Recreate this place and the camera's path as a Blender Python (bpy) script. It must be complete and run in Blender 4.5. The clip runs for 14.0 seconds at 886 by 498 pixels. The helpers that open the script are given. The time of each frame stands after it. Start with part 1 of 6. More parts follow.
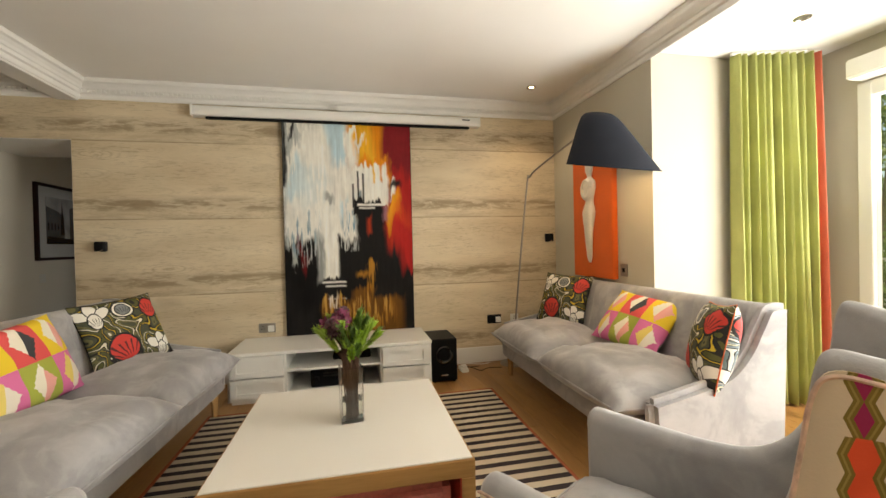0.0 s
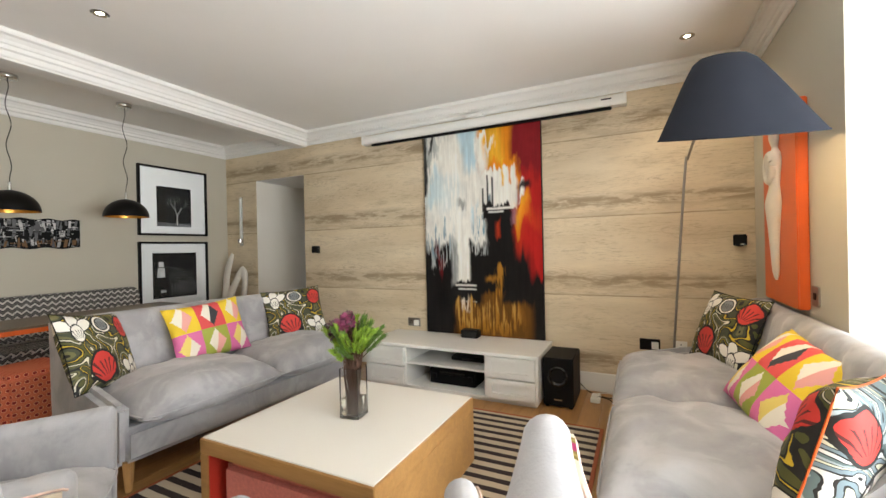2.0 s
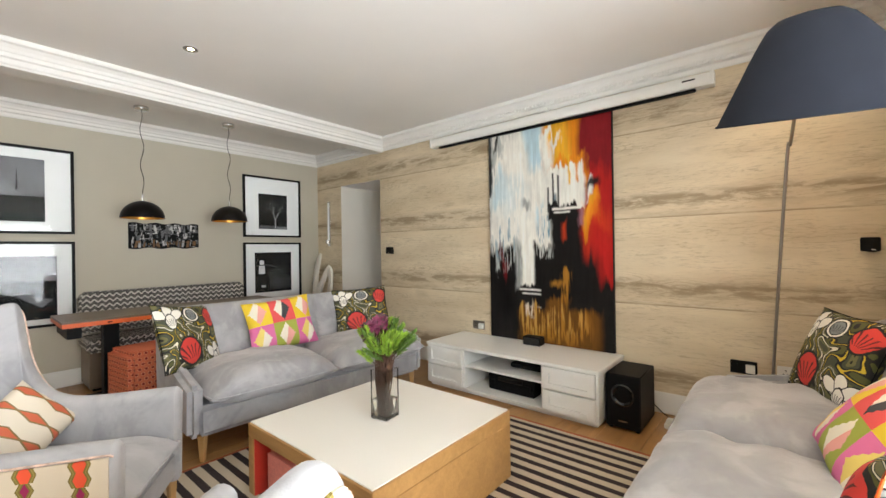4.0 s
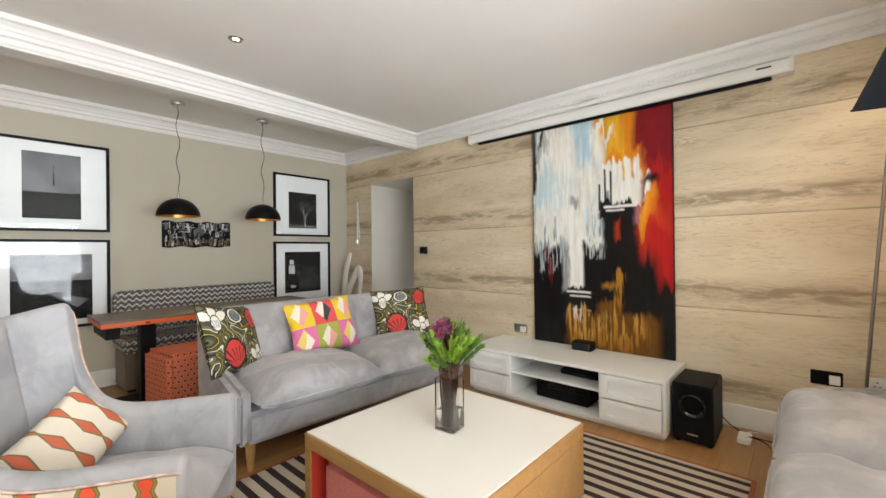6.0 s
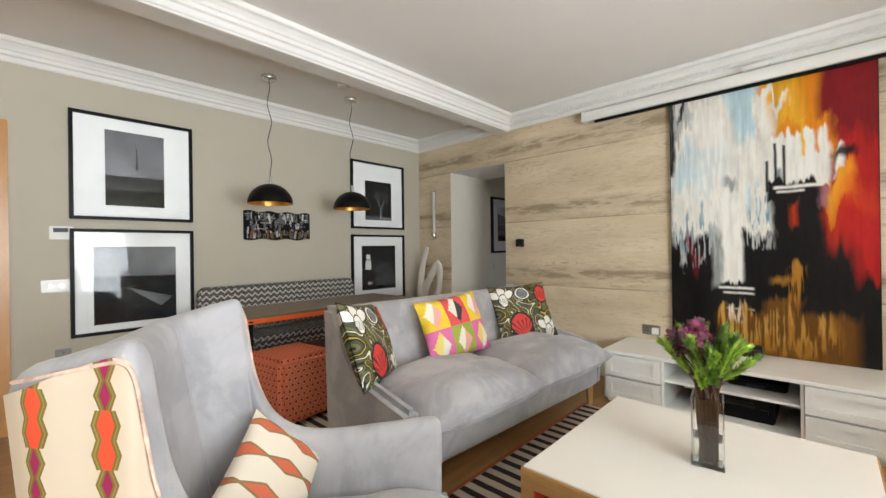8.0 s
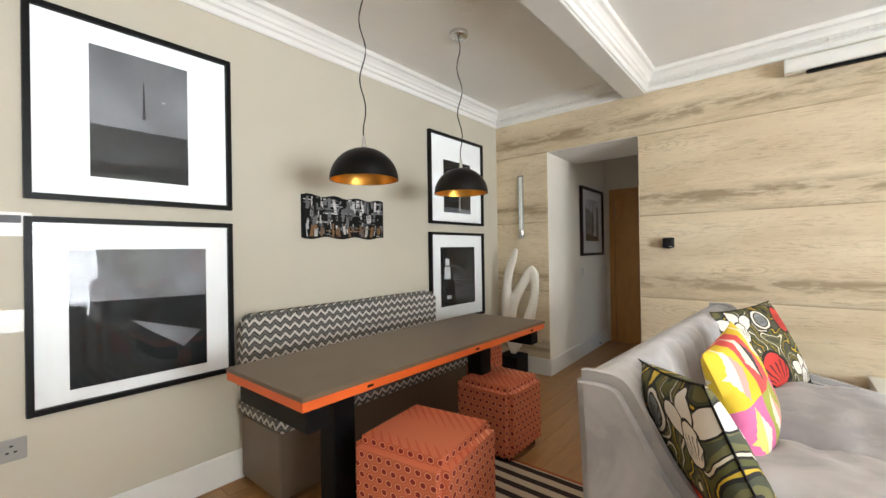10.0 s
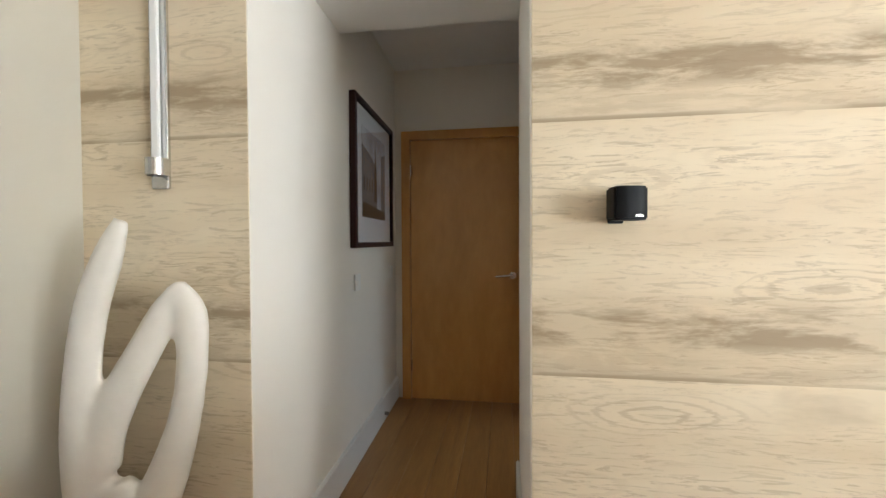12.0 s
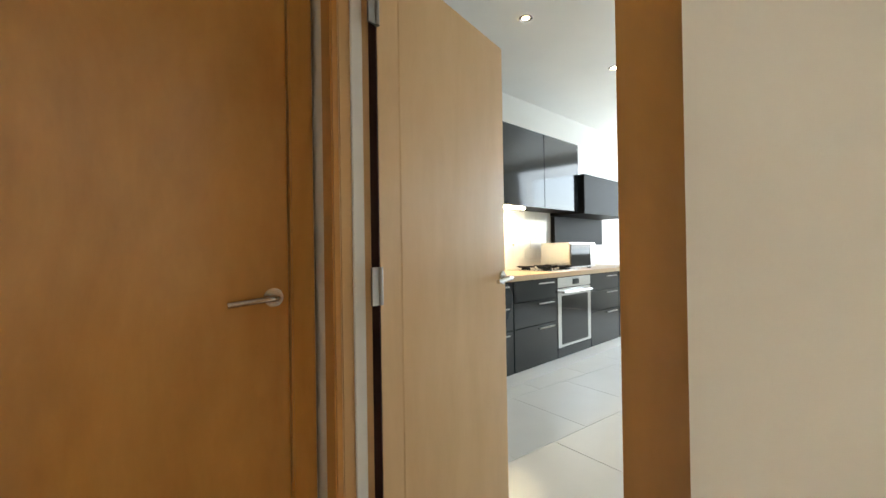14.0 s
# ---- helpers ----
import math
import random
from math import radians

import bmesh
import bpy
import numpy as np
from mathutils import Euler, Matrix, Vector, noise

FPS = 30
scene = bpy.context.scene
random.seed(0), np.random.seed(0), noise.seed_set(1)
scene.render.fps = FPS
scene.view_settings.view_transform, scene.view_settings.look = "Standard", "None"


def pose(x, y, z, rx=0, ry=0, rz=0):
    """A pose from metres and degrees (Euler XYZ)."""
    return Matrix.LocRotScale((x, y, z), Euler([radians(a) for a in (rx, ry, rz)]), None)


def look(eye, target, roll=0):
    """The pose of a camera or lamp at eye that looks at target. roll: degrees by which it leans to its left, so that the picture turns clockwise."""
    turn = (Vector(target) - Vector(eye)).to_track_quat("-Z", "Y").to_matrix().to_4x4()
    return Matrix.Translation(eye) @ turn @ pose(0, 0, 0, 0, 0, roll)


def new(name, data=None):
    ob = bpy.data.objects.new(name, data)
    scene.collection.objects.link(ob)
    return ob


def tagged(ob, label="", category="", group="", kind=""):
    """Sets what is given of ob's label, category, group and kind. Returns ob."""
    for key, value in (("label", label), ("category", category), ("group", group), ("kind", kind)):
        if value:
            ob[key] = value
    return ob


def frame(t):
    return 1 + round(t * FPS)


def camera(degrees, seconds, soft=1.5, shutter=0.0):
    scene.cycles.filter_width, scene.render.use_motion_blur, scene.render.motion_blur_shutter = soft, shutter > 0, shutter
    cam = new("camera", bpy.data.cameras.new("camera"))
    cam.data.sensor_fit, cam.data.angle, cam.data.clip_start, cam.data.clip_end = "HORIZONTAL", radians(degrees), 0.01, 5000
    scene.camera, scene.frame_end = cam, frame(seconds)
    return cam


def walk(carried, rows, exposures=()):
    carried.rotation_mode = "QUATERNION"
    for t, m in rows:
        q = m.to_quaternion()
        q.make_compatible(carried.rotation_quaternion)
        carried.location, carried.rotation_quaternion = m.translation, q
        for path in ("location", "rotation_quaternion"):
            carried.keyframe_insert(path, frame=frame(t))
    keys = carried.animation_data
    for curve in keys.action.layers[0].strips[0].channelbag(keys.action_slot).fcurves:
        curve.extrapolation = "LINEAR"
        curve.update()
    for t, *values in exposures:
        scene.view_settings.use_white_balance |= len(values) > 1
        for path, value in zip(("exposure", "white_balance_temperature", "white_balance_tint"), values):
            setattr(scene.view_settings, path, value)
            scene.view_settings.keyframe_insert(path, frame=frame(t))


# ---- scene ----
cam = camera(95.0, 14.0)
PATH = [
    (0, (0.413, 0.351, 1.219), (0.834, 2.306, 1.196), -1.3),
    (0.5, (0.863, 0.39, 1.213), (0.838, 2.39, 1.205), -1.3),
    (1, (1.256, 0.45, 1.237), (0.859, 2.41, 1.228), -1.4),
    (1.5, (1.525, 0.546, 1.244), (0.863, 2.433, 1.238), -1.2),
    (2, (1.738, 0.655, 1.253), (0.867, 2.455, 1.248), -1.2),
    (2.5, (1.912, 0.765, 1.259), (0.881, 2.479, 1.257), -1.1),
    (3, (2.029, 0.867, 1.265), (0.877, 2.503, 1.263), -1.0),
    (5.5, (1.857, 0.913, 1.28), (0.528, 2.407, 1.284), -0.7),
    (6, (1.695, 0.833, 1.269), (0.369, 2.33, 1.273), -0.6),
    (6.5, (1.514, 0.729, 1.255), (0.188, 2.226, 1.258), -0.7),
    (7, (1.317, 0.639, 1.237), (-0.014, 2.131, 1.242), -0.7),
    (7.5, (1.074, 0.561, 1.228), (-0.271, 2.041, 1.23), -0.7),
    (8, (0.707, 0.554, 1.209), (-0.665, 2.01, 1.21), -0.8),
    (8.5, (0.282, 0.668, 1.187), (-1.112, 2.102, 1.195), -0.9),
    (8.7, (0.111, 0.745, 1.186), (-1.291, 2.171, 1.203), -0.9),
    (8.9, (0.01, 0.6, 1.19), (-1.392, 2.027, 1.195), -0.9),
    (9.15, (-0.12, 0.4, 1.2), (-1.522, 1.827, 1.205), -0.9),
    (9.45, (-0.39, 0.27, 1.21), (-1.779, 1.709, 1.215), -0.9),
    (9.8, (-0.77, 0.42, 1.23), (-2.108, 1.906, 1.235), -0.9),
    (10.1, (-1.07, 0.83, 1.24), (-2.315, 2.395, 1.245), -0.9),
    (10.45, (-1.26, 1.46, 1.255), (-2.335, 3.147, 1.260), -0.9),
    (11, (-1.621, 2.131, 1.285), (-2.455, 3.949, 1.255), -1.0),
    (11.5, (-1.818, 2.653, 1.232), (-2.409, 4.563, 1.186), -0.9),
    (12, (-1.975, 3.239, 1.176), (-2.271, 5.217, 1.139), -0.3),
    (12.5, (-2.106, 3.825, 1.112), (-2.075, 5.825, 1.097), -0.7),
    (13, (-2.229, 4.31, 1.075), (-1.81, 6.266, 1.071), -0.9),
    (13.5, (-2.257, 4.718, 1.052), (-1.423, 6.535, 1.062), -0.8),
    (14, (-2.203, 5.017, 1.05), (-1.009, 6.622, 1.06), -0.9),
]
walk(cam, [(t, look(eye, target, roll)) for t, eye, target, roll in PATH],
     [(0, 0.24, 7600, 10), (0.8, 0.38, 7200, 10), (1.5, 0.46, 6700, 10), (3, 0.55, 6500, 10), (7.5, 0.6, 6400, 10), (8.7, 0.7, 6400, 10), (11, 1.5, 6300, 10), (12, 1.6, 6200, 10), (12.5, 1.75, 6200, 10), (13.05, 2.88, 6000, 10), (13.6, 3.02, 6700, 10), (14, 2.55, 7000, 10)])

# ---- world, sun and lamps ----
world = bpy.data.worlds.new("world")
scene.world = world
world.use_nodes = True
wn = world.node_tree.nodes
sky = wn.new("ShaderNodeTexSky")
sky.sky_type = "NISHITA"
sky.sun_disc = False
sky.sun_elevation, sky.sun_rotation = radians(42), radians(200)
wn["Background"].inputs["Strength"].default_value = 0.12
world.node_tree.links.new(sky.outputs[0], wn["Background"].inputs[0])


def lamp(name, kind, m, energy, color=(1, 1, 1), size=0.1, size_y=None, spot=None):
    d = bpy.data.lights.new(name, kind)
    d.energy, d.color = energy, color
    if kind == "AREA":
        d.shape, d.size, d.size_y = "RECTANGLE", size, size_y or size
    elif kind == "SUN":
        d.angle = size
    else:
        d.shadow_soft_size = size
    if spot:
        d.spot_size, d.spot_blend = radians(spot), 0.6
    ob = new(name, d)
    ob.matrix_world = m
    return ob


lamp("sun", "SUN", look((0, 0, 0), (-0.35, 0.75, -0.75)), 3.0, (1.0, 0.94, 0.86), radians(0.5))
# daylight in the openings
lamp("window_daylight", "AREA", look((3.68, 0.75, 1.1), (1.6, 0.75, 2.25)), 170, (0.90, 0.96, 1.0), 3.0, 1.9)
lamp("kitchen_daylight", "AREA", look((3.9, 6.6, 1.7), (0, 6.6, 1.0)), 14, (0.72, 0.86, 1.0), 2.2, 1.5)


# ---- materials ----
class Nodes:
    """A small wrapper to write node materials in few lines."""

    def __init__(self, name, rough=0.6, metal=0.0):
        self.mat = bpy.data.materials.new(name)
        self.mat.use_nodes = True
        self.t = self.mat.node_tree
        self.b = self.t.nodes["Principled BSDF"]
        self.b.inputs["Roughness"].default_value = rough
        self.b.inputs["Metallic"].default_value = metal

    def put(self, socket, value):
        if isinstance(value, bpy.types.NodeSocket):
            self.t.links.new(value, socket)
        elif isinstance(value, tuple) and len(value) == 3 and socket.type == "RGBA":
            socket.default_value = (*value, 1)
        else:
            socket.default_value = value

    def coords(self, which="Object", scale=(1, 1, 1), rot=(0, 0, 0)):
        c = self.t.nodes.new("ShaderNodeTexCoord")
        m = self.t.nodes.new("ShaderNodeMapping")
        m.inputs["Scale"].default_value = scale
        m.inputs["Rotation"].default_value = rot
        self.t.links.new(c.outputs[which], m.inputs[0])
        return m.outputs[0]

    def noise(self, vec, scale=5, detail=4, rough=0.55, distortion=0.0):
        n = self.t.nodes.new("ShaderNodeTexNoise")
        self.put(n.inputs["Vector"], vec)
        n.inputs["Scale"].default_value, n.inputs["Detail"].default_value = scale, detail
        n.inputs["Roughness"].default_value, n.inputs["Distortion"].default_value = rough, distortion
        return n.outputs[0]

    def voronoi(self, vec, scale=5, feature="F1", rand=1.0, out=0, metric="EUCLIDEAN"):
        n = self.t.nodes.new("ShaderNodeTexVoronoi")
        n.feature = feature
        n.distance = metric
        self.put(n.inputs["Vector"], vec)
        n.inputs["Scale"].default_value, n.inputs["Randomness"].default_value = scale, rand
        return n.outputs[out]

    def math(self, op, a, b=0.0, c=0.0):
        n = self.t.nodes.new("ShaderNodeMath")
        n.operation = op
        for s, v in zip(n.inputs, (a, b, c)):
            self.put(s, v)
        return n.outputs[0]

    def xyz(self, vec):
        n = self.t.nodes.new("ShaderNodeSeparateXYZ")
        self.put(n.inputs[0], vec)
        return n.outputs

    def join(self, x, y, z=0.0):
        n = self.t.nodes.new("ShaderNodeCombineXYZ")
        for s, v in zip(n.inputs, (x, y, z)):
            self.put(s, v)
        return n.outputs[0]

    def ramp(self, fac, stops, constant=False):
        n = self.t.nodes.new("ShaderNodeValToRGB")
        e = n.color_ramp.elements
        n.color_ramp.interpolation = "CONSTANT" if constant else "LINEAR"
        while len(e) < len(stops):
            e.new(1)
        for el, (p, c) in zip(e, stops):
            el.position, el.color = p, (*c, 1) if len(c) == 3 else c
        self.put(n.inputs[0], fac)
        return n.outputs[0]

    def mix(self, fac, a, b, kind="MIX"):
        n = self.t.nodes.new("ShaderNodeMix")
        n.data_type, n.blend_type = "RGBA", kind
        self.put(n.inputs[0], fac)
        self.put(n.inputs[6], a)
        self.put(n.inputs[7], b)
        return n.outputs[2]

    def white(self, vec):
        n = self.t.nodes.new("ShaderNodeTexWhiteNoise")
        n.noise_dimensions = "3D"
        self.put(n.inputs["Vector"], vec)
        return n.outputs[0]

    def random(self):
        return self.t.nodes.new("ShaderNodeObjectInfo").outputs["Random"]

    def bump(self, height, strength=0.2, distance=0.01):
        n = self.t.nodes.new("ShaderNodeBump")
        n.inputs["Strength"].default_value, n.inputs["Distance"].default_value = strength, distance
        self.put(n.inputs["Height"], height)
        self.t.links.new(n.outputs[0], self.b.inputs["Normal"])

    def color(self, value):
        self.put(self.b.inputs["Base Color"], value)

    def rough(self, value):
        self.put(self.b.inputs["Roughness"], value)


def scaled(c, k):
    return tuple(min(1.0, v * k) for v in c)


def plain(name, c, rough=0.5, metal=0.0, vary=0.06, scale=6, bump=0.05, fine=120):
    n = Nodes(name, rough, metal)
    v = n.coords()
    n.color(n.ramp(n.noise(v, scale), [(0.3, scaled(c, 1 - vary)), (0.7, scaled(c, 1 + vary))]))
    n.rough(n.math("MULTIPLY_ADD", n.noise(v, scale * 2), 0.07, rough - 0.035))
    if bump:
        n.bump(n.noise(v, fine, 3), bump, 0.004)
    return n.mat


def wood(name, light, dark, grain=(1, 12, 12), rough=0.4, per_piece=True, coat=0.0):
    """Long grain along the first axis given the smallest scale."""
    n = Nodes(name, rough)
    v = n.coords("Object", grain)
    if per_piece:
        r = n.random()
        add = n.t.nodes.new("ShaderNodeVectorMath")
        n.put(add.inputs[0], v)
        n.put(add.inputs[1], n.join(n.math("MULTIPLY", r, 37.0), n.math("MULTIPLY", r, 91.0), 0.0))
        v = add.outputs[0]
    g1 = n.noise(v, 1.6, 6, 0.6, 0.9)
    g2 = n.noise(v, 9.0, 3, 0.6)
    f = n.math("MULTIPLY_ADD", g2, 0.35, n.math("MULTIPLY", g1, 0.75))
    c = n.ramp(f, [(0.35, dark), (0.72, light)])
    if per_piece:
        c = n.mix(n.math("MULTIPLY", n.random(), 0.35), c, scaled(dark, 0.9))
    n.color(c)
    n.rough(n.math("MULTIPLY_ADD", g1, 0.25, rough - 0.1))
    n.b.inputs["Coat Weight"].default_value = coat
    n.b.inputs["Coat Roughness"].default_value = 0.15
    n.bump(f, 0.08, 0.003)
    return n.mat


def wallpaper_material():
    """Printed boards, pale oak with darker weathered dashes along the board joints."""
    n = Nodes("board_print_wallpaper", 0.7)
    p = n.xyz(n.coords())
    z = n.math("DIVIDE", n.math("ADD", p[2], -0.14), 0.675)
    row = n.math("FLOOR", z)
    f = n.math("FRACT", z)
    xo = n.math("MULTIPLY_ADD", row, 3.7, p[0])
    zz = p[2]
    warp = n.math("MULTIPLY_ADD", n.noise(n.join(xo, n.math("MULTIPLY", zz, 3.0), 0.0), 1.6, 3), 0.05, -0.025)
    zw = n.math("ADD", zz, warp)
    fine = n.noise(n.join(n.math("MULTIPLY", xo, 9.0), n.math("MULTIPLY", zw, 90.0), 0.0), 1.0, 5, 0.7, 1.2)
    dash = n.noise(n.join(n.math("MULTIPLY", xo, 3.2), n.math("MULTIPLY", zz, 15.0), 2.0), 1.0, 5, 0.68, 0.3)
    streak = n.noise(n.join(n.math("MULTIPLY", xo, 0.9), n.math("MULTIPLY", zw, 4.0), 5.0), 1.0, 4, 0.55, 0.3)
    # oval heart grain round scattered centres
    at = n.join(n.math("MULTIPLY", xo, 1.9), n.math("MULTIPLY", zw, 7.5), 0.0)
    dist = n.voronoi(at, 1.0, "F1", 1.0)
    pick = n.xyz(n.voronoi(at, 1.0, "F1", 1.0, 1))[0]
    rings = n.math("SINE", n.math("MULTIPLY_ADD", fine, 7.0, n.math("MULTIPLY", dist, 55.0)))
    near = n.math("MULTIPLY", n.ramp(dist, [(0.25, (1, 1, 1)), (0.62, (0, 0, 0))]), n.ramp(pick, [(0.35, (0, 0, 0)), (0.75, (1, 1, 1))]))
    oval = n.math("MULTIPLY", n.ramp(rings, [(0.5, (0, 0, 0)), (0.85, (1, 1, 1))]), near)
    flecks = n.math("MULTIPLY", n.ramp(fine, [(0.53, (0, 0, 0)), (0.60, (1, 1, 1))]), n.ramp(n.noise(n.join(n.math("MULTIPLY", xo, 1.4), n.math("MULTIPLY", zz, 7.0), 9.0), 1.0, 3), [(0.38, (0.15,) * 3), (0.54, (1, 1, 1))]))
    band = n.ramp(f, [(0.0, (0.55,) * 3), (0.03, (0.42,) * 3), (0.10, (0.30,) * 3), (0.15, (0.95,) * 3), (0.24, (1, 1, 1)), (0.29, (0.30,) * 3), (0.34, (0.05,) * 3), (0.9, (0.0,) * 3), (1.0, (0.05,) * 3)])
    marks = n.ramp(dash, [(0.44, (0, 0, 0)), (0.56, (1, 1, 1))])
    joint = n.ramp(n.math("ADD", f, n.math("MULTIPLY", warp, 0.05)), [(0.0, (1, 1, 1)), (0.012, (0.8,) * 3), (0.022, (0, 0, 0))])
    gap = n.ramp(n.noise(n.join(n.math("MULTIPLY", xo, 2.2), 0.0, row), 1.0, 3), [(0.36, (0.25,) * 3), (0.52, (1, 1, 1))])
    smudge = n.ramp(n.noise(n.join(n.math("MULTIPLY", xo, 2.2), n.math("MULTIPLY", zz, 7.0), 4.0), 1.0, 4, 0.6), [(0.58, (0, 0, 0)), (0.74, (0.4,) * 3)])
    base = n.ramp(streak, [(0.3, (0.61, 0.49, 0.325)), (0.65, (0.75, 0.635, 0.455))])
    base = n.mix(n.math("MULTIPLY", oval, 0.5), base, (0.40, 0.30, 0.19))
    base = n.mix(n.math("MULTIPLY", flecks, 0.5), base, (0.36, 0.27, 0.17))
    dark = n.math("MAXIMUM", n.math("MULTIPLY", band, n.math("MULTIPLY_ADD", marks, 0.7, 0.3)), n.math("MAXIMUM", n.math("MULTIPLY", joint, gap), smudge))
    n.color(n.mix(n.math("MULTIPLY", dark, 0.82), base, (0.265, 0.188, 0.105)))
    n.bump(fine, 0.15, 0.002)
    return n.mat


def velvet(name, c, c2):
    n = Nodes(name, 0.85)
    v = n.coords()
    big = n.noise(v, 3.2, 4, 0.58, 0.8)
    nap = n.noise(n.coords("Object", (1, 1, 1), (0.5, 0.3, 0.8)), 15, 4, 0.6, 0.8)
    n.color(n.ramp(n.math("MULTIPLY_ADD", nap, 0.15, n.math("MULTIPLY", big, 0.85)), [(0.34, c2), (0.47, tuple((a * 2 + b) / 3 for a, b in zip(c2, c))), (0.52, tuple((a + b * 2) / 3 for a, b in zip(c2, c))), (0.64, c)]))
    n.b.inputs["Sheen Weight"].default_value = 0.35
    n.b.inputs["Sheen Roughness"].default_value = 0.4
    n.bump(n.math("MULTIPLY_ADD", n.noise(v, 260, 2), 0.25, n.noise(v, 11, 3, 0.5, 0.5)), 0.22, 0.012)
    return n.mat


def floral_material(name, blue=False):
    """Bold print: white and red flower heads with black rays over swirling olive and yellow leaves."""
    n = Nodes(name, 0.75)
    v = n.coords("Generated", (1, 1, 1))
    g = n.xyz(v)
    wob = n.noise(n.join(g[0], g[2], 1.0), 7.0, 2)
    u = n.math("MULTIPLY_ADD", wob, 0.05, n.math("ADD", g[0], -0.025))
    w = n.math("MULTIPLY_ADD", n.noise(n.join(g[0], g[2], 6.0), 7.0, 2), 0.05, n.math("ADD", g[2], -0.025))
    ink = (0.012, 0.012, 0.011)
    swirl = n.math("FRACT", n.math("MULTIPLY", n.noise(n.join(u, w, 3.3 if blue else 0.4), 2.6, 1, 0.5, 0.9), 5.2))
    # blue-grey leaves: cool window light put into the print's colours
    if blue:
        leaf = [(0.0, (0.16, 0.22, 0.25)), (0.2, ink), (0.27, (0.62, 0.64, 0.60)), (0.42, ink), (0.48, (0.10, 0.15, 0.15)), (0.64, (0.30, 0.36, 0.38)), (0.78, ink), (0.83, (0.55, 0.56, 0.42)), (0.95, ink)]
    else:
        leaf = [(0.0, (0.085, 0.09, 0.022)), (0.2, ink), (0.29, (0.60, 0.42, 0.03)), (0.37, ink), (0.47, (0.06, 0.068, 0.04)), (0.64, (0.15, 0.14, 0.055)), (0.76, ink), (0.81, (0.70, 0.66, 0.52)), (0.91, ink)]
    c = n.ramp(swirl, leaf, True)

    def head(c, cx, cz, rx, rz, turn, tone, rays=True):
        """One flower or petal laid over the print: inked rim, flat colour, rays from its foot."""
        a, b = math.cos(turn), math.sin(turn)
        du, dw = n.math("ADD", u, -cx), n.math("ADD", w, -cz)
        p = n.math("DIVIDE", n.math("MULTIPLY_ADD", du, a, n.math("MULTIPLY", dw, b)), rx)
        q = n.math("DIVIDE", n.math("MULTIPLY_ADD", du, -b, n.math("MULTIPLY", dw, a)), rz)
        r = n.math("SQRT", n.math("MULTIPLY_ADD", p, p, n.math("MULTIPLY", q, q)))
        fill = tone
        if rays:
            ang = n.math("ARCTAN2", p, n.math("ADD", q, 1.1))
            line = n.math("GREATER_THAN", n.math("SINE", n.math("MULTIPLY", ang, 21.0)), 0.55)
            zone = n.math("LESS_THAN", n.math("ABSOLUTE", n.math("ADD", q, 0.1)), 0.5)
            fill = n.mix(n.math("MULTIPLY", n.math("MULTIPLY", line, zone), 0.85), tone, ink)
        c = n.mix(n.math("LESS_THAN", r, 1.12), c, ink)
        return n.mix(n.math("LESS_THAN", r, 0.96), c, fill)

    white, red = (0.80, 0.77, 0.70), (0.62, 0.045, 0.035)
    for cx, cz, k in ((0.17, 0.77, 1.0), (0.82, 0.17, 1.0)):
        for dx, dz, turn in ((-0.10, 0.05, 0.9), (0.0, 0.09, 0.1), (0.10, 0.04, -0.8), (0.0, -0.06, 0.0)):
            c = head(c, cx + dx * k, cz + dz * k, 0.062 * k, 0.105 * k, turn, white, dz < 0)
    c = head(c, 0.50, 0.80, 0.125, 0.115, 0.0, white, False)
    c = head(c, 0.50, 0.80, 0.085, 0.08, 0.0, (0.22, 0.24, 0.25), True)
    c = head(c, 0.84, 0.76, 0.12, 0.155, -0.3, red)
    c = head(c, 0.36, 0.27, 0.165, 0.185, 0.2, red)
    if blue:
        c = head(c, 0.62, 0.45, 0.13, 0.17, 0.5, white)
    n.color(c)
    n.bump(n.noise(v, 180, 2), 0.1, 0.003)
    return n.mat


def geometric_material():
    """Patchwork print: two rows of three squares, each with a diamond split in two tones."""
    n = Nodes("patchwork_print", 0.75)
    p = n.xyz(n.coords("Generated", (2.98, 1, 1.98)))
    fx, fz = n.math("FRACT", p[0]), n.math("FRACT", p[2])
    odd = n.math("MODULO", n.math("FLOOR", p[0]), 2.0)
    top = n.math("GREATER_THAN", p[2], 1.0)
    cloth = n.mix(top, n.mix(odd, (0.70, 0.16, 0.36), (0.36, 0.40, 0.06)), n.mix(odd, (0.78, 0.55, 0.03), (0.72, 0.085, 0.085)))
    saw = n.math("MULTIPLY", n.math("ABSOLUTE", n.math("ADD", n.math("FRACT", n.math("MULTIPLY", fz, 9.0)), -0.5)), 0.09)
    d = n.math("ADD", n.math("MULTIPLY_ADD", n.math("ABSOLUTE", n.math("ADD", fx, -0.5)), 1.3, saw), n.math("ABSOLUTE", n.math("ADD", fz, -0.5)))
    inside = n.math("LESS_THAN", d, 0.47)
    east = n.math("GREATER_THAN", n.math("MULTIPLY_ADD", fz, -0.35, fx), 0.325)
    cream, salmon = (0.80, 0.74, 0.62), (0.78, 0.36, 0.32)
    left_tone = n.mix(top, n.mix(odd, (0.78, 0.62, 0.16), cream), n.mix(odd, cream, cream))
    right_tone = n.mix(top, n.mix(odd, cream, salmon), n.mix(odd, salmon, (0.05, 0.05, 0.055)))
    n.color(n.mix(inside, cloth, n.mix(east, left_tone, right_tone)))
    n.bump(n.noise(n.coords(), 180, 2), 0.1, 0.003)
    return n.mat


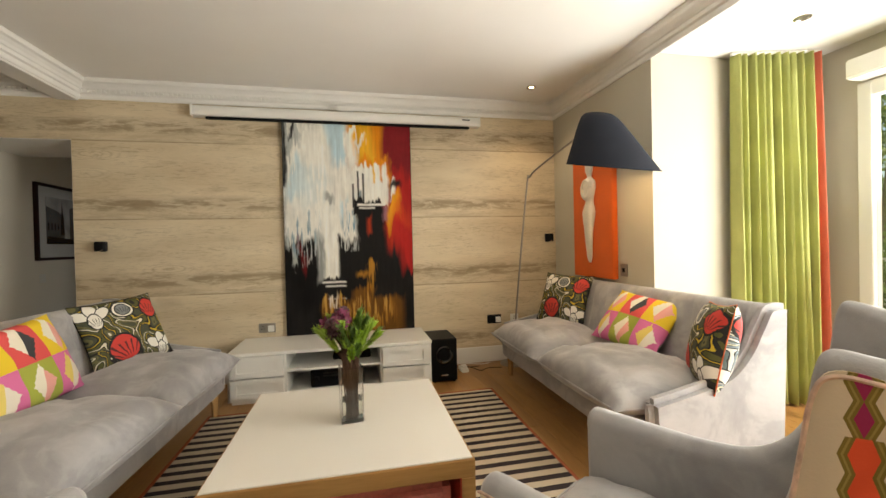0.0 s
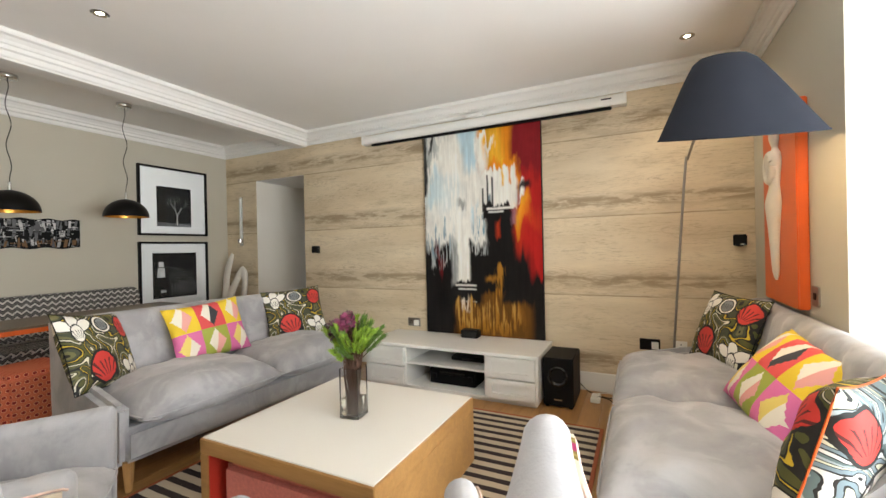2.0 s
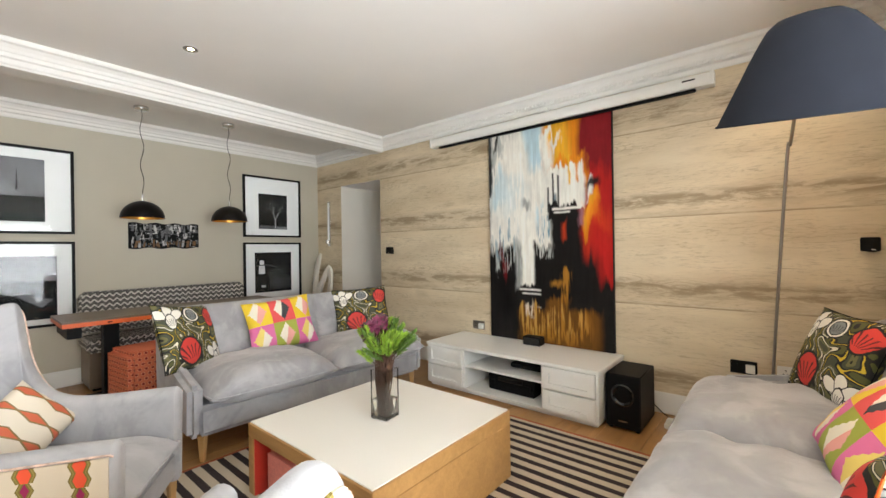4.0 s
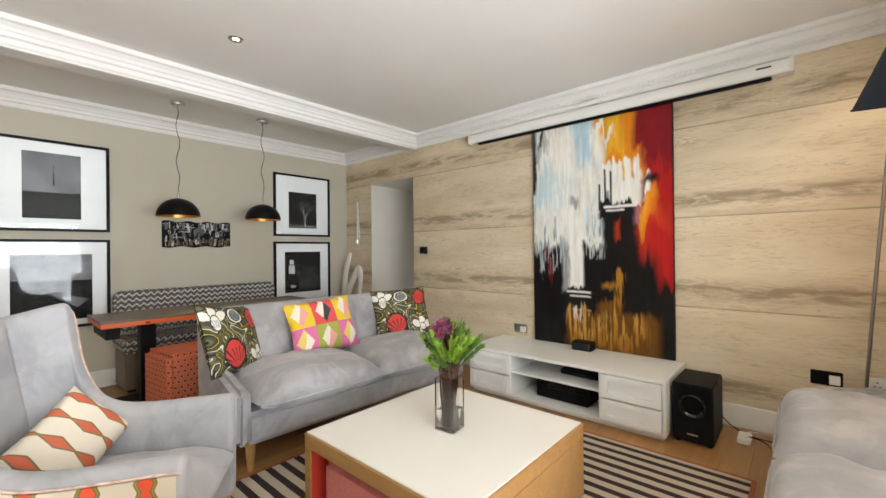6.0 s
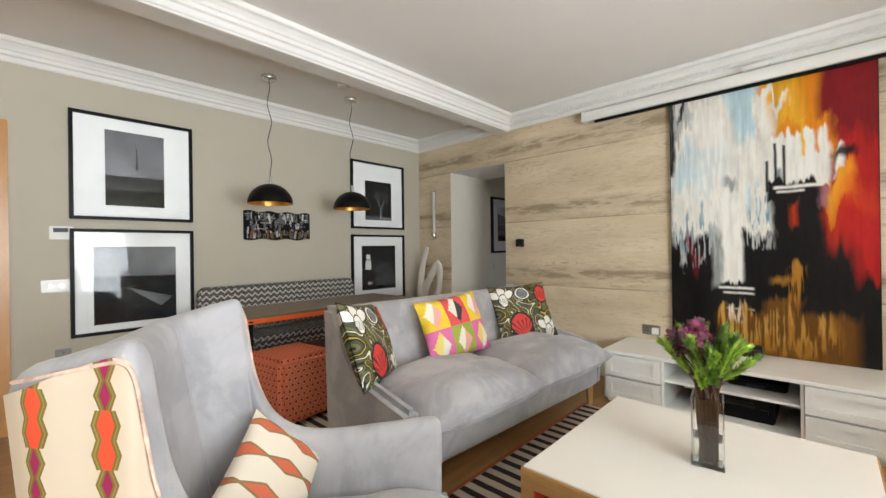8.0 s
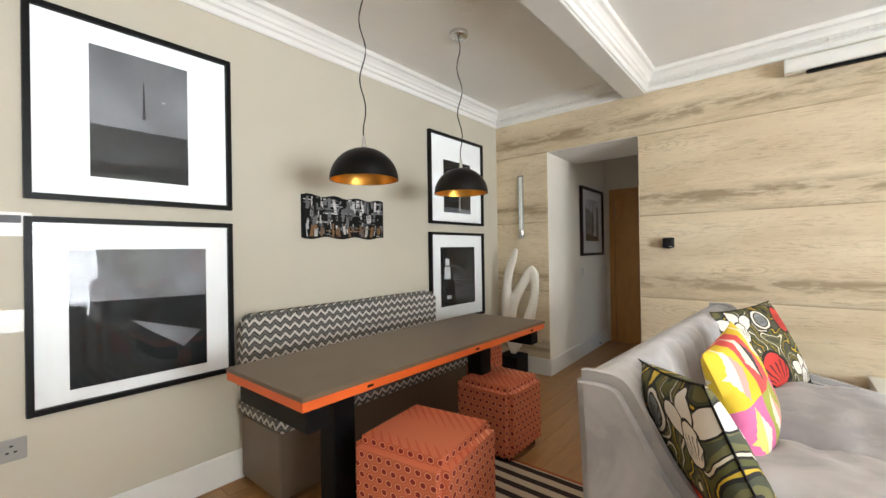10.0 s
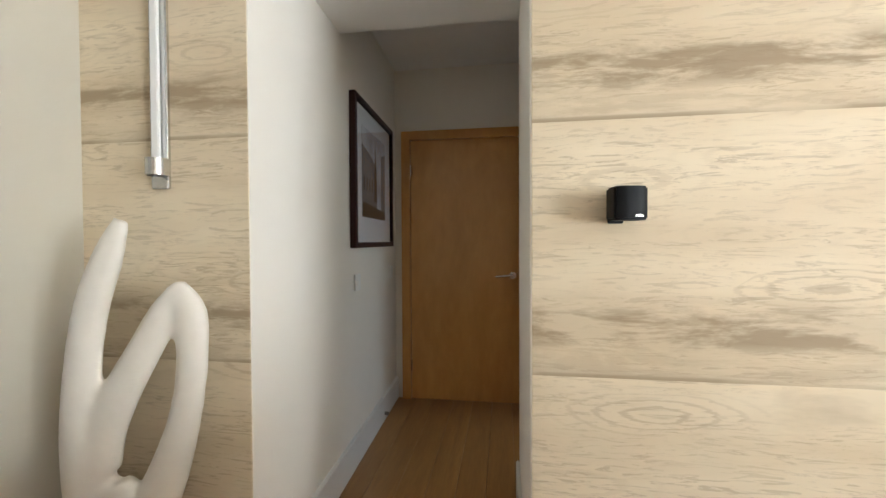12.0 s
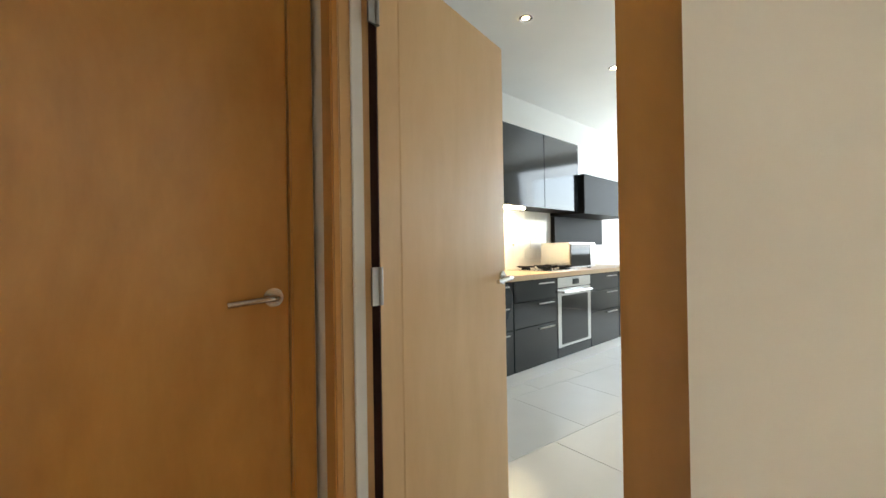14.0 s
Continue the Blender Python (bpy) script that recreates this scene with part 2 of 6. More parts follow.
def zigzag_material(name, cells, a, b):
    n = Nodes(name, 0.85)
    p = n.xyz(n.coords())
    u = n.math("MULTIPLY", n.math("ADD", p[1], p[0]), cells)
    tri = n.math("ABSOLUTE", n.math("ADD", n.math("FRACT", u), -0.5))
    w = n.math("MULTIPLY_ADD", tri, 1.1, n.math("MULTIPLY", p[2], cells * 1.15))
    f = n.math("FRACT", w)
    n.color(n.ramp(f, [(0.0, a), (0.38, b), (0.52, scaled(a, 0.24)), (0.84, b)], True))
    n.bump(n.math("LESS_THAN", f, 0.5), 0.25, 0.003)
    return n.mat


def dots_material():
    """Coral weave with small red hexagon dots in rows."""
    n = Nodes("coral_dot_weave", 0.8)
    p = n.xyz(n.coords())
    s = 22.0
    u = n.math("MULTIPLY", n.math("ADD", p[0], p[1]), s)
    vz = n.math("MULTIPLY", n.math("MULTIPLY_ADD", p[1], 0.02, p[2]), s * 1.15)
    row = n.math("FLOOR", vz)
    shift = n.math("MULTIPLY", n.math("MODULO", row, 2.0), 0.5)
    fu = n.math("ADD", n.math("FRACT", n.math("ADD", u, shift)), -0.5)
    fv = n.math("ADD", n.math("FRACT", vz), -0.5)
    r = n.math("SQRT", n.math("ADD", n.math("MULTIPLY", fu, fu), n.math("MULTIPLY", fv, fv)))
    n.color(n.ramp(r, [(0.0, (0.26, 0.02, 0.016)), (0.25, (0.74, 0.31, 0.17)), (0.36, (0.56, 0.11, 0.05)), (0.46, (0.62, 0.17, 0.08))], True))
    n.bump(n.noise(n.coords(), 200, 2), 0.12, 0.003)
    return n.mat


def diamond_material():
    """Cream linen with upright chains of olive-edged coral and plum lozenges."""
    n = Nodes("lozenge_chain_print", 0.8)
    p = n.xyz(n.coords())
    u = n.math("MULTIPLY_ADD", n.math("ADD", n.math("ABSOLUTE", p[0]), p[1]), 6.4, 0.08)
    fu = n.math("ABSOLUTE", n.math("ADD", n.math("FRACT", u), -0.5))
    vz = n.math("MULTIPLY_ADD", n.math("FLOOR", u), 0.37, n.math("MULTIPLY", p[2], 9.6))
    kind = n.math("MODULO", n.math("FLOOR", vz), 2.0)
    # a stack of small wedges: wide coral ones, then slim plum ones
    tri = n.math("ABSOLUTE", n.math("ADD", n.math("FRACT", n.math("MULTIPLY", vz, 2.0)), -0.5))
    wide = n.math("MULTIPLY_ADD", tri, -0.14, 0.135)
    slim = n.math("MULTIPLY_ADD", tri, -0.17, 0.085)
    core_w = n.math("ADD", n.math("MULTIPLY", wide, n.math("SUBTRACT", 1.0, kind)), n.math("MULTIPLY", slim, kind))
    d = n.math("SUBTRACT", fu, core_w)
    core = n.mix(kind, (0.74, 0.085, 0.03), (0.33, 0.015, 0.09))
    c = n.mix(n.math("LESS_THAN", d, 0.09), (0.66, 0.56, 0.43), (0.20, 0.145, 0.025))
    c = n.mix(n.math("LESS_THAN", n.math("ABSOLUTE", n.math("ADD", d, -0.045)), 0.012), c, (0.30, 0.23, 0.06))
    n.color(n.mix(n.math("LESS_THAN", d, 0.0), c, core))
    n.bump(n.noise(n.coords(), 220, 2), 0.12, 0.003)
    return n.mat


def wave_stripe_material():
    """Cream linen with wavering coral stripes that swell and narrow, edged in olive."""
    n = Nodes("coral_stripe_print", 0.8)
    p = n.xyz(n.coords())
    x = n.math("MULTIPLY", p[0], 10.5)
    w = n.math("ABSOLUTE", n.math("ADD", n.math("FRACT", n.math("MULTIPLY_ADD", n.math("FLOOR", x), 0.31, n.math("MULTIPLY", p[2], 7.5))), -0.5))
    d = n.math("ABSOLUTE", n.math("ADD", n.math("FRACT", x), -0.5))
    e = n.math("SUBTRACT", d, n.math("MULTIPLY", w, 0.42))
    n.color(n.ramp(n.math("ADD", e, 0.3), [(0.0, (0.60, 0.13, 0.06)), (0.27, (0.26, 0.17, 0.06)), (0.34, (0.74, 0.66, 0.54))], True))
    n.bump(n.noise(n.coords(), 220, 2), 0.12, 0.003)
    return n.mat


def rug_material():
    n = Nodes("striped_rug", 0.95)
    v = n.coords()
    p = n.xyz(v)
    y = n.math("MULTIPLY_ADD", n.noise(v, 14, 2), 0.006, p[1])
    f = n.math("FRACT", n.math("DIVIDE", y, 0.088))
    weave = n.noise(n.coords("Object", (1, 1, 1)), 230, 2)
    c = n.mix(n.math("LESS_THAN", f, 0.46), (0.52, 0.44, 0.33), (0.014, 0.006, 0.009))
    n.color(n.mix(n.math("MULTIPLY", weave, 0.16), c, (0.16, 0.12, 0.10)))
    n.bump(weave, 0.4, 0.004)
    return n.mat


def glass_material(name, c=(1, 1, 1), rough=0.0, ior=1.45):
    n = Nodes(name, rough)
    n.b.inputs["Transmission Weight"].default_value = 1.0
    n.b.inputs["IOR"].default_value = ior
    n.color(c)
    return n.mat


def emission_material(name, c, strength):
    n = Nodes(name, 0.5)
    n.color(c)
    n.put(n.b.inputs["Emission Color"], c)
    n.b.inputs["Emission Strength"].default_value = strength
    return n.mat


M = dict(
    wallpaper=wallpaper_material(),
    wall=plain("warm_white_wall_paint", (0.545, 0.505, 0.41), 0.75, 0, 0.02, 2, 0.04, 160),
    hall=plain("hall_wall_paint", (0.84, 0.79, 0.70), 0.7, 0, 0.02, 2, 0.04, 160),
    ceiling=plain("ceiling_paint", (0.86, 0.845, 0.815), 0.85, 0, 0.015, 2, 0.02, 140),
    white=plain("white_gloss_paint", (0.80, 0.79, 0.75), 0.35, 0, 0.02, 3, 0.02, 60),
    plaster=plain("white_plaster", (0.80, 0.785, 0.75), 0.6, 0, 0.02, 5, 0.03, 90),
    board=wood("oak_floor_board", (0.46, 0.25, 0.085), (0.29, 0.14, 0.045), (9, 0.8, 9), 0.35, True, 0.15),
    oak=wood("oak_veneer", (0.50, 0.28, 0.10), (0.36, 0.185, 0.06), (1.0, 10, 10), 0.4, False),
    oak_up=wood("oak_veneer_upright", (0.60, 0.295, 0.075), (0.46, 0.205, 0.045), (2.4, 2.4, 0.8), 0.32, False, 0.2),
    # lighter copy of the oak: kitchen light on leaf and far jamb, in colour
    oak_lit=wood("lit_oak_veneer", (0.68, 0.43, 0.20), (0.60, 0.355, 0.15), (2.4, 2.4, 0.6), 0.32, False, 0.2),
    leg=wood("honey_wood_leg", (0.55, 0.33, 0.13), (0.42, 0.23, 0.08), (10, 10, 1.2), 0.4),
    velvet=velvet("grey_velvet", (0.450, 0.440, 0.446), (0.294, 0.288, 0.298)),
    black=plain("black_plastic", (0.004, 0.004, 0.0045), 0.5, 0, 0.1, 5, 0.05, 200),
    frame_black=plain("black_painted_frame", (0.006, 0.0055, 0.0055), 0.4, 0, 0.1, 8, 0.03, 80),
    frame_brown=plain("dark_brown_frame", (0.035, 0.014, 0.012), 0.35, 0, 0.1, 8, 0.03, 80),
    chrome=plain("brushed_chrome", (0.62, 0.61, 0.59), 0.25, 1.0, 0.03, 9, 0.02, 200),
    satin=plain("satin_grey_plate", (0.30, 0.29, 0.27), 0.55, 0, 0.04, 9, 0.02, 200),
    steel=plain("brushed_steel", (0.36, 0.34, 0.31), 0.42, 1.0, 0.05, 9, 0.02, 200),
    card=plain("white_mount_card", (0.68, 0.675, 0.65), 0.8, 0, 0.01, 2, 0.02, 200),
    orange=plain("orange_lacquer", (0.72, 0.12, 0.018), 0.4, 0, 0.05, 7, 0.03, 90),
    red=plain("red_lacquer", (0.48, 0.035, 0.02), 0.4, 0, 0.05, 7, 0.03, 90),
    pink=plain("coral_weave", (0.66, 0.21, 0.17), 0.85, 0, 0.1, 60, 0.3, 300),
    table_top=plain("white_laminate", (0.80, 0.77, 0.71), 0.5, 0, 0.008, 1.2, 0.01, 200),
    dine_top=plain("taupe_laminate", (0.15, 0.107, 0.072), 0.42, 0, 0.02, 3, 0),
    shade=plain("charcoal_fabric_shade", (0.021, 0.024, 0.034), 0.85, 0, 0.06, 12, 0.2, 350),
    shade_in=plain("white_shade_lining", (0.75, 0.70, 0.6), 0.8),
    gold=plain("gold_leaf_lining", (0.60, 0.30, 0.06), 0.32, 1.0, 0.2, 14, 0.1, 60),
    dome=plain("matt_black_dome", (0.006, 0.005, 0.0045), 0.42, 0, 0.1, 8, 0.03, 90),
    marble=plain("white_stone", (0.74, 0.69, 0.60), 0.4, 0, 0.05, 8, 0.05, 70),
    curtain=plain("green_curtain_cloth", (0.38, 0.40, 0.13), 0.85, 0, 0.12, 5, 0.15, 260),
    curtain_trim=plain("coral_curtain_border", (0.62, 0.15, 0.09), 0.85, 0, 0.1, 8, 0.15, 260),
    rug=rug_material(),
    rug_edge=plain("terracotta_rug_binding", (0.36, 0.10, 0.045), 0.9, 0, 0.1, 30, 0.3, 260),
    zigzag=zigzag_material("zigzag_weave", 17.0, (0.58, 0.55, 0.50), (0.020, 0.018, 0.020)),
    dots=dots_material(),
    diamond=diamond_material(),
    wave=wave_stripe_material(),
    pipe_cloth=plain("coral_cream_piping", (0.66, 0.47, 0.38), 0.8, 0, 0.4, 26, 0.1, 200),
    floral=floral_material("floral_print"),
    floral_window_lit=floral_material("floral_print_window_lit", True),
    patch=geometric_material(),
    glass=glass_material("clear_glass"),
    picture_glass=glass_material("thin_picture_glass", (1, 1, 1), 0.0, 1.30),
    water=glass_material("vase_water", (0.9, 0.93, 0.88)),
    bulb=emission_material("lit_lamp", (1.0, 0.80, 0.50), 14),
    bulb_cool=emission_material("kitchen_lit_lamp", (1.0, 0.85, 0.55), 25),
    picture_black=plain("photo_black", (0.006, 0.006, 0.006), 0.6, 0, 0.5, 3, 0),
    picture_grey=plain("photo_grey", (0.10, 0.10, 0.105), 0.6, 0, 0.5, 4, 0),
    picture_light=plain("photo_light", (0.48, 0.47, 0.46), 0.6, 0, 0.35, 6, 0),
    ochre=plain("ochre_oil_paint", (0.16, 0.075, 0.02), 0.45, 0, 0.3, 30, 0.1, 90),
    stem=plain("woody_stem", (0.085, 0.045, 0.03), 0.7, 0, 0.2, 40, 0.2, 200),
    leaf=plain("bright_green_leaf", (0.30, 0.46, 0.05), 0.5, 0, 0.35, 20, 0),
    leaf_dark=plain("dark_green_leaf", (0.13, 0.23, 0.04), 0.55, 0, 0.35, 20, 0),
    petal=plain("plum_petal", (0.24, 0.045, 0.10), 0.6, 0, 0.4, 30, 0),
    petal_brown=plain("dried_purple_petal", (0.12, 0.055, 0.06), 0.7, 0, 0.4, 30, 0),
    unit=plain("gloss_charcoal_unit", (0.018, 0.022, 0.026), 0.08, 0, 0.05, 4, 0),
    tile=plain("white_porcelain_tile", (0.78, 0.78, 0.76), 0.25, 0, 0.02, 3, 0.02, 40),
    metro=plain("white_glazed_tile", (0.82, 0.82, 0.80), 0.12, 0, 0.01, 6, 0.02, 30),
    grout=plain("grey_grout", (0.40, 0.39, 0.37), 0.9),
    worktop=wood("oak_worktop", (0.58, 0.40, 0.22), (0.44, 0.28, 0.14), (0.9, 9, 9), 0.35),
    oven_glass=plain("black_oven_glass", (0.01, 0.011, 0.012), 0.06, 0, 0.05, 3, 0),
    paving=plain("garden_paving", (0.36, 0.34, 0.31), 0.8, 0, 0.15, 3, 0.2, 60),
    render_wall=plain("garden_wall_render", (0.62, 0.60, 0.56), 0.8, 0, 0.1, 2, 0.1, 60),
    bush=plain("garden_leaf", (0.10, 0.16, 0.03), 0.6, 0, 0.5, 15, 0),
    bark=plain("bark", (0.10, 0.07, 0.045), 0.85, 0, 0.3, 20, 0.4, 60),
    grass=plain("lawn", (0.06, 0.10, 0.025), 0.9, 0, 0.3, 20, 0.4, 80),
)

for dull in ("black", "frame_black", "frame_brown", "dome", "picture_black", "shade", "stem"):
    M[dull].node_tree.nodes["Principled BSDF"].inputs["Specular IOR Level"].default_value = 0.15

# ---- building helpers ----
def box(bm, x0, y0, z0, x1, y1, z1, m=None):
    r = bmesh.ops.create_cube(bm, size=1.0)
    for v in r["verts"]:
        v.co = Vector(((x0 + x1) / 2 + v.co.x * (x1 - x0), (y0 + y1) / 2 + v.co.y * (y1 - y0), (z0 + z1) / 2 + v.co.z * (z1 - z0)))
        if m:
            v.co = m @ v.co
    return r["verts"]


def cyl(bm, p0, p1, r0, r1=None, seg=16, caps=True):
    p0, p1 = Vector(p0), Vector(p1)
    d = p1 - p0
    m = Matrix.Translation((p0 + p1) / 2) @ d.to_track_quat("Z", "Y").to_matrix().to_4x4()
    return bmesh.ops.create_cone(bm, cap_ends=caps, segments=seg, radius1=r0, radius2=r0 if r1 is None else r1, depth=d.length, matrix=m)["verts"]


def lathe(bm, profile, seg=32, centre=(0, 0)):
    """Turn (radius, height) pairs about the upright axis."""
    rings = []
    for r, z in profile:
        rings.append([bm.verts.new((centre[0] + r * math.cos(2 * math.pi * i / seg), centre[1] + r * math.sin(2 * math.pi * i / seg), z)) for i in range(seg)])
    for a, b in zip(rings, rings[1:]):
        for i in range(seg):
            bm.faces.new((a[i], a[(i + 1) % seg], b[(i + 1) % seg], b[i]))
    return rings


def tube(bm, pts, r, seg=8):
    pts = [Vector(p) for p in pts]
    rings = []
    for i, p in enumerate(pts):
        d = (pts[min(i + 1, len(pts) - 1)] - pts[max(i - 1, 0)]).normalized()
        q = d.to_track_quat("Z", "Y").to_matrix()
        rr = r[i] if isinstance(r, (list, tuple)) else r
        rings.append([bm.verts.new(p + q @ Vector((rr * math.cos(2 * math.pi * k / seg), rr * math.sin(2 * math.pi * k / seg), 0))) for k in range(seg)])
    for a, b in zip(rings, rings[1:]):
        for k in range(seg):
            bm.faces.new((a[k], a[(k + 1) % seg], b[(k + 1) % seg], b[k]))
    bm.faces.new(rings[0][::-1])
    bm.faces.new(rings[-1])


def prism(bm, outline, a0, a1, axis="x"):
    """Extrude a closed outline between two places along an axis. Outline is (y, z) for x, (x, z) for y, (x, y) for z."""
    def at(p, a):
        return {"x": (a, p[0], p[1]), "y": (p[0], a, p[1]), "z": (p[0], p[1], a)}[axis]
    lo = [bm.verts.new(at(p, a0)) for p in outline]
    hi = [bm.verts.new(at(p, a1)) for p in outline]
    n = len(outline)
    for i in range(n):
        bm.faces.new((lo[i], lo[(i + 1) % n], hi[(i + 1) % n], hi[i]))
    bm.faces.new(lo[::-1])
    bm.faces.new(hi)


def part(name, bm, material, parent=None, label="", bevel=0.0, smooth=False, seg=2, m=None, clamp=True):
    bmesh.ops.recalc_face_normals(bm, faces=bm.faces)
    if bevel:
        edges = [e for e in bm.edges if len(e.link_faces) == 2 and e.calc_face_angle(0) > 0.6]
        bmesh.ops.bevel(bm, geom=edges, offset=bevel, segments=seg, affect="EDGES", clamp_overlap=clamp)
    bmesh.ops.recalc_face_normals(bm, faces=bm.faces)
    me = bpy.data.meshes.new(name)
    bm.to_mesh(me)
    bm.free()
    me.materials.append(M[material] if isinstance(material, str) else material)
    if smooth or bevel:
        me.polygons.foreach_set("use_smooth", [True] * len(me.polygons))
        if bevel and not smooth:
            me.set_sharp_from_angle(angle=radians(50))
        else:
            me.set_sharp_from_angle(angle=radians(smooth if smooth is not True else 60))
    ob = new(name, me)
    if parent:
        ob.parent = parent
    if m:
        ob.matrix_basis = m
    if label:
        ob["label"] = label
    return ob


def boxpart(name, dims, material, parent=None, label="", bevel=0.0, seg=2):
    bm = bmesh.new()
    box(bm, *dims)
    return part(name, bm, material, parent, label, bevel, False, seg)


def thing(name, m, label, category, group="", kind=""):
    ob = new(name)
    ob.matrix_basis = m
    ob.empty_display_size = 0.1
    return tagged(ob, label, category, group, kind)


def setting(ob, label="", category=""):
    return tagged(ob, label, category, "", "structure")


# ---- the large structure ----
WY, DX, RX = 4.35, -3.30, 2.51      # feature wall, dining wall, window-side wall
CEIL = 2.668
OPL, OPR, OPT = -2.726, -1.90, 2.172  # opening to the hall
BACK = -1.7
BAY = 2.885                          # where the bay begins
WINX = 3.85


def wall(name, dims_list, material, label):
    bm = bmesh.new()
    for d in dims_list:
        box(bm, *d)
    return setting(part(name, bm, material), label, "wall")


wall("wall_north", [(DX - 0.2, WY, 0, OPL, WY + 0.05, CEIL), (OPL, WY, OPT, OPR, WY + 0.05, CEIL), (OPR, WY, 0, RX + 0.2, WY + 0.05, CEIL)],
     "wallpaper", "wall papered with a pale weathered board print")
wall("wall_west", [(DX - 0.2, 0.50, 0, DX, WY, CEIL), (DX - 0.2, BACK, 0, DX, -0.42, CEIL), (DX - 0.2, -0.42, 2.06, DX, 0.50, CEIL)], "wall", "warm white painted wall behind the dining bench")
wall("wall_east", [(RX, BAY, 0, WINX + 0.2, WY, CEIL), (WINX, BACK, 0, WINX + 0.2, -0.85, CEIL), (WINX, -0.85, 2.26, WINX + 0.2, 2.5, CEIL), (WINX, 2.5, 0, WINX + 0.2, BAY, CEIL)],
     "wall", "warm white painted wall with the window bay")
wall("wall_south", [(DX - 0.2, BACK - 0.2, 0, WINX + 0.2, BACK, CEIL)], "wall", "plain warm white painted wall")

# hall behind the opening
HLX, HRX, HEND = -2.76, -1.902, 6.21
bm = bmesh.new()
prism(bm, [(OPL + 0.003, WY + 0.003), (HLX - 0.02, HEND), (HLX - 0.2, HEND), (HLX - 0.2, WY + 0.003)], 0, 2.45, "z")
setting(part("wall_hall_west", bm, "hall"), "white painted hall wall running in from the opening", "wall")
wall("wall_hall_east", [(HRX - 0.003, WY + 0.003, 0, HRX + 0.3, 5.14, 2.45), (-1.79, 5.14, 1.925, -1.60, 6.05, 2.45), (-1.79, 5.14, 0, -1.60, 5.215, 1.925), (-1.79, 6.05, 0, -1.60, HEND, 2.45)],
     "hall", "cream painted hall wall beside the kitchen door")
wall("wall_hall_north", [(HLX - 0.2, HEND, 1.935, -1.60, HEND + 0.15, 2.45), (HLX - 0.2, HEND, 0, -2.668, HEND + 0.15, 1.935), (-1.86, HEND, 0, -1.60, HEND + 0.15, 1.935)], "hall", "cream painted wall round the hall door")
bm = bmesh.new()
box(bm, HLX - 0.15, WY + 0.05, 2.45, -1.6, HEND + 0.15, 2.6)
box(bm, OPL - 0.1, WY + 0.004, OPT - 0.003, OPR + 0.3, WY + 0.75, 2.449)
setting(part("ceiling_hall", bm, "ceiling"), "white hall ceiling with a lowered soffit", "ceiling")

bm = bmesh.new()
box(bm, DX - 0.2, BACK - 0.2, CEIL, WINX + 0.2, WY + 0.12, CEIL + 0.2)
setting(part("ceiling", bm, "ceiling"), "smooth white painted ceiling", "ceiling")
bm = bmesh.new()
box(bm, -2.0, BACK, 2.5, -1.835, WY - 0.002, CEIL)
setting(part("beam", bm, "plaster", bevel=0.004), "white plastered downstand beam across the ceiling", "beam")
bm = bmesh.new()
box(bm, RX + 0.002, BACK, 2.56, WINX, BAY - 0.002, CEIL)
setting(part("ceiling_bay", bm, "plaster"), "lowered white ceiling of the window bay", "ceiling")
bm = bmesh.new()
box(bm, DX - 0.2, BACK - 0.2, -0.2, WINX + 0.2, WY + 0.1, -0.022)
box(bm, HLX - 0.2, WY + 0.1, -0.2, -1.65, HEND + 0.15, -0.022)
floor = setting(part("floor", bm, "board"), "honey oak board floor", "floor")

# plaster cornice: stepped crown with a dentil course
CROWN = [(u, h * 0.83) for u, h in [(0, 0), (0.012, 0), (0.018, 0.012), (0.018, 0.045), (0.04, 0.055), (0.04, 0.085), (0.052, 0.092), (0.062, 0.115), (0.085, 0.14), (0.11, 0.15), (0.115, 0.165), (0.115, 0.187), (0, 0.187)]]


def cornice(name, p0, p1, inward, z, depth=1.0, dentils=True):
    """A crown run from p0 to p1, its profile reaching inward from the wall."""
    a, b, n = Vector((*p0, 0)), Vector((*p1, 0)), Vector((*inward, 0))
    bm = bmesh.new()
    lo = [bm.verts.new(a + n * u * depth * 0.78 + Vector((0, 0, z + h))) for u, h in CROWN]
    hi = [bm.verts.new(b + n * u * depth * 0.78 + Vector((0, 0, z + h))) for u, h in CROWN]
    k = len(CROWN)
    for i in range(k):
        bm.faces.new((lo[i], lo[(i + 1) % k], hi[(i + 1) % k], hi[i]))
    bm.faces.new(lo[::-1])
    bm.faces.new(hi)
    ob = setting(part(name, bm, "plaster"), "white plaster cornice with a dentil course" if dentils else "white plaster cornice in plain steps", "cornice")
    if dentils:
        d = (b - a)
        length = d.length
        d.normalize()
        bm = bmesh.new()
        m = Matrix((( d.x, n.x, 0, 0), (d.y, n.y, 0, 0), (0, 0, 1, 0), (0, 0, 0, 1)))
        k = 0.02
        while k < length - 0.02:
            box(bm, k, 0.027 * depth, z + 0.047, k + 0.022, 0.045 * depth, z + 0.069, Matrix.Translation(a) @ m)
            k += 0.036
        tagged(part("dentil_course", bm, "plaster", ob), "", "", "", "stuff")
    return ob


CZ = CEIL - 0.155
cornice("trim_north", (-1.835, WY), (RX, WY), (0, -1), CZ)
cornice("trim_north_dining", (DX, WY), (-2.0, WY), (0, -1), CZ, 0.9)
cornice("trim_west", (DX, BACK), (DX, WY), (1, 0), CZ, 0.9, False)
cornice("trim_beam", (-1.835, BACK), (-1.835, WY), (1, 0), CZ, 1.0, False)
cornice("trim_east", (RX, BAY - 4.5), (RX, WY), (-1, 0), CZ, 1.0, False)


def skirting(name, dims):
    return setting(boxpart(name, dims, "white", None, "", 0.006), "tall white painted skirting board", "skirting board")


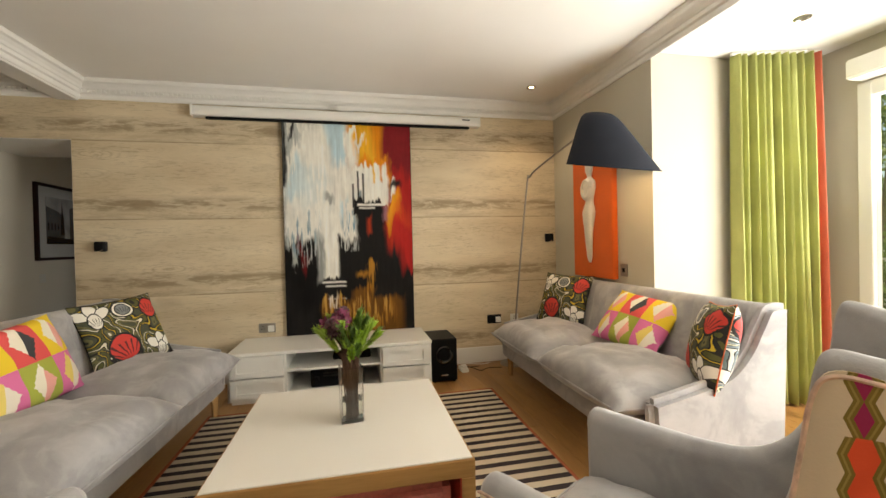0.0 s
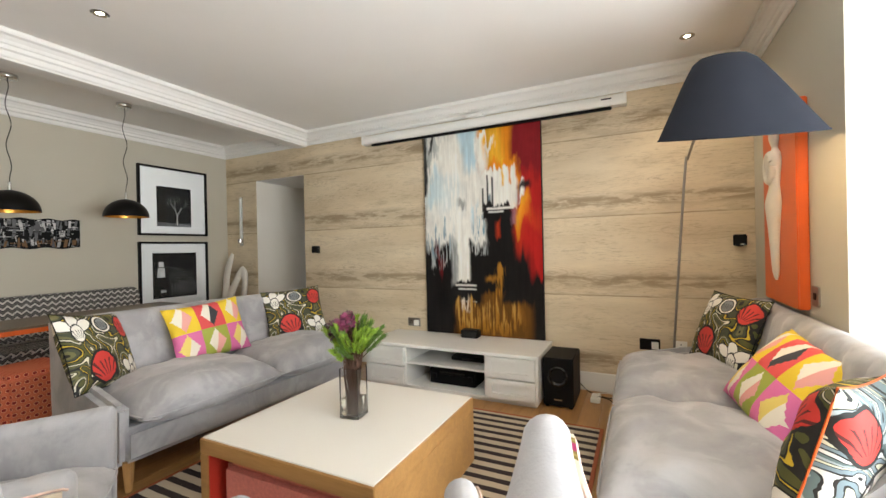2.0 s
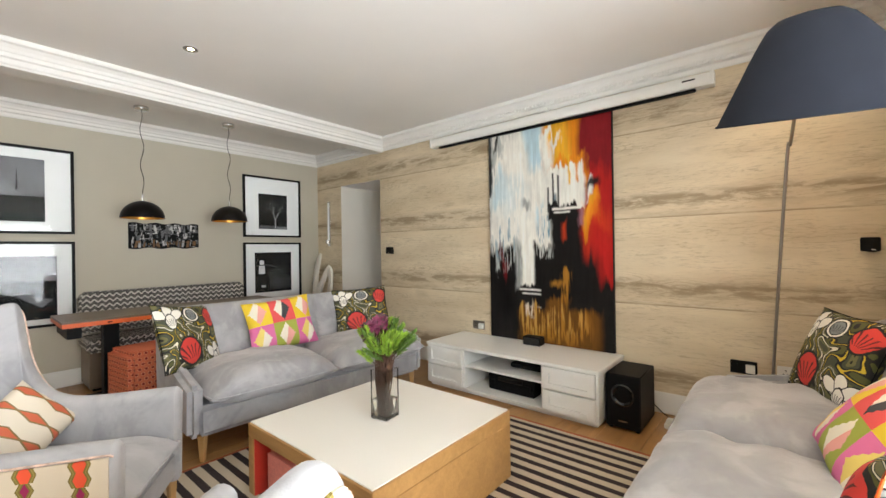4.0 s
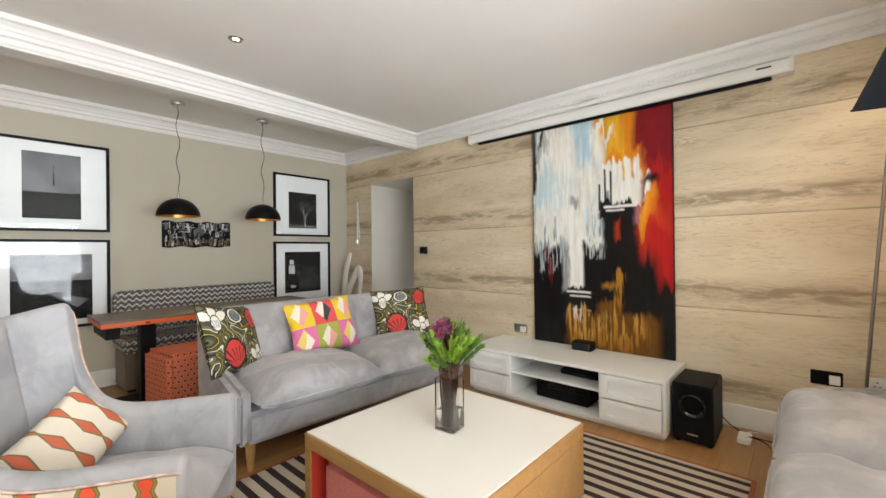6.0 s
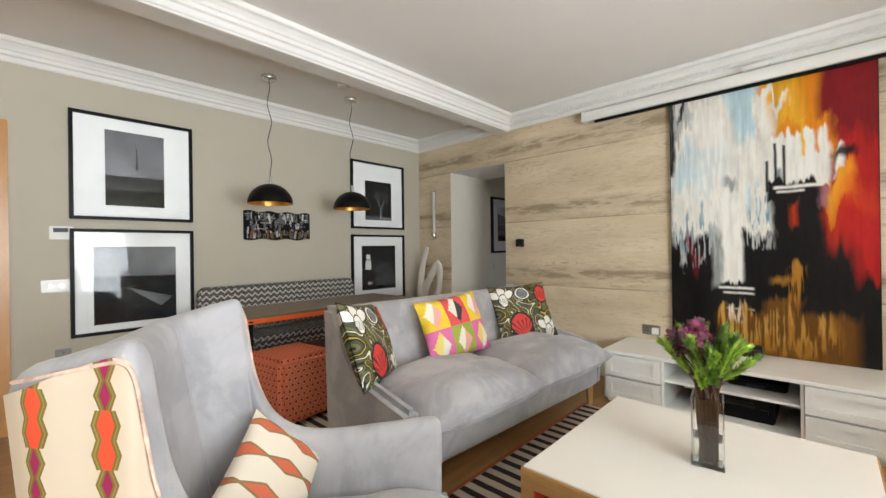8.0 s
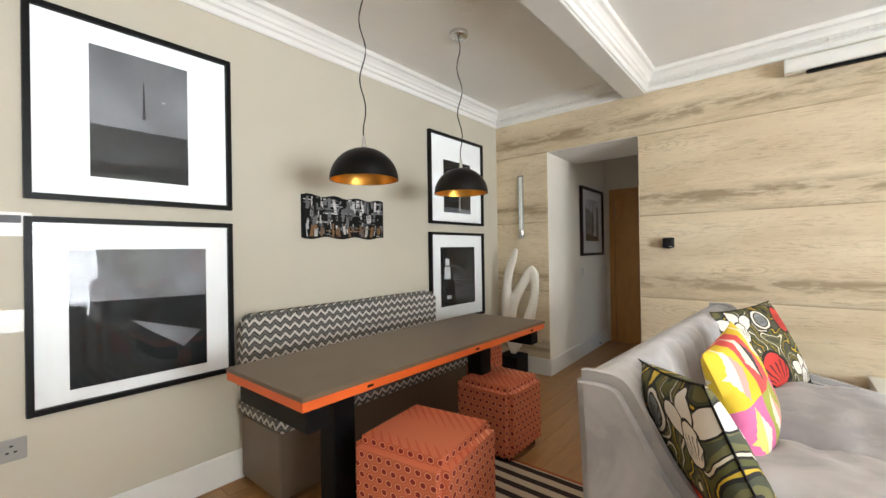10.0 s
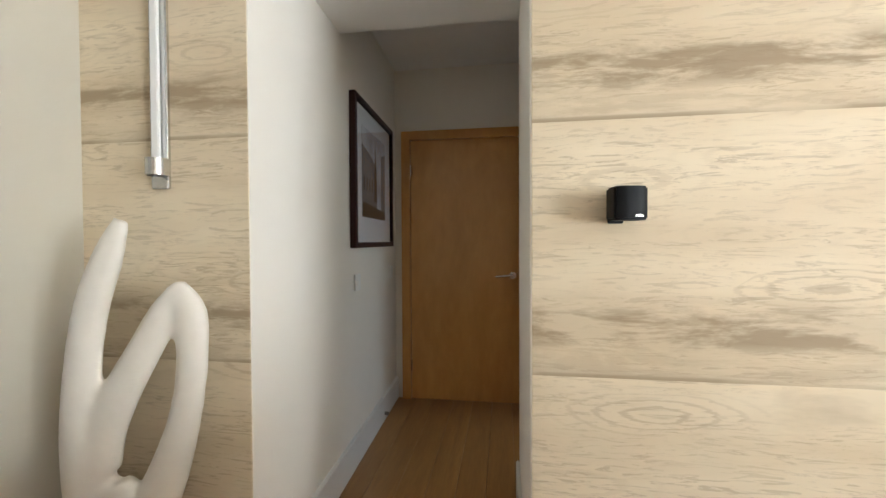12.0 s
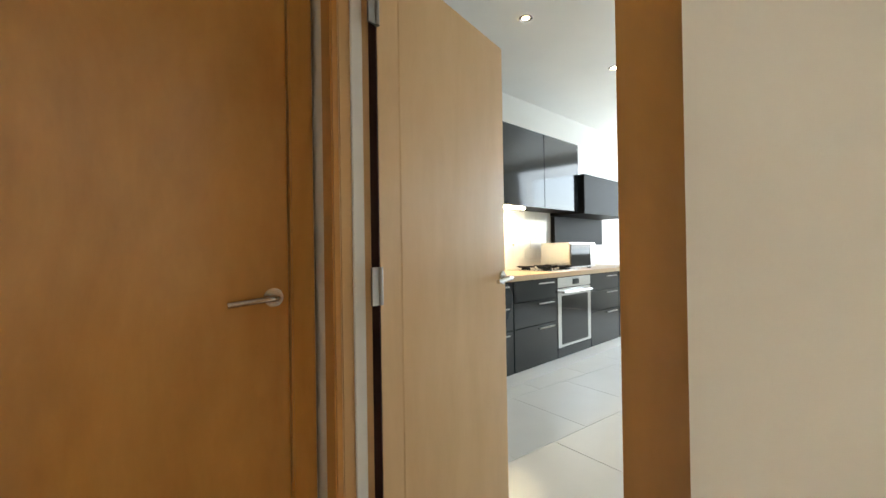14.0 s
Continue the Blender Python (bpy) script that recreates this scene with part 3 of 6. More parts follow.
skirting("baseboard_north", (OPR + 0.002, WY - 0.018, 0, RX, WY, 0.16))
skirting("baseboard_north_dining", (DX, WY - 0.018, 0, OPL - 0.002, WY, 0.16))
skirting("baseboard_west", (DX, 0.58, 0, DX + 0.018, WY - 0.018, 0.16))
bm = bmesh.new()
prism(bm, [(OPL + 0.021, WY - 0.018), (HLX - 0.002, HEND - 0.002), (HLX - 0.025, HEND - 0.002), (OPL - 0.001, WY - 0.018)], 0, 0.16, "z")
setting(part("baseboard_hall_west", bm, "white", bevel=0.004), "tall white painted skirting board", "skirting board")
skirting("baseboard_hall_east", (HRX - 0.019, WY - 0.018, 0, HRX - 0.003, 5.14, 0.16))
skirting("baseboard_east", (RX - 0.018, BAY, 0, RX, WY - 0.018, 0.16))
skirting("baseboard_bay", (RX, BAY - 0.018, 0, WINX, BAY, 0.16))


# ---- soft furniture ----
def puff(bm, x0, x1, y0, y1, z0, z1, n=14, sag=0.25, seed=0):
    """A stuffed seat cushion: a block whose faces swell and whose edges are drawn in, with soft dents."""
    rnd = random.Random(seed)
    off = Vector((rnd.uniform(0, 50), rnd.uniform(0, 50), 0))
    cx, cy, cz = (x0 + x1) / 2, (y0 + y1) / 2, (z0 + z1) / 2
    hx, hy, hz = (x1 - x0) / 2, (y1 - y0) / 2, (z1 - z0) / 2
    grid = {}

    def vert(i, j, side):
        edge = i in (0, n) or j in (0, n)
        key = (i, j, 0 if edge else side)
        if key not in grid:
            u, v = -1 + 2 * i / n, -1 + 2 * j / n
            swell = ((1 - abs(u) ** 3.6) * (1 - abs(v) ** 2.8)) ** 0.5 if not edge else 0
            k = 1 + 0.012 * math.cos(u * 2) * math.cos(v * 2)
            wr = noise.noise(Vector((u * 3.2, v * 3.2, side * 3.0)) + off) * 0.16 + noise.noise(Vector((u * 8, v * 8, 7.0)) + off) * 0.06
            grid[key] = bm.verts.new((cx + u * hx * k, cy + v * hy * k, cz - hz * 0.25 + side * hz * swell * (1.12 if side > 0 else 0.75) + (wr * hz if side > 0 else 0)))
        return grid[key]

    for side in (1, -1):
        for i in range(n):
            for j in range(n):
                f = [vert(i, j, side), vert(i + 1, j, side), vert(i + 1, j + 1, side), vert(i, j + 1, side)]
                bm.faces.new(f if side > 0 else f[::-1])


def seam(x0, x1, y0, y1, z):
    """The closed line of a cushion's piping."""
    pts = []
    for k in range(0, 41):
        a = 2 * math.pi * k / 40
        c, s = math.cos(a), math.sin(a)
        c, s = math.copysign(abs(c) ** 0.16, c), math.copysign(abs(s) ** 0.16, s)
        pts.append(((x0 + x1) / 2 + c * (x1 - x0) / 2, (y0 + y1) / 2 + s * (y1 - y0) / 2, z))
    return pts


def arc(points, steps=6):
    """A smooth line through the given points."""
    p = [Vector(q) for q in points]
    out = []
    for i in range(len(p) - 1):
        a, b, c, d = p[max(i - 1, 0)], p[i], p[i + 1], p[min(i + 2, len(p) - 1)]
        for k in range(steps):
            t = k / steps
            out.append(0.5 * ((2 * b) + (c - a) * t + (2 * a - 5 * b + 4 * c - d) * t * t + (3 * b - a - 3 * c + d) * t ** 3))
    out.append(p[-1])
    return [tuple(q) for q in out]


def sofa(m, label, L=2.0):
    """Faces local +x with the seat along local y; origin under the middle of the back."""
    t = thing("sofa", m, label, "sofa", "grey velvet sofas")
    D = 0.84
    A = D - 0.075
    boxpart("base", (0.06, -L / 2 + 0.05, 0.16, A - 0.005, L / 2 - 0.05, 0.345), "velvet", t, "", 0.03, 3)
    bm = bmesh.new()
    ny = 132
    prev = None
    for j in range(ny + 1):
        y = -L / 2 + 0.06 + (L - 0.12) * j / ny
        fl = 0.02 * abs(math.sin(math.pi * (y + L / 2) / 0.17)) ** 0.6
        prof = [(0, 0.16), (-0.02, 0.5), (-0.03, 0.84), (-0.012, 0.872), (0.03, 0.88), (0.07, 0.872), (0.09 + fl, 0.835), (0.12 + fl, 0.7), (0.155 + fl, 0.55), (0.19 + fl, 0.42), (0.2, 0.16)]
        ring = [bm.verts.new((x, y, z)) for x, z in prof]
        if prev:
            for i in range(len(ring)):
                bm.faces.new((prev[i], prev[(i + 1) % len(ring)], ring[(i + 1) % len(ring)], ring[i]))
        else:
            bm.faces.new(ring)
        prev = ring
    bm.faces.new(prev[::-1])
    part("backrest", bm, "velvet", t, "channelled velvet back", 0, 75)
    for s in (-1, 1):
        bm = bmesh.new()
        top = arc([(-0.035, 0.885), (0.09, 0.88), (0.15, 0.80), (0.24, 0.655), (0.36, 0.56), (0.55, 0.515), (A, 0.475)])
        outline = [(-0.005, 0.16)] + top + [(A + 0.004, 0.45), (A - 0.012, 0.16)]
        y0 = s * (L / 2 - 0.085)
        prism(bm, outline, min(y0, s * L / 2), max(y0, s * L / 2), "y")
        part("arm", bm, "velvet", t, "", 0.03, True, 4, None, False)
    for j, s in enumerate((-1, 1)):
        y0, y1 = (-L / 2 + 0.09, -0.012) if s < 0 else (0.012, L / 2 - 0.09)
        bm = bmesh.new()
        puff(bm, 0.17, D + 0.05, y0, y1, 0.31, 0.575, 26, 0.25, 3 + j)
        c = part("seat_cushion", bm, "velvet", t, "plump velvet seat cushion", 0, True)
        bm = bmesh.new()
        tube(bm, seam(0.165, D + 0.052, y0 + 0.002, y1 - 0.002, 0.41), 0.005, 6)
        part("piping", bm, "velvet", c, "", 0, True)
    for x in (0.08, A - 0.06):
        for s in (-1, 1):
            bm = bmesh.new()
            cyl(bm, (x, s * (L / 2 - 0.09), 0.0), (x, s * (L / 2 - 0.09), 0.165), 0.02, 0.032, 4)
            part("leg", bm, "leg", t, "honey wood leg", 0.004)
    return t


sofa(pose(-1.365, 2.745, 0, 0, 0, -3.2), "grey velvet sofa with plump seat cushions backing the dining area", 1.9)
sofa(pose(2.485, 2.95, 0, 0, 0, 180), "grey velvet sofa with plump seat cushions below the red relief")


def pillow(m, w, h, t, material, label, piping="", seed=0, behind=""):
    ob = thing("cushion", m, label, "cushion", "scatter cushions on the seats")
    rnd = random.Random(seed)
    off = Vector((rnd.uniform(0, 50), 0, 0))
    bm = bmesh.new()
    n = 18
    g = {}

    def vert(i, j, s):
        e = i in (0, n) or j in (0, n)
        k = (i, j, 0 if e else s)
        if k not in g:
            u, v = -1 + 2 * i / n, -1 + 2 * j / n
            pull = 1 - 0.07 * (1 - abs(u) ** 2) * abs(v) ** 4 - 0.0
            pull2 = 1 - 0.07 * (1 - abs(v) ** 2) * abs(u) ** 4
            th = 0 if e else ((1 - u * u) * (1 - v * v)) ** 0.42
            wr = noise.noise(Vector((u * 2.5, v * 2.5, s * 2)) + off) * 0.12
            g[k] = bm.verts.new((u * w / 2 * pull2, s * t / 2 * th * (1 + wr), h / 2 + v * h / 2 * pull))
        return g[k]

    for s in (1, -1):
        for i in range(n):
            for j in range(n):
                f = [vert(i, j, s), vert(i + 1, j, s), vert(i + 1, j + 1, s), vert(i, j + 1, s)]
                bm.faces.new(f)
    cv = part("cover", bm, material, ob, "", 0, True)
    if behind:
        cv.data.materials.append(M[behind])
        for f in cv.data.polygons:
            f.material_index = 1 if f.center.y > 0 else 0
    if piping:
        bm = bmesh.new()
        pts = []
        for i in range(49):
            a = i / 12
            k, f = int(a) % 4, a - int(a)
            u, v = ((-1 + 2 * f, -1), (1, -1 + 2 * f), (1 - 2 * f, 1), (-1, 1 - 2 * f))[k]
            p1 = 1 - 0.07 * (1 - u * u) * abs(v) ** 4
            p2 = 1 - 0.07 * (1 - v * v) * abs(u) ** 4
            pts.append((u * w / 2 * p2, 0, h / 2 + v * h / 2 * p1))
        tube(bm, pts, 0.003, 6)
        part("piping", bm, piping, ob, "", 0, True)
    return ob


FL = "square cushion in red, white and black floral print"
PA = "oblong cushion in a yellow and pink patchwork"
pillow(pose(-1.06, 1.935, 0.475, -22, 8, 120), 0.50, 0.47, 0.15, "floral", FL + " on the sofa", "black", 1)
pillow(pose(-1.03, 2.585, 0.495, -21, -4, 86), 0.55, 0.42, 0.15, "patch", PA + " on the sofa", "", 2)
pillow(pose(-0.985, 3.34, 0.485, -24, -3, 64), 0.52, 0.46, 0.15, "floral", FL + " on the sofa", "black", 3)
pillow(pose(2.14, 3.62, 0.505, -22, 2, -62), 0.47, 0.45, 0.15, "floral", FL + " near the relief", "black", 4)
pillow(pose(2.125, 2.765, 0.505, -40, 4, -84), 0.56, 0.42, 0.16, "patch", PA + " near the window", "", 5)
# same cloth all round; the back's blue tones stand for window light
pillow(pose(2.16, 2.13, 0.455, -14, -6, -122), 0.46, 0.44, 0.19, "floral", "square floral cushion with orange piping, its back toned blue for window light", "orange", 6, "floral_window_lit")


def between(stations, steps=5):
    """Smooth rows of numbers through the given rows."""
    out = []
    n = len(stations)
    for i in range(n - 1):
        rows = [stations[max(0, min(n - 1, i + k))] for k in (-1, 0, 1, 2)]
        for k in range(steps):
            t = k / steps
            out.append(tuple(0.5 * (2 * b + (c - a) * t + (2 * a - 5 * b + 4 * c - d) * t * t + (3 * b - a - 3 * c + d) * t ** 3) for a, b, c, d in zip(*rows)))
    out.append(stations[-1])
    return out


# half of the upholstered shell, from the middle of the back to the front of the arm:
# inner edge at the top (x, y), outer edge at the top (x, y), height, inner foot (x, y), outer foot (x, y)
BACK_HALF = [
    (0.000, -0.365, 0.000, -0.490, 0.995, 0.000, -0.235, 0.000, -0.400),
    (0.100, -0.367, 0.150, -0.486, 1.000, 0.110, -0.235, 0.140, -0.398),
    (0.195, -0.362, 0.265, -0.468, 1.010, 0.215, -0.230, 0.270, -0.390),
]
WING_HALF = [
    (0.195, -0.362, 0.265, -0.468, 1.010, 0.215, -0.230, 0.270, -0.390),
    (0.235, -0.325, 0.305, -0.405, 1.024, 0.235, -0.210, 0.308, -0.350),
    (0.272, -0.272, 0.328, -0.302, 1.045, 0.245, -0.180, 0.325, -0.280),
    (0.290, -0.236, 0.345, -0.246, 1.052, 0.248, -0.150, 0.335, -0.225),
    (0.293, -0.220, 0.347, -0.224, 1.020, 0.249, -0.135, 0.336, -0.205),
    (0.291, -0.208, 0.347, -0.210, 0.930, 0.250, -0.120, 0.337, -0.190),
    (0.283, -0.192, 0.346, -0.194, 0.830, 0.250, -0.105, 0.338, -0.175),
    (0.270, -0.160, 0.345, -0.162, 0.735, 0.250, -0.080, 0.339, -0.150),
    (0.258, -0.110, 0.344, -0.112, 0.660, 0.250, -0.050, 0.340, -0.105),
    (0.253, -0.035, 0.344, -0.035, 0.612, 0.250, 0.000, 0.340, -0.030),
    (0.251, 0.080, 0.344, 0.080, 0.596, 0.250, 0.090, 0.340, 0.080),
    (0.251, 0.250, 0.345, 0.250, 0.598, 0.250, 0.250, 0.340, 0.250),
    (0.251, 0.405, 0.346, 0.405, 0.602, 0.250, 0.405, 0.340, 0.400),
    (0.256, 0.432, 0.342, 0.432, 0.596, 0.255, 0.428, 0.335, 0.425),
    (0.272, 0.444, 0.326, 0.444, 0.582, 0.270, 0.438, 0.322, 0.436),
]


def shell(bm, rows, side, foot=0.15):
    """Loft closed upright sections with a rolled top edge along the rows."""
    prev = None
    for ix, iy, ox, oy, z, fx, fy, gx, gy in rows:
        a, b = Vector((side * fx, fy, foot)), Vector((side * ix, iy, z))
        c, d = Vector((side * ox, oy, z)), Vector((side * gx, gy, foot))
        r = (c - b).length / 2
        mid = (b + c) / 2 - Vector((0, 0, r))
        across = (c - b) / 2
        ring = [a.lerp(b - Vector((0, 0, r)), k / 6) for k in range(6)]
        ring += [mid - across * math.cos(math.pi * k / 8) + Vector((0, 0, r * math.sin(math.pi * k / 8))) for k in range(9)]
        ring += [d.lerp(c - Vector((0, 0, r)), k / 6) for k in range(5, -1, -1)]
        ring = [bm.verts.new(p) for p in ring]
        if prev:
            for k in range(len(ring)):
                m = (k + 1) % len(ring)
                bm.faces.new((prev[k], prev[m], ring[m], ring[k]))
        else:
            bm.faces.new(ring)
        prev = ring
    bm.faces.new(prev[::-1])


def cover(bm, rows, side, foot=0.16):
    """Thin cloth over the outside of the shell, stopping short of its rolled edge."""
    prev = None
    for ix, iy, ox, oy, z, fx, fy, gx, gy in rows:
        c, d = Vector((side * ox, oy, z)), Vector((side * gx, gy, foot))
        out = Vector((c.x - side * ix, c.y - iy, 0)).normalized()
        r = (c - Vector((side * ix, iy, z))).length / 2
        top = c - Vector((0, 0, r * 0.85))
        ring = [d.lerp(top, k / 6) + out * 0.004 for k in range(7)] + [d.lerp(top, k / 6) - out * 0.006 for k in range(6, -1, -1)]
        ring = [bm.verts.new(p) for p in ring]
        if prev:
            for k in range(len(ring)):
                m = (k + 1) % len(ring)
                bm.faces.new((prev[k], prev[m], ring[m], ring[k]))
        else:
            bm.faces.new(ring)
        prev = ring
    bm.faces.new(prev[::-1])


def wing_chair(m, label, pillow_label):
    """Faces local +y; origin under the middle of the seat."""
    t = thing("wing_chair", m, label, "armchair", "wing chairs facing the coffee table")
    boxpart("base", (-0.30, -0.34, 0.15, 0.30, 0.43, 0.31), "velvet", t, "", 0.03, 3)
    half = between(BACK_HALF)
    mirrored = [(-r[0], r[1], -r[2], r[3], r[4], -r[5], r[6], -r[7], r[8]) for r in half[:0:-1]]
    bm = bmesh.new()
    shell(bm, mirrored + half, 1)
    part("backrest", bm, "velvet", t, "tall grey velvet back", 0, 70)
    bm = bmesh.new()
    cover(bm, mirrored + half, 1)
    part("back_cover", bm, "diamond", t, "cream cloth with chains of lozenges", 0, 40)
    half = between(WING_HALF)
    for s in (-1, 1):
        bm = bmesh.new()
        shell(bm, half, s)
        part("wing", bm, "velvet", t, "grey velvet wing flowing into the arm", 0, 70)
        bm = bmesh.new()
        cover(bm, half[:-8], s)
        cv = part("side_cover", bm, "diamond", t, "cream cloth with chains of lozenges", 0, 40)
        bm = bmesh.new()
        tube(bm, [(s * (r[2] + 0.004), r[3] + 0.002, r[4] - 0.032) for r in half[2:-4]], 0.004, 6)
        part("piping", bm, "pipe_cloth", cv, "coral and cream edge piping", 0, True)
    bm = bmesh.new()
    puff(bm, -0.262, 0.262, -0.26, 0.455, 0.285, 0.445, 16, 0.25, 9)
    c = part("seat_cushion", bm, "velvet", t, "plump velvet seat cushion", 0, True)
    bm = bmesh.new()
    tube(bm, seam(-0.264, 0.264, -0.25, 0.458, 0.345), 0.005, 6)
    part("piping", bm, "velvet", c, "", 0, True)
    for x in (-0.29, 0.29):
        for y in (-0.33, 0.40):
            bm = bmesh.new()
            cyl(bm, (x, y, 0), (x, y, 0.155), 0.018, 0.028, 4)
            part("leg", bm, "leg", t, "honey wood leg", 0.004)
    pillow(m @ pose(-0.125, -0.01, 0.43, -38, -27, 166), 0.38, 0.28, 0.12, "wave", pillow_label, "", 11)
    return t


wing_chair(pose(-0.327, 1.080, 0, 0, 0, -34.7), "grey velvet wing chair with patterned outer cloth beside the sofa", "cream cushion with wavy coral stripes in the wing chair")
wing_chair(pose(1.237, 1.184, 0, 0, 0, 31.5), "grey velvet wing chair with patterned outer cloth near the window", "cream cushion with wavy coral stripes in the other wing chair")

# ---- coffee table with stools under it ----
t = thing("coffee_table", pose(0.352, 2.361, 0), "square oak coffee table with a white top on the striped rug", "coffee table")
H, W, Z = 0.491, 0.498, 0.384
boxpart("tabletop", (-W + 0.008, -H + 0.008, Z - 0.006, W - 0.008, H - 0.008, Z), "table_top", t, "white laminate top", 0.002)
bm = bmesh.new()
box(bm, -W, -H, Z - 0.075, W, H, Z - 0.006)
part("apron", bm, "oak", t, "thick oak edge", 0.003)
for s in (-1, 1):
    a, b = s * W, s * (W - 0.055)
    boxpart("side_panel", (min(a, b), -H, 0.012, max(a, b), H, Z - 0.075), "oak", t, "oak side slab", 0.003)
    a, b = s * (W - 0.055), s * (W - 0.061)
    boxpart("lining", (min(a, b), -H + 0.004, 0.014, max(a, b), H - 0.004, Z - 0.077), "red", t, "red lacquered inner face")


def stool(m, w, h, material, label, group, d=None):
    d = d or w
    t = thing("footstool", m, label, "footstool", group)
    boxpart("body", (-w / 2, -d / 2, 0.02, w / 2, d / 2, h), material, t, "", 0.035, 4)
    for x in (-1, 1):
        for y in (-1, 1):
            bm = bmesh.new()
            cyl(bm, (x * (w / 2 - 0.05), y * (d / 2 - 0.05), 0), (x * (w / 2 - 0.05), y * (d / 2 - 0.05), 0.03), 0.015, 0.018, 10)
            part("foot", bm, "black", t, "black foot")
    return t


for y in (-0.235, 0.215):
    stool(pose(0.355, 2.36 + y, 0.012), 0.82, 0.265, "pink", "low wide coral woven stool tucked under the coffee table", "stools under the coffee table", 0.43)

# ---- rugs ----
def rug(x0, y0, x1, y1, label):
    t = thing("rug", pose((x0 + x1) / 2, (y0 + y1) / 2, 0), label, "rug", "striped rugs")
    w, h = (x1 - x0) / 2, (y1 - y0) / 2
    boxpart("woven_field", (-w + 0.02, -h + 0.02, 0.001, w - 0.02, h - 0.02, 0.011), "rug", t, "plum and cream stripes", 0.003)
    for d in ((-w, -h, 0.001, -w + 0.022, h, 0.012), (w - 0.022, -h, 0.001, w, h, 0.012), (-w + 0.022, -h, 0.001, w - 0.022, -h + 0.022, 0.012), (-w + 0.022, h - 0.022, 0.001, w - 0.022, h, 0.012)):
        boxpart("binding", d, "rug_edge", t, "terracotta binding", 0.003)
    return t


rug(-0.66, 0.75, 1.50, 3.575, "plum and cream striped rug with a terracotta edge")
rug(-2.75, 1.55, -1.36, 2.75, "plum and cream striped rug under the dining table")

# ---- television unit and equipment ----
t = thing("tv_unit", pose(0.222, 4.075, 0), "long white low unit with drawers and open shelves below the painting", "tv unit")
w, d0, d1, h = 0.80, -0.325, 0.25, 0.405
boxpart("top", (-w - 0.006, d0 - 0.012, h - 0.024, w + 0.006, d1, h), "white", t, "", 0.003)
boxpart("plinth", (-w + 0.02, d0 + 0.03, 0, w - 0.02, d1 - 0.02, 0.03), "white", t)
for x in (-w, -0.385, 0.367, w - 0.018):
    boxpart("upright", (x, d0, 0.03, x + 0.018, d1, h - 0.024), "white", t, "", 0.002)
boxpart("bottom", (-w + 0.018, d0, 0.03, w - 0.018, d1, 0.048), "white", t)
boxpart("shelf", (-0.367, d0 + 0.01, 0.232, 0.367, d1, 0.248), "white", t, "", 0.002)
boxpart("back_panel", (-w + 0.018, d1 - 0.012, 0.048, w - 0.018, d1 - 0.002, h - 0.024), "white", t)
for x0, x1 in ((-w + 0.02, -0.387), (0.387, w - 0.02)):
    for z0, z1 in ((0.052, 0.202), (0.214, h - 0.03)):
        dr = boxpart("drawer", (x0, d0 - 0.006, z0, x1, d0 + 0.37, z1), "white", t, "white drawer with a recessed panel", 0.002)
        for b in ((x0, d0 - 0.022, z0, x0 + 0.05, d0 - 0.006, z1), (x1 - 0.05, d0 - 0.022, z0, x1, d0 - 0.006, z1), (x0 + 0.05, d0 - 0.022, z0, x1 - 0.05, d0 - 0.006, z0 + 0.042), (x0 + 0.05, d0 - 0.022, z1 - 0.042, x1 - 0.05, d0 - 0.006, z1)):
            boxpart("drawer_rail", b, "white", dr, "", 0.002)


def device(name, dims, label, category, details=()):
    x0, y0, z0, x1, y1, z1 = dims
    t = thing(name, pose((x0 + x1) / 2, (y0 + y1) / 2, z0), label, category)
    a, b, h = (x1 - x0) / 2, (y1 - y0) / 2, z1 - z0
    boxpart("case", (-a, -b, 0, a, b, h), "black", t, "", min(0.008, h * 0.2), 3)
    for n, d, mt in details:
        boxpart(n, d, mt, t)
    return t


device("media_player", (0.20, 3.95, 0.248, 0.52, 4.2, 0.29), "slim black media player on the shelf", "media player", (("display", (-0.05, -0.127, 0.012, 0.05, -0.124, 0.028), "oven_glass"),))
device("receiver", (0.02, 3.88, 0.048, 0.46, 4.25, 0.195), "black audio receiver in the open shelf", "receiver",
       (("display", (-0.12, -0.188, 0.085, 0.12, -0.184, 0.125), "oven_glass"), ("dial", (0.15, -0.195, 0.05, 0.19, -0.184, 0.09), "black"), ("dial", (-0.19, -0.195, 0.05, -0.15, -0.184, 0.09), "black")))
device("centre_loudspeaker", (0.205, 4.16, 0.405, 0.375, 4.26, 0.48), "small black loudspeaker lying on the white unit", "loudspeaker", (("grille", (-0.078, -0.055, 0.008, 0.078, -0.049, 0.067), "oven_glass"),))

t = thing("subwoofer", pose(1.155, 4.03, 0), "black box subwoofer with a round port", "subwoofer")
boxpart("cabinet", (-0.115, -0.19, 0.015, 0.115, 0.19, 0.385), "black", t, "", 0.006, 3)
bm = bmesh.new()
lathe(bm, [(0.072, 0.0), (0.078, 0.006), (0.066, 0.010), (0.05, -0.006), (0.03, -0.02), (0.0005, -0.022)], 32)
part("port", bm, "oven_glass", t, "round bass port", 0, True, m=pose(0, -0.192, 0.245, 90))
boxpart("badge", (-0.03, -0.1935, 0.06, 0.03, -0.1905, 0.07), "chrome", t, "silver badge")
for x in (-0.09, 0.09):
    for y in (-0.16, 0.16):
        bm = bmesh.new()
        cyl(bm, (x, y, 0), (x, y, 0.016), 0.014)
        part("foot", bm, "black", t)


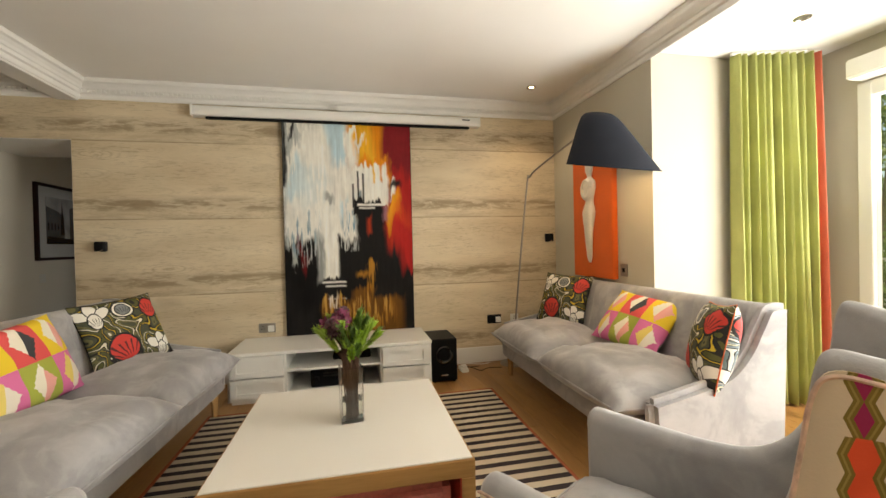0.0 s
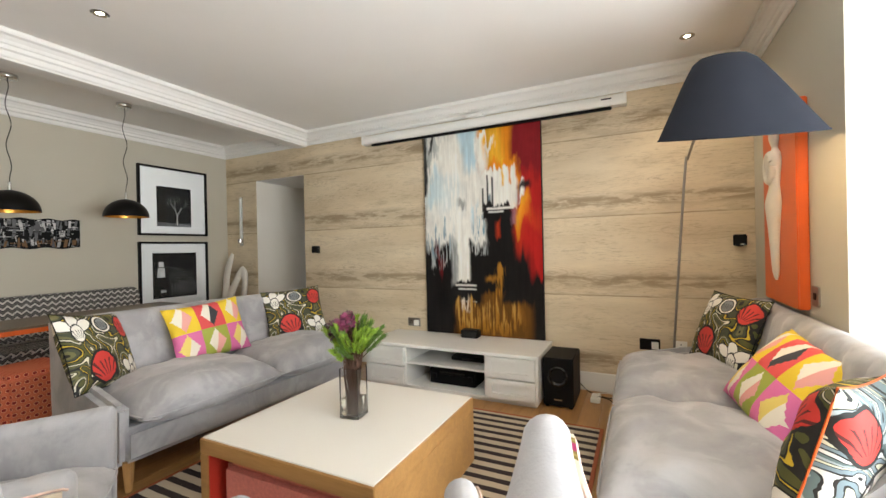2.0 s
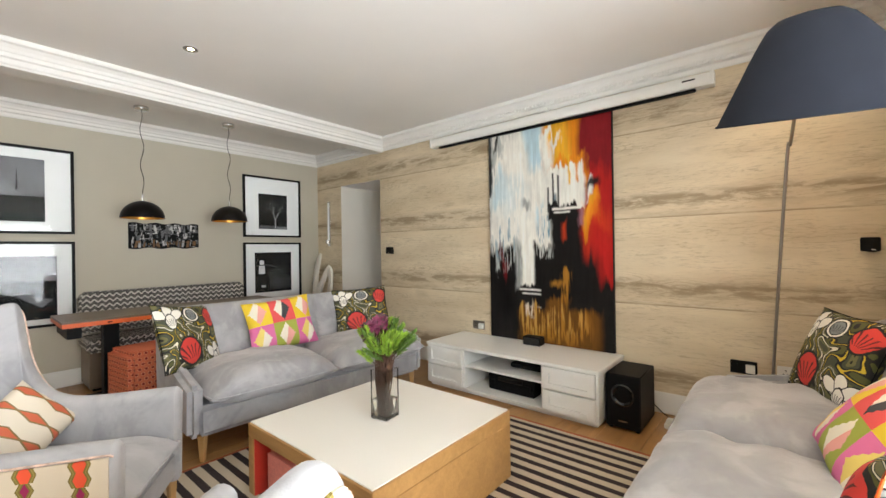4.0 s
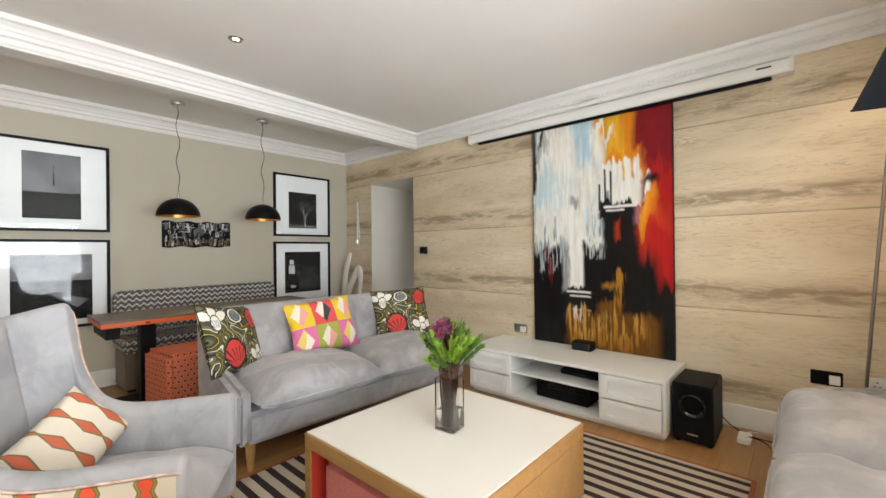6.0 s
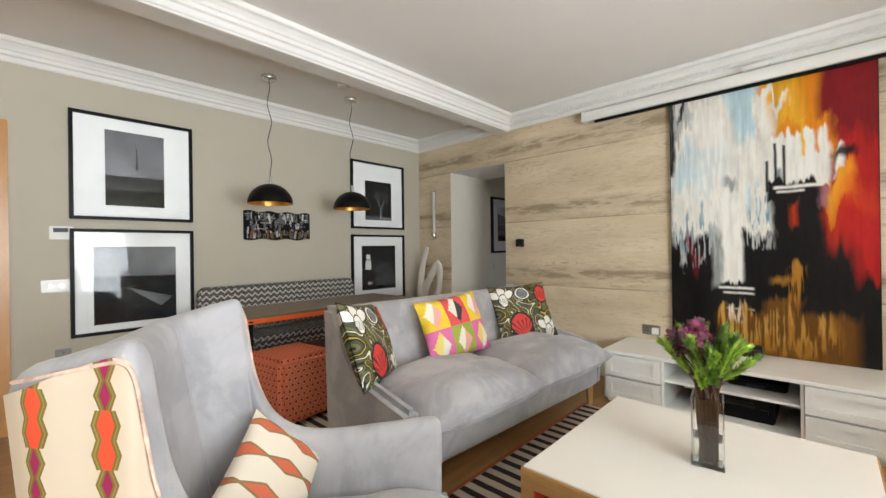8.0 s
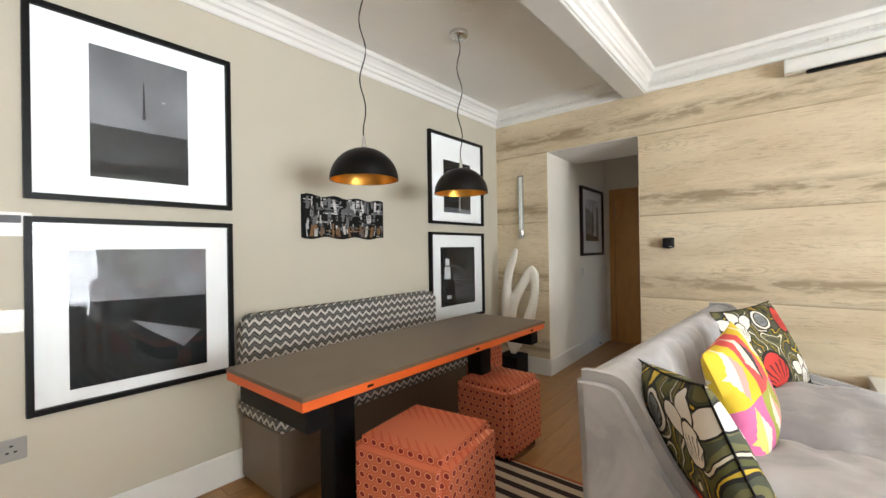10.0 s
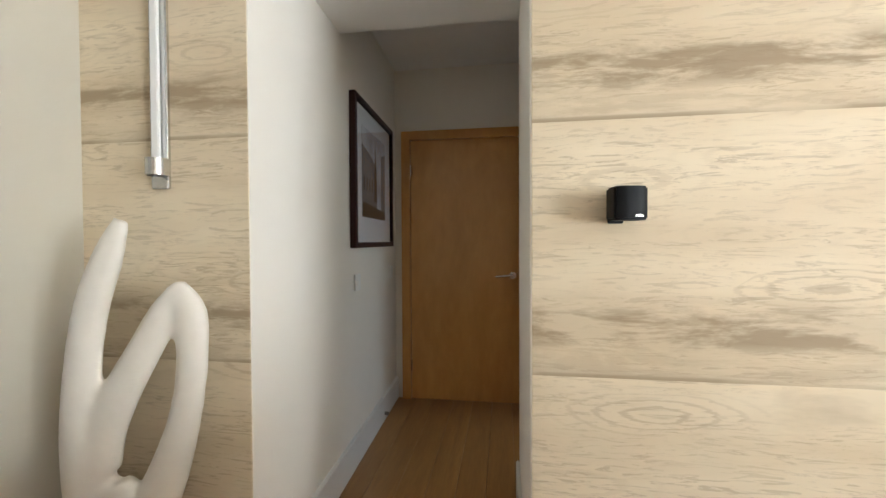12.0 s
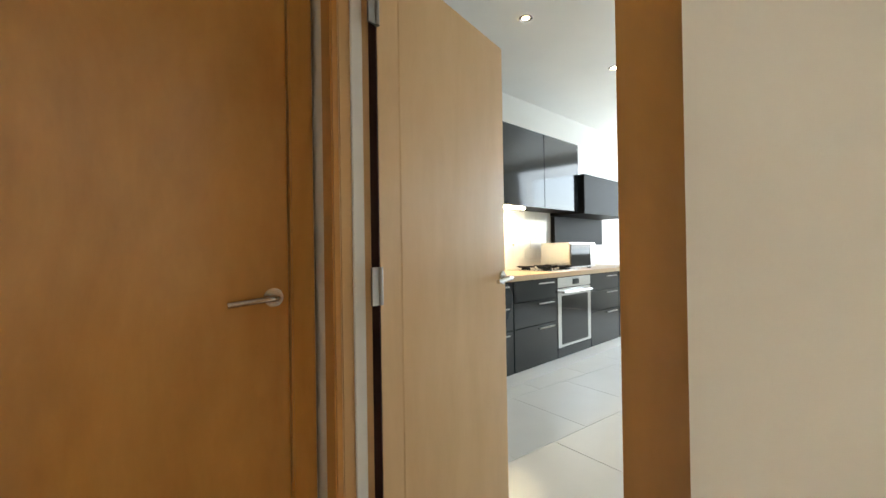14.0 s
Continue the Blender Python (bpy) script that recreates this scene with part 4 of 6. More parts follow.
def wall_speaker(x, turn, label):
    t = thing("wall_loudspeaker", pose(x, 4.35, 1.225, 0, 0, turn), label, "loudspeaker", "small wall loudspeakers")
    bm = bmesh.new()
    prism(bm, [(-0.042, -0.085)] + [(0.044 * math.sin(a), -0.085 - 0.010 * math.cos(a)) for a in (-0.7, -0.3, 0.3, 0.7)] + [(0.042, -0.085), (0.038, -0.03), (-0.038, -0.03)], 0.0, 0.082, "z")
    part("case", bm, "black", t, "", 0.005)
    bm = bmesh.new()
    cyl(bm, (0, -0.035, 0.035), (0, 0.0, 0.02), 0.009)
    part("bracket", bm, "black", t)
    boxpart("wall_plate", (-0.02, -0.008, -0.005, 0.02, 0, 0.045), "black", t, "", 0.002)
    boxpart("badge", (0.004, -0.0965, 0.008, 0.022, -0.0945, 0.013), "chrome", t)


wall_speaker(-1.69, 12, "small black loudspeaker bracketed beside the hall opening")
wall_speaker(2.415, -10, "small black loudspeaker bracketed beside the corner")

# ---- projection screen above the painting ----
t = thing("projector_screen", pose(0.353, 4.29, 2.39), "rolled up projector screen in a long white case", "projector screen")
bm = bmesh.new()
prism(bm, [(-0.045, 0.012), (-0.035, 0.0), (0.045, 0.0), (0.045, 0.09), (-0.03, 0.09), (-0.045, 0.075)], -1.29, 1.29, "x")
part("case", bm, "white", t, "white screen case", 0.003)
for s in (-1, 1):
    a, b = s * 1.29, s * 1.312
    boxpart("end_cap", (min(a, b), -0.048, -0.004, max(a, b), 0.047, 0.094), "white", t, "", 0.006)
boxpart("weight_bar", (-1.2, -0.02, -0.022, 1.2, 0.012, -0.002), "black", t, "black bottom bar", 0.004)
boxpart("sensor_box", (-0.08, -0.055, 0.094, 0.08, 0.02, 0.128), "white", t, "white receiver box", 0.006)
boxpart("badge", (1.12, -0.0475, 0.05, 1.2, -0.0455, 0.06), "black", t)

# ---- large abstract painting ----
t = thing("abstract_painting", pose(0.368, 4.345, 0.402), "tall abstract painting in white, red, gold and black", "painting")
PW, PH = 1.188, 1.98
boxpart("canvas", (-PW / 2, -0.036, 0, PW / 2, 0.0, PH), "black", t, "dark painted canvas edge", 0.002)


def lattice(su, sv, seed, octaves, u, v):
    """Smooth random relief over a field of places, about -0.5 to 0.5, cells su by sv to the unit."""
    rng = np.random.default_rng(seed)
    total, gain = np.zeros_like(u), 1.0
    size = 256
    for k in range(octaves):
        grid = rng.random((size, size))
        x, y = u * su * 2 ** k + 3.7 * k + 8, v * sv * 2 ** k + 1.9 * k + 8
        xi, yi = np.floor(x).astype(int), np.floor(y).astype(int)
        fx, fy = x - xi, y - yi
        fx, fy = fx * fx * (3 - 2 * fx), fy * fy * (3 - 2 * fy)
        a, b = grid[xi % size, yi % size], grid[(xi + 1) % size, yi % size]
        c, d = grid[xi % size, (yi + 1) % size], grid[(xi + 1) % size, (yi + 1) % size]
        total += gain * ((a * (1 - fx) + b * fx) * (1 - fy) + (c * (1 - fx) + d * fx) * fy - 0.5)
        gain *= 0.55
    return total * 0.75


def painted_canvas():
    """Oil paint dragged in upright strokes, laid patch over patch with its relief; u runs from the left edge, v down from the top."""
    nu, nv = 250, 420
    u, v = np.meshgrid(np.linspace(0.002, 0.998, nu), np.linspace(0.002, 0.998, nv), indexing="ij")
    drip, patchy, hair = lattice(22, 3, 1, 4, u, v), lattice(6, 6, 2, 3, u, v), lattice(70, 9, 3, 3, u, v)
    speck = lattice(38, 34, 4, 3, u, v)
    warp_u = hair * 0.025 + patchy * 0.10 + speck * 0.025
    warp_v = hair * 0.055 + drip * 0.15 + patchy * 0.06 + speck * 0.03

    def edge(x, a, soft, rising):
        return np.clip((x - a) / soft * (1 if rising else -1) + 0.5, 0, 1)

    def lay(c, tint, u0, u1, v0, v1, rag=1.0, soft=0.03, lean=0.0, full=1.0, break_up=0.0):
        """One patch of paint over the rest; lean shifts it sideways with its depth."""
        uu, vv = u + warp_u * rag, v + warp_v * rag
        uu = uu - (vv - v0) * lean
        m = edge(uu, u0, soft, True) * edge(uu, u1, soft, False) * edge(vv, v0, soft * 0.6, True) * edge(vv, v1, soft * 0.6, False) * full
        if break_up:
            m = m * np.clip(hair * 9.0 + 1.0 - break_up, 0, 1)
        return c * (1 - m[..., None]) + np.array(tint) * m[..., None]

    white, pale, blue, teal = (0.80, 0.78, 0.71), (0.66, 0.72, 0.71), (0.44, 0.62, 0.69), (0.07, 0.22, 0.31)
    red, scarlet, crimson = (0.40, 0.014, 0.012), (0.56, 0.05, 0.012), (0.20, 0.010, 0.014)
    orange, yellow, gold, umber, ochre = (0.72, 0.24, 0.012), (0.76, 0.42, 0.03), (0.36, 0.165, 0.022), (0.15, 0.062, 0.012), (0.52, 0.30, 0.07)
    pitch, grey, smoke = (0.009, 0.008, 0.008), (0.26, 0.265, 0.25), (0.42, 0.44, 0.42)
    c = np.array(pitch) * (1.2 + patchy)[..., None]
    # red and crimson side
    c = lay(c, crimson, 0.68, 1.1, -0.1, 0.36, 0.5, 0.06)
    c = lay(c, red, 0.76, 1.1, 0.24, 0.60, 0.5, 0.10, 0.12)
    c = lay(c, scarlet, 0.80, 0.97, 0.40, 0.58, 0.8, 0.10, 0.15, 0.6)
    c = lay(c, red, 0.86, 1.1, 0.50, 0.74, 0.6, 0.06, 0.25)
    c = lay(c, crimson, 0.99, 1.1, 0.30, 0.70, 0.4, 0.06, 0.0, 0.5)
    # the pale sky and its falling lower edge
    c = lay(c, smoke, 0.02, 0.30, 0.30, 0.66, 1.0, 0.03, 0.0, 0.8, 0.9)
    c = lay(c, white, 0.012, 0.56, -0.2, 0.545, 0.55, 0.04)
    c = lay(c, white, 0.10, 0.50, 0.40, 0.60, 1.1, 0.03, 0.0, 1.0, 0.7)
    c = lay(c, blue, 0.31, 0.47, -0.05, 0.19, 0.5, 0.08, 0.25, 0.9)
    c = lay(c, blue, 0.03, 0.19, 0.17, 0.35, 0.7, 0.08, 0.0, 0.75)
    c = lay(c, pale, 0.12, 0.34, 0.22, 0.42, 0.8, 0.10, 0.0, 0.8)
    c = lay(c, white, 0.15, 0.33, 0.03, 0.22, 0.9, 0.05, 0.1, 0.9)
    c = lay(c, white, 0.20, 0.47, 0.24, 0.50, 1.0, 0.05, 0.0, 0.8, 0.35)
    c = lay(c, smoke, 0.0, 0.13, 0.01, 0.13, 0.9, 0.04, 0.0, 0.9)
    c = lay(c, white, 0.03, 0.12, 0.10, 0.24, 0.9, 0.03, 0.0, 0.8, 0.3)
    c = lay(c, pitch, 0.0, 0.025, 0.0, 0.30, 0.4, 0.02)
    c = lay(c, pitch, 0.045, 0.07, 0.0, 0.06, 0.6, 0.02)
    c = lay(c, grey, 0.315, 0.375, 0.335, 0.375, 0.5, 0.03, 0.0, 0.8)
    c = lay(c, teal, 0.47, 0.56, 0.35, 0.52, 1.0, 0.04, 0.0, 0.9, 0.2)
    c = lay(c, blue, 0.45, 0.53, 0.33, 0.46, 1.0, 0.04, 0.0, 0.8, 0.6)
    c = lay(c, white, 0.49, 0.55, 0.24, 0.40, 0.6, 0.04, 0.0, 0.9)
    c = lay(c, smoke, 0.03, 0.26, 0.50, 0.64, 1.0, 0.03, 0.0, 0.75, 1.1)
    c = lay(c, teal, 0.05, 0.30, 0.48, 0.60, 1.2, 0.04, 0.0, 0.6, 1.0)
    c = lay(c, crimson, 0.10, 0.14, 0.56, 0.66, 1.0, 0.04, 0.0, 0.7)
    c = lay(c, smoke, 0.235, 0.30, 0.52, 0.745, 0.3, 0.03, 0.0, 0.7)
    c = lay(c, white, 0.295, 0.405, 0.46, 0.745, 0.3, 0.02)
    # amber above the pale tower
    c = lay(c, orange, 0.50, 0.76, -0.05, 0.20, 0.55, 0.05)
    c = lay(c, yellow, 0.52, 0.68, -0.05, 0.17, 0.7, 0.06, 0.0, 0.8)
    c = lay(c, white, 0.515, 0.63, 0.055, 0.10, 0.8, 0.03, 0.0, 0.95)
    c = lay(c, white, 0.49, 0.565, 0.06, 0.20, 0.8, 0.03)
    c = lay(c, orange, 0.60, 0.82, 0.16, 0.26, 0.8, 0.04)
    c = lay(c, white, 0.585, 0.80, 0.195, 0.385, 0.45, 0.02)
    c = lay(c, yellow, 0.665, 0.685, 0.15, 0.29, 0.5, 0.015)
    c = lay(c, orange, 0.735, 0.75, 0.15, 0.27, 0.5, 0.015)
    c = lay(c, white, 0.53, 0.62, 0.20, 0.34, 0.5, 0.03)
    c = lay(c, orange, 0.80, 0.89, 0.34, 0.49, 0.9, 0.05, 0.0, 0.9)
    c = lay(c, yellow, 0.81, 0.85, 0.36, 0.45, 0.9, 0.04, 0.0, 0.6)
    c = lay(c, white, 0.815, 0.85, 0.27, 0.35, 0.5, 0.02)
    c = lay(c, pitch, 0.815, 0.91, 0.275, 0.305, 0.25, 0.03, 0.0, 0.95)
    # black mass with three spires
    c = lay(c, pitch, 0.565, 0.775, 0.405, 0.68, 0.3, 0.04, 0.06)
    c = lay(c, pitch, 0.53, 0.66, 0.365, 0.44, 0.3, 0.02)
    for a, top in ((0.530, 0.285), (0.568, 0.225), (0.607, 0.235)):
        c = lay(c, pitch, a - 0.006, a + 0.007, top, 0.40, 0.10, 0.008)
    c = lay(c, (0.34, 0.16, 0.20), 0.765, 0.80, 0.39, 0.47, 0.4, 0.03, 0.0, 0.8)
    c = lay(c, white, 0.56, 0.78, 0.383, 0.393, 0.015, 0.012)
    c = lay(c, white, 0.575, 0.70, 0.400, 0.407, 0.015, 0.012)
    c = lay(c, scarlet, 0.642, 0.672, 0.445, 0.53, 0.4, 0.03, 0.0, 0.8)
    c = lay(c, pitch, 0.41, 0.62, 0.60, 0.84, 0.15, 0.02)
    c = lay(c, smoke, 0.42, 0.56, 0.555, 0.595, 0.4, 0.02, 0.0, 0.8, 0.3)
    c = lay(c, white, 0.275, 0.46, 0.752, 0.760, 0.015, 0.012)
    c = lay(c, white, 0.30, 0.46, 0.772, 0.778, 0.015, 0.012)
    c = lay(c, white, 0.29, 0.46, 0.833, 0.838, 0.015, 0.012, 0.0, 0.7)
    # gold below
    c = lay(c, umber, 0.27, 0.92, 0.84, 1.1, 0.35, 0.05)
    c = lay(c, gold, 0.28, 0.70, 0.845, 0.99, 0.45, 0.05, 0.0, 0.95, 0.3)
    c = lay(c, gold, 0.70, 0.84, 0.86, 0.98, 0.5, 0.05, 0.0, 0.95, 0.3)
    c = lay(c, umber, 0.52, 0.69, 0.78, 0.90, 0.6, 0.04)
    c = lay(c, gold, 0.615, 0.685, 0.66, 0.88, 0.5, 0.03, 0.0, 1.0, 0.2)
    c = lay(c, gold, 0.54, 0.63, 0.70, 0.725, 0.3, 0.03, 0.0, 0.9)
    c = lay(c, ochre, 0.29, 0.48, 0.85, 0.95, 0.7, 0.04, 0.0, 0.8, 0.7)
    c = lay(c, ochre, 0.50, 0.82, 0.85, 0.93, 0.9, 0.04, 0.0, 0.7, 1.0)
    c = lay(c, white, 0.34, 0.40, 0.84, 0.89, 0.6, 0.03, 0.0, 0.7, 0.3)
    c = c * (1.0 + np.clip(hair * 0.26 + drip * 0.2 + speck * 0.12, -0.3, 0.25))[..., None]
    rise = np.clip(0.0012 + 0.0012 * hair + 0.0010 * speck, 0.0002, 0.003)
    place = np.stack([(u - 0.5) * (PW - 0.004), -0.0362 - rise, (1 - v) * PH], -1).reshape(-1, 3)
    k = (np.arange(nu - 1)[:, None] * nv + np.arange(nv - 1)[None, :]).ravel()
    faces = np.stack([k, k + 1, k + nv + 1, k + nv], 1)
    me = bpy.data.meshes.new("paint_layer")
    me.from_pydata(place.tolist(), [], faces.tolist())
    pigment = me.color_attributes.new("pigment", "FLOAT_COLOR", "POINT")
    rgba = np.concatenate([np.clip(c.reshape(-1, 3), 0.003, 0.85), np.ones((nu * nv, 1))], 1)
    pigment.data.foreach_set("color", rgba.astype(np.float32).ravel())
    me.polygons.foreach_set("use_smooth", [True] * len(me.polygons))
    n = Nodes("abstract_oil_paint", 0.4)
    tint = n.t.nodes.new("ShaderNodeVertexColor")
    tint.layer_name = "pigment"
    n.color(tint.outputs[0])
    n.rough(n.math("MULTIPLY_ADD", n.noise(n.coords("Object", (60, 1, 10)), 1.0, 3), 0.3, 0.25))
    n.bump(n.noise(n.coords("Object", (160, 1, 30)), 1.0, 3), 0.3, 0.003)
    n.b.inputs["Specular IOR Level"].default_value = 0.15
    me.materials.append(n.mat)
    ob = new("paint_layer", me)
    ob.parent = t
    ob["label"] = "thick abstract oil paint"


painted_canvas()

# ---- vase of flowers ----
VX, VY, VZ = 0.375, 2.36, 0.384
t = thing("vase", pose(VX, VY, VZ, 0, 0, 8), "square clear glass vase of cut flowers on the coffee table", "vase")
bm = bmesh.new()
a, b, h = 0.052, 0.046, 0.255
for z0, z1, o in ((0, h, a),):
    box(bm, -a, -a, 0, a, -b, h)
    box(bm, -a, b, 0, a, a, h)
    box(bm, -a, -b, 0, -b, b, h)
    box(bm, b, -b, 0, a, b, h)
    box(bm, -b, -b, 0, b, b, 0.014)
part("glass_body", bm, "glass", t, "clear square glass")
boxpart("water", (-b + 0.001, -b + 0.001, 0.015, b - 0.001, b - 0.001, 0.10), "water", t, "water in the foot of the vase")
bq = thing("bouquet", pose(VX, VY, VZ + 0.02, 0, 0, 8), "bunch of plum flowers and feathery green sprigs in the vase", "flowers")
rnd = random.Random(12)


def sprig(tip, kind):
    base = Vector((rnd.uniform(-0.03, 0.03), rnd.uniform(-0.03, 0.03), 0.0))
    neck = Vector((rnd.uniform(-0.035, 0.035), rnd.uniform(-0.035, 0.035), 0.225))
    tip = Vector(tip)
    line = arc([tuple(base), tuple(neck), tuple((neck + tip) / 2 + Vector((0, 0, 0.012))), tuple(tip)], 5)
    bm = bmesh.new()
    tube(bm, line, [0.0035] * 8 + [0.0025] * (len(line) - 8), 5)
    st = part("stem", bm, "stem", bq)
    bm = bmesh.new()
    pts = [Vector(p) for p in line[9:]]
    if kind == "leaf":
        for k in range(210):
            i = rnd.randrange(len(pts) - 1)
            p = pts[i].lerp(pts[i + 1], rnd.random())
            d = (pts[-1] - pts[0]).normalized()
            side = Vector((rnd.gauss(0, 1), rnd.gauss(0, 1), rnd.gauss(0, 0.4))).normalized()
            q = p + side * rnd.uniform(0.010, 0.026) + d * rnd.uniform(0.015, 0.035)
            w = d.cross(side).normalized() * 0.0036
            m1 = p.lerp(q, 0.5)
            bm.faces.new([bm.verts.new(c) for c in (p, m1 + w, q, m1 - w)])
        part("leaves", bm, "leaf" if rnd.random() < 0.7 else "leaf_dark", st)
    else:
        head = pts[-1]
        for k in range(90):
            d = Vector((rnd.gauss(0, 1), rnd.gauss(0, 1), rnd.gauss(0.2, 0.9))).normalized()
            p = head + d * rnd.uniform(0.0, 0.018)
            q = p + d * rnd.uniform(0.012, 0.026)
            w = d.orthogonal().normalized() * rnd.uniform(0.004, 0.008)
            m1 = p.lerp(q, 0.55)
            bm.faces.new([bm.verts.new(c) for c in (p, m1 + w, q, m1 - w)])
        part("flower_head", bm, "petal" if kind == "petal" else "petal_brown", st)


for k in range(38):
    a = rnd.uniform(0, 2 * math.pi)
    r = rnd.uniform(0.05, 0.165)
    z = 0.53 - r * 0.75 + rnd.uniform(-0.06, 0.015)
    sprig((r * math.cos(a), r * math.sin(a), z), "leaf")
for k in range(28):
    a = rnd.uniform(1.4, 4.4)
    r = rnd.uniform(0.0, 0.11)
    sprig((r * math.cos(a) - 0.02, r * math.sin(a), 0.50 - r * 0.7 + rnd.uniform(-0.04, 0.015)), "petal" if k % 3 else "brown")


# ---- arched reading lamp ----
t = thing("floor_lamp", pose(1.935, 4.2, 0), "tall steel reading lamp with a charcoal cone shade", "floor lamp")
sx, sy = 2.124 - 1.935, 2.80 - 4.2
bm = bmesh.new()
lathe(bm, [(0.001, 0.022), (0.11, 0.02), (0.125, 0.012), (0.125, 0.0)], 32)
part("base", bm, "steel", t, "round steel foot", 0, True)
bm = bmesh.new()
tube(bm, arc([(0, 0, 0.02), (0.05, -0.09, 0.9), (0.105, -0.20, 1.78), (0.118, -0.235, 1.84), (0.13, -0.42, 1.905), (sx - 0.03, sy + 0.12, 2.055)], 6), 0.0085, 10)
part("pole", bm, "steel", t, "bent steel rod")
R1, Z0, Z1 = 0.30, 0.0, 0.365
tilt = pose(sx, sy, 1.715, 13.4, 2.7, 0)
bm = bmesh.new()
outer = [(R1, Z0), (0.238, 0.119), (0.186, 0.22), (0.15, 0.286), (0.122, 0.33), (0.092, 0.355), (0.05, 0.364), (0.012, 0.365)]
lathe(bm, outer, 56)


def skew(bm):
    """The cone stands off centre, its crown drawn towards the rod."""
    for v in bm.verts:
        k = v.co.z / Z1
        v.co.x -= 0.045 * k
        v.co.y += 0.20 * k


skew(bm)
sh = part("shade", bm, "shade", t, "charcoal cloth cone shade", 0, 50, m=tilt)
bm = bmesh.new()
lathe(bm, [(max(r - 0.004, 0.011), z + 0.001 if z < 0.01 else z - 0.006) for r, z in outer], 56)
skew(bm)
part("lining", bm, "shade_in", sh, "pale inner lining", 0, True)
bm = bmesh.new()
ring = [(R1 * math.cos(a / 28 * math.pi), R1 * math.sin(a / 28 * math.pi), Z0) for a in range(57)]
tube(bm, ring, 0.004, 6)
part("hem", bm, "shade", sh)
bm = bmesh.new()
bmesh.ops.create_uvsphere(bm, u_segments=16, v_segments=10, radius=0.03, matrix=pose(0, 0, 0.15))
cyl(bm, (0, 0, 0.17), (-0.042, 0.185, 0.352), 0.014)
part("bulb", bm, "bulb", sh, "lit bulb")
lamp("reading_lamp_light", "POINT", pose(1.935 + sx, 4.2 + sy + 0.01, 1.80), 4, (1.0, 0.74, 0.45), 0.035)

# ---- red relief with a white figure ----
t = thing("wall_relief", pose(2.508, 3.585, 0.90), "orange-red panel on the wall behind the sofa", "wall panel")
bm = bmesh.new()
prism(bm, [(-0.30, 0), (0.30, 0.0), (0.30, 1.08), (-0.30, 1.08)], -0.05, 0.0, "x")
part("panel", bm, "orange", t, "orange-red painted block", 0.006)
bm = bmesh.new()
prof = [(0.012, 0.0), (0.03, 0.05), (0.04, 0.16), (0.055, 0.30), (0.075, 0.42), (0.078, 0.47), (0.05, 0.555), (0.055, 0.60), (0.075, 0.68), (0.07, 0.74), (0.03, 0.78), (0.028, 0.80), (0.045, 0.84), (0.045, 0.89), (0.025, 0.93), (0.002, 0.94)]
prof = [(r * 1.05, z * 0.96) for r, z in prof]
lathe(bm, arc([(a, b, 0) for a, b in prof], 3) and [(max(a, 0.001), b) for a, b, _ in arc([(a, b, 0) for a, b in prof], 3)], 20)
for v in bm.verts:
    v.co.x *= 0.55
    v.co.y += 0.012 * math.sin(v.co.z * 7)
# folded arms, a soft ring before the chest
tube(bm, [(-0.018, 0.06 * math.cos(k * math.pi / 9) + 0.004, 0.645 + 0.075 * math.sin(k * math.pi / 9)) for k in range(19)], 0.025, 10)
fig = part("figure_relief", bm, "marble", None, "", 0, True, m=pose(2.448, 3.60, 1.03))
tagged(fig, "white abstract carved figure fixed on the red panel", "sculpture")

# ---- pictures on the dining wall ----
def bars(bm, w, h, t, d0, d1):
    """Four mitre-less frame bars in the y-z plane, facing +x."""
    for a in ((-w / 2, -h / 2, -w / 2 + t, h / 2), (w / 2 - t, -h / 2, w / 2, h / 2), (-w / 2 + t, -h / 2, w / 2 - t, -h / 2 + t), (-w / 2 + t, h / 2 - t, w / 2 - t, h / 2)):
        box(bm, d0, a[0], a[1], d1, a[2], a[3])


def picture(m, w, h, pw, ph, dz, label, draw, frame_mat="frame_black", t=0.024):
    ob = thing("framed_photograph", m, label, "framed picture", "framed photographs")
    bm = bmesh.new()
    bars(bm, w, h, t, 0.0, 0.034)
    part("frame", bm, frame_mat, ob, "thin dark frame", 0.002)
    boxpart("mount", (0.004, -w / 2 + t, -h / 2 + t, 0.012, w / 2 - t, h / 2 - t), "card", ob, "wide white card mount")
    ph_ob = boxpart("photograph", (0.012, -pw / 2, dz - ph / 2, 0.0135, pw / 2, dz + ph / 2), "picture_black", ob, "black and white photograph")
    draw(ph_ob, pw, ph, dz)
    g = boxpart("glazing", (0.022, -w / 2 + t, -h / 2 + t, 0.0245, w / 2 - t, h / 2 - t), "picture_glass", ob, "clear picture glass")
    g.visible_shadow = False
    return ob


def flat(bm, pts, x=0.0142):
    bm.faces.new([bm.verts.new((x, a, b)) for a, b in pts])


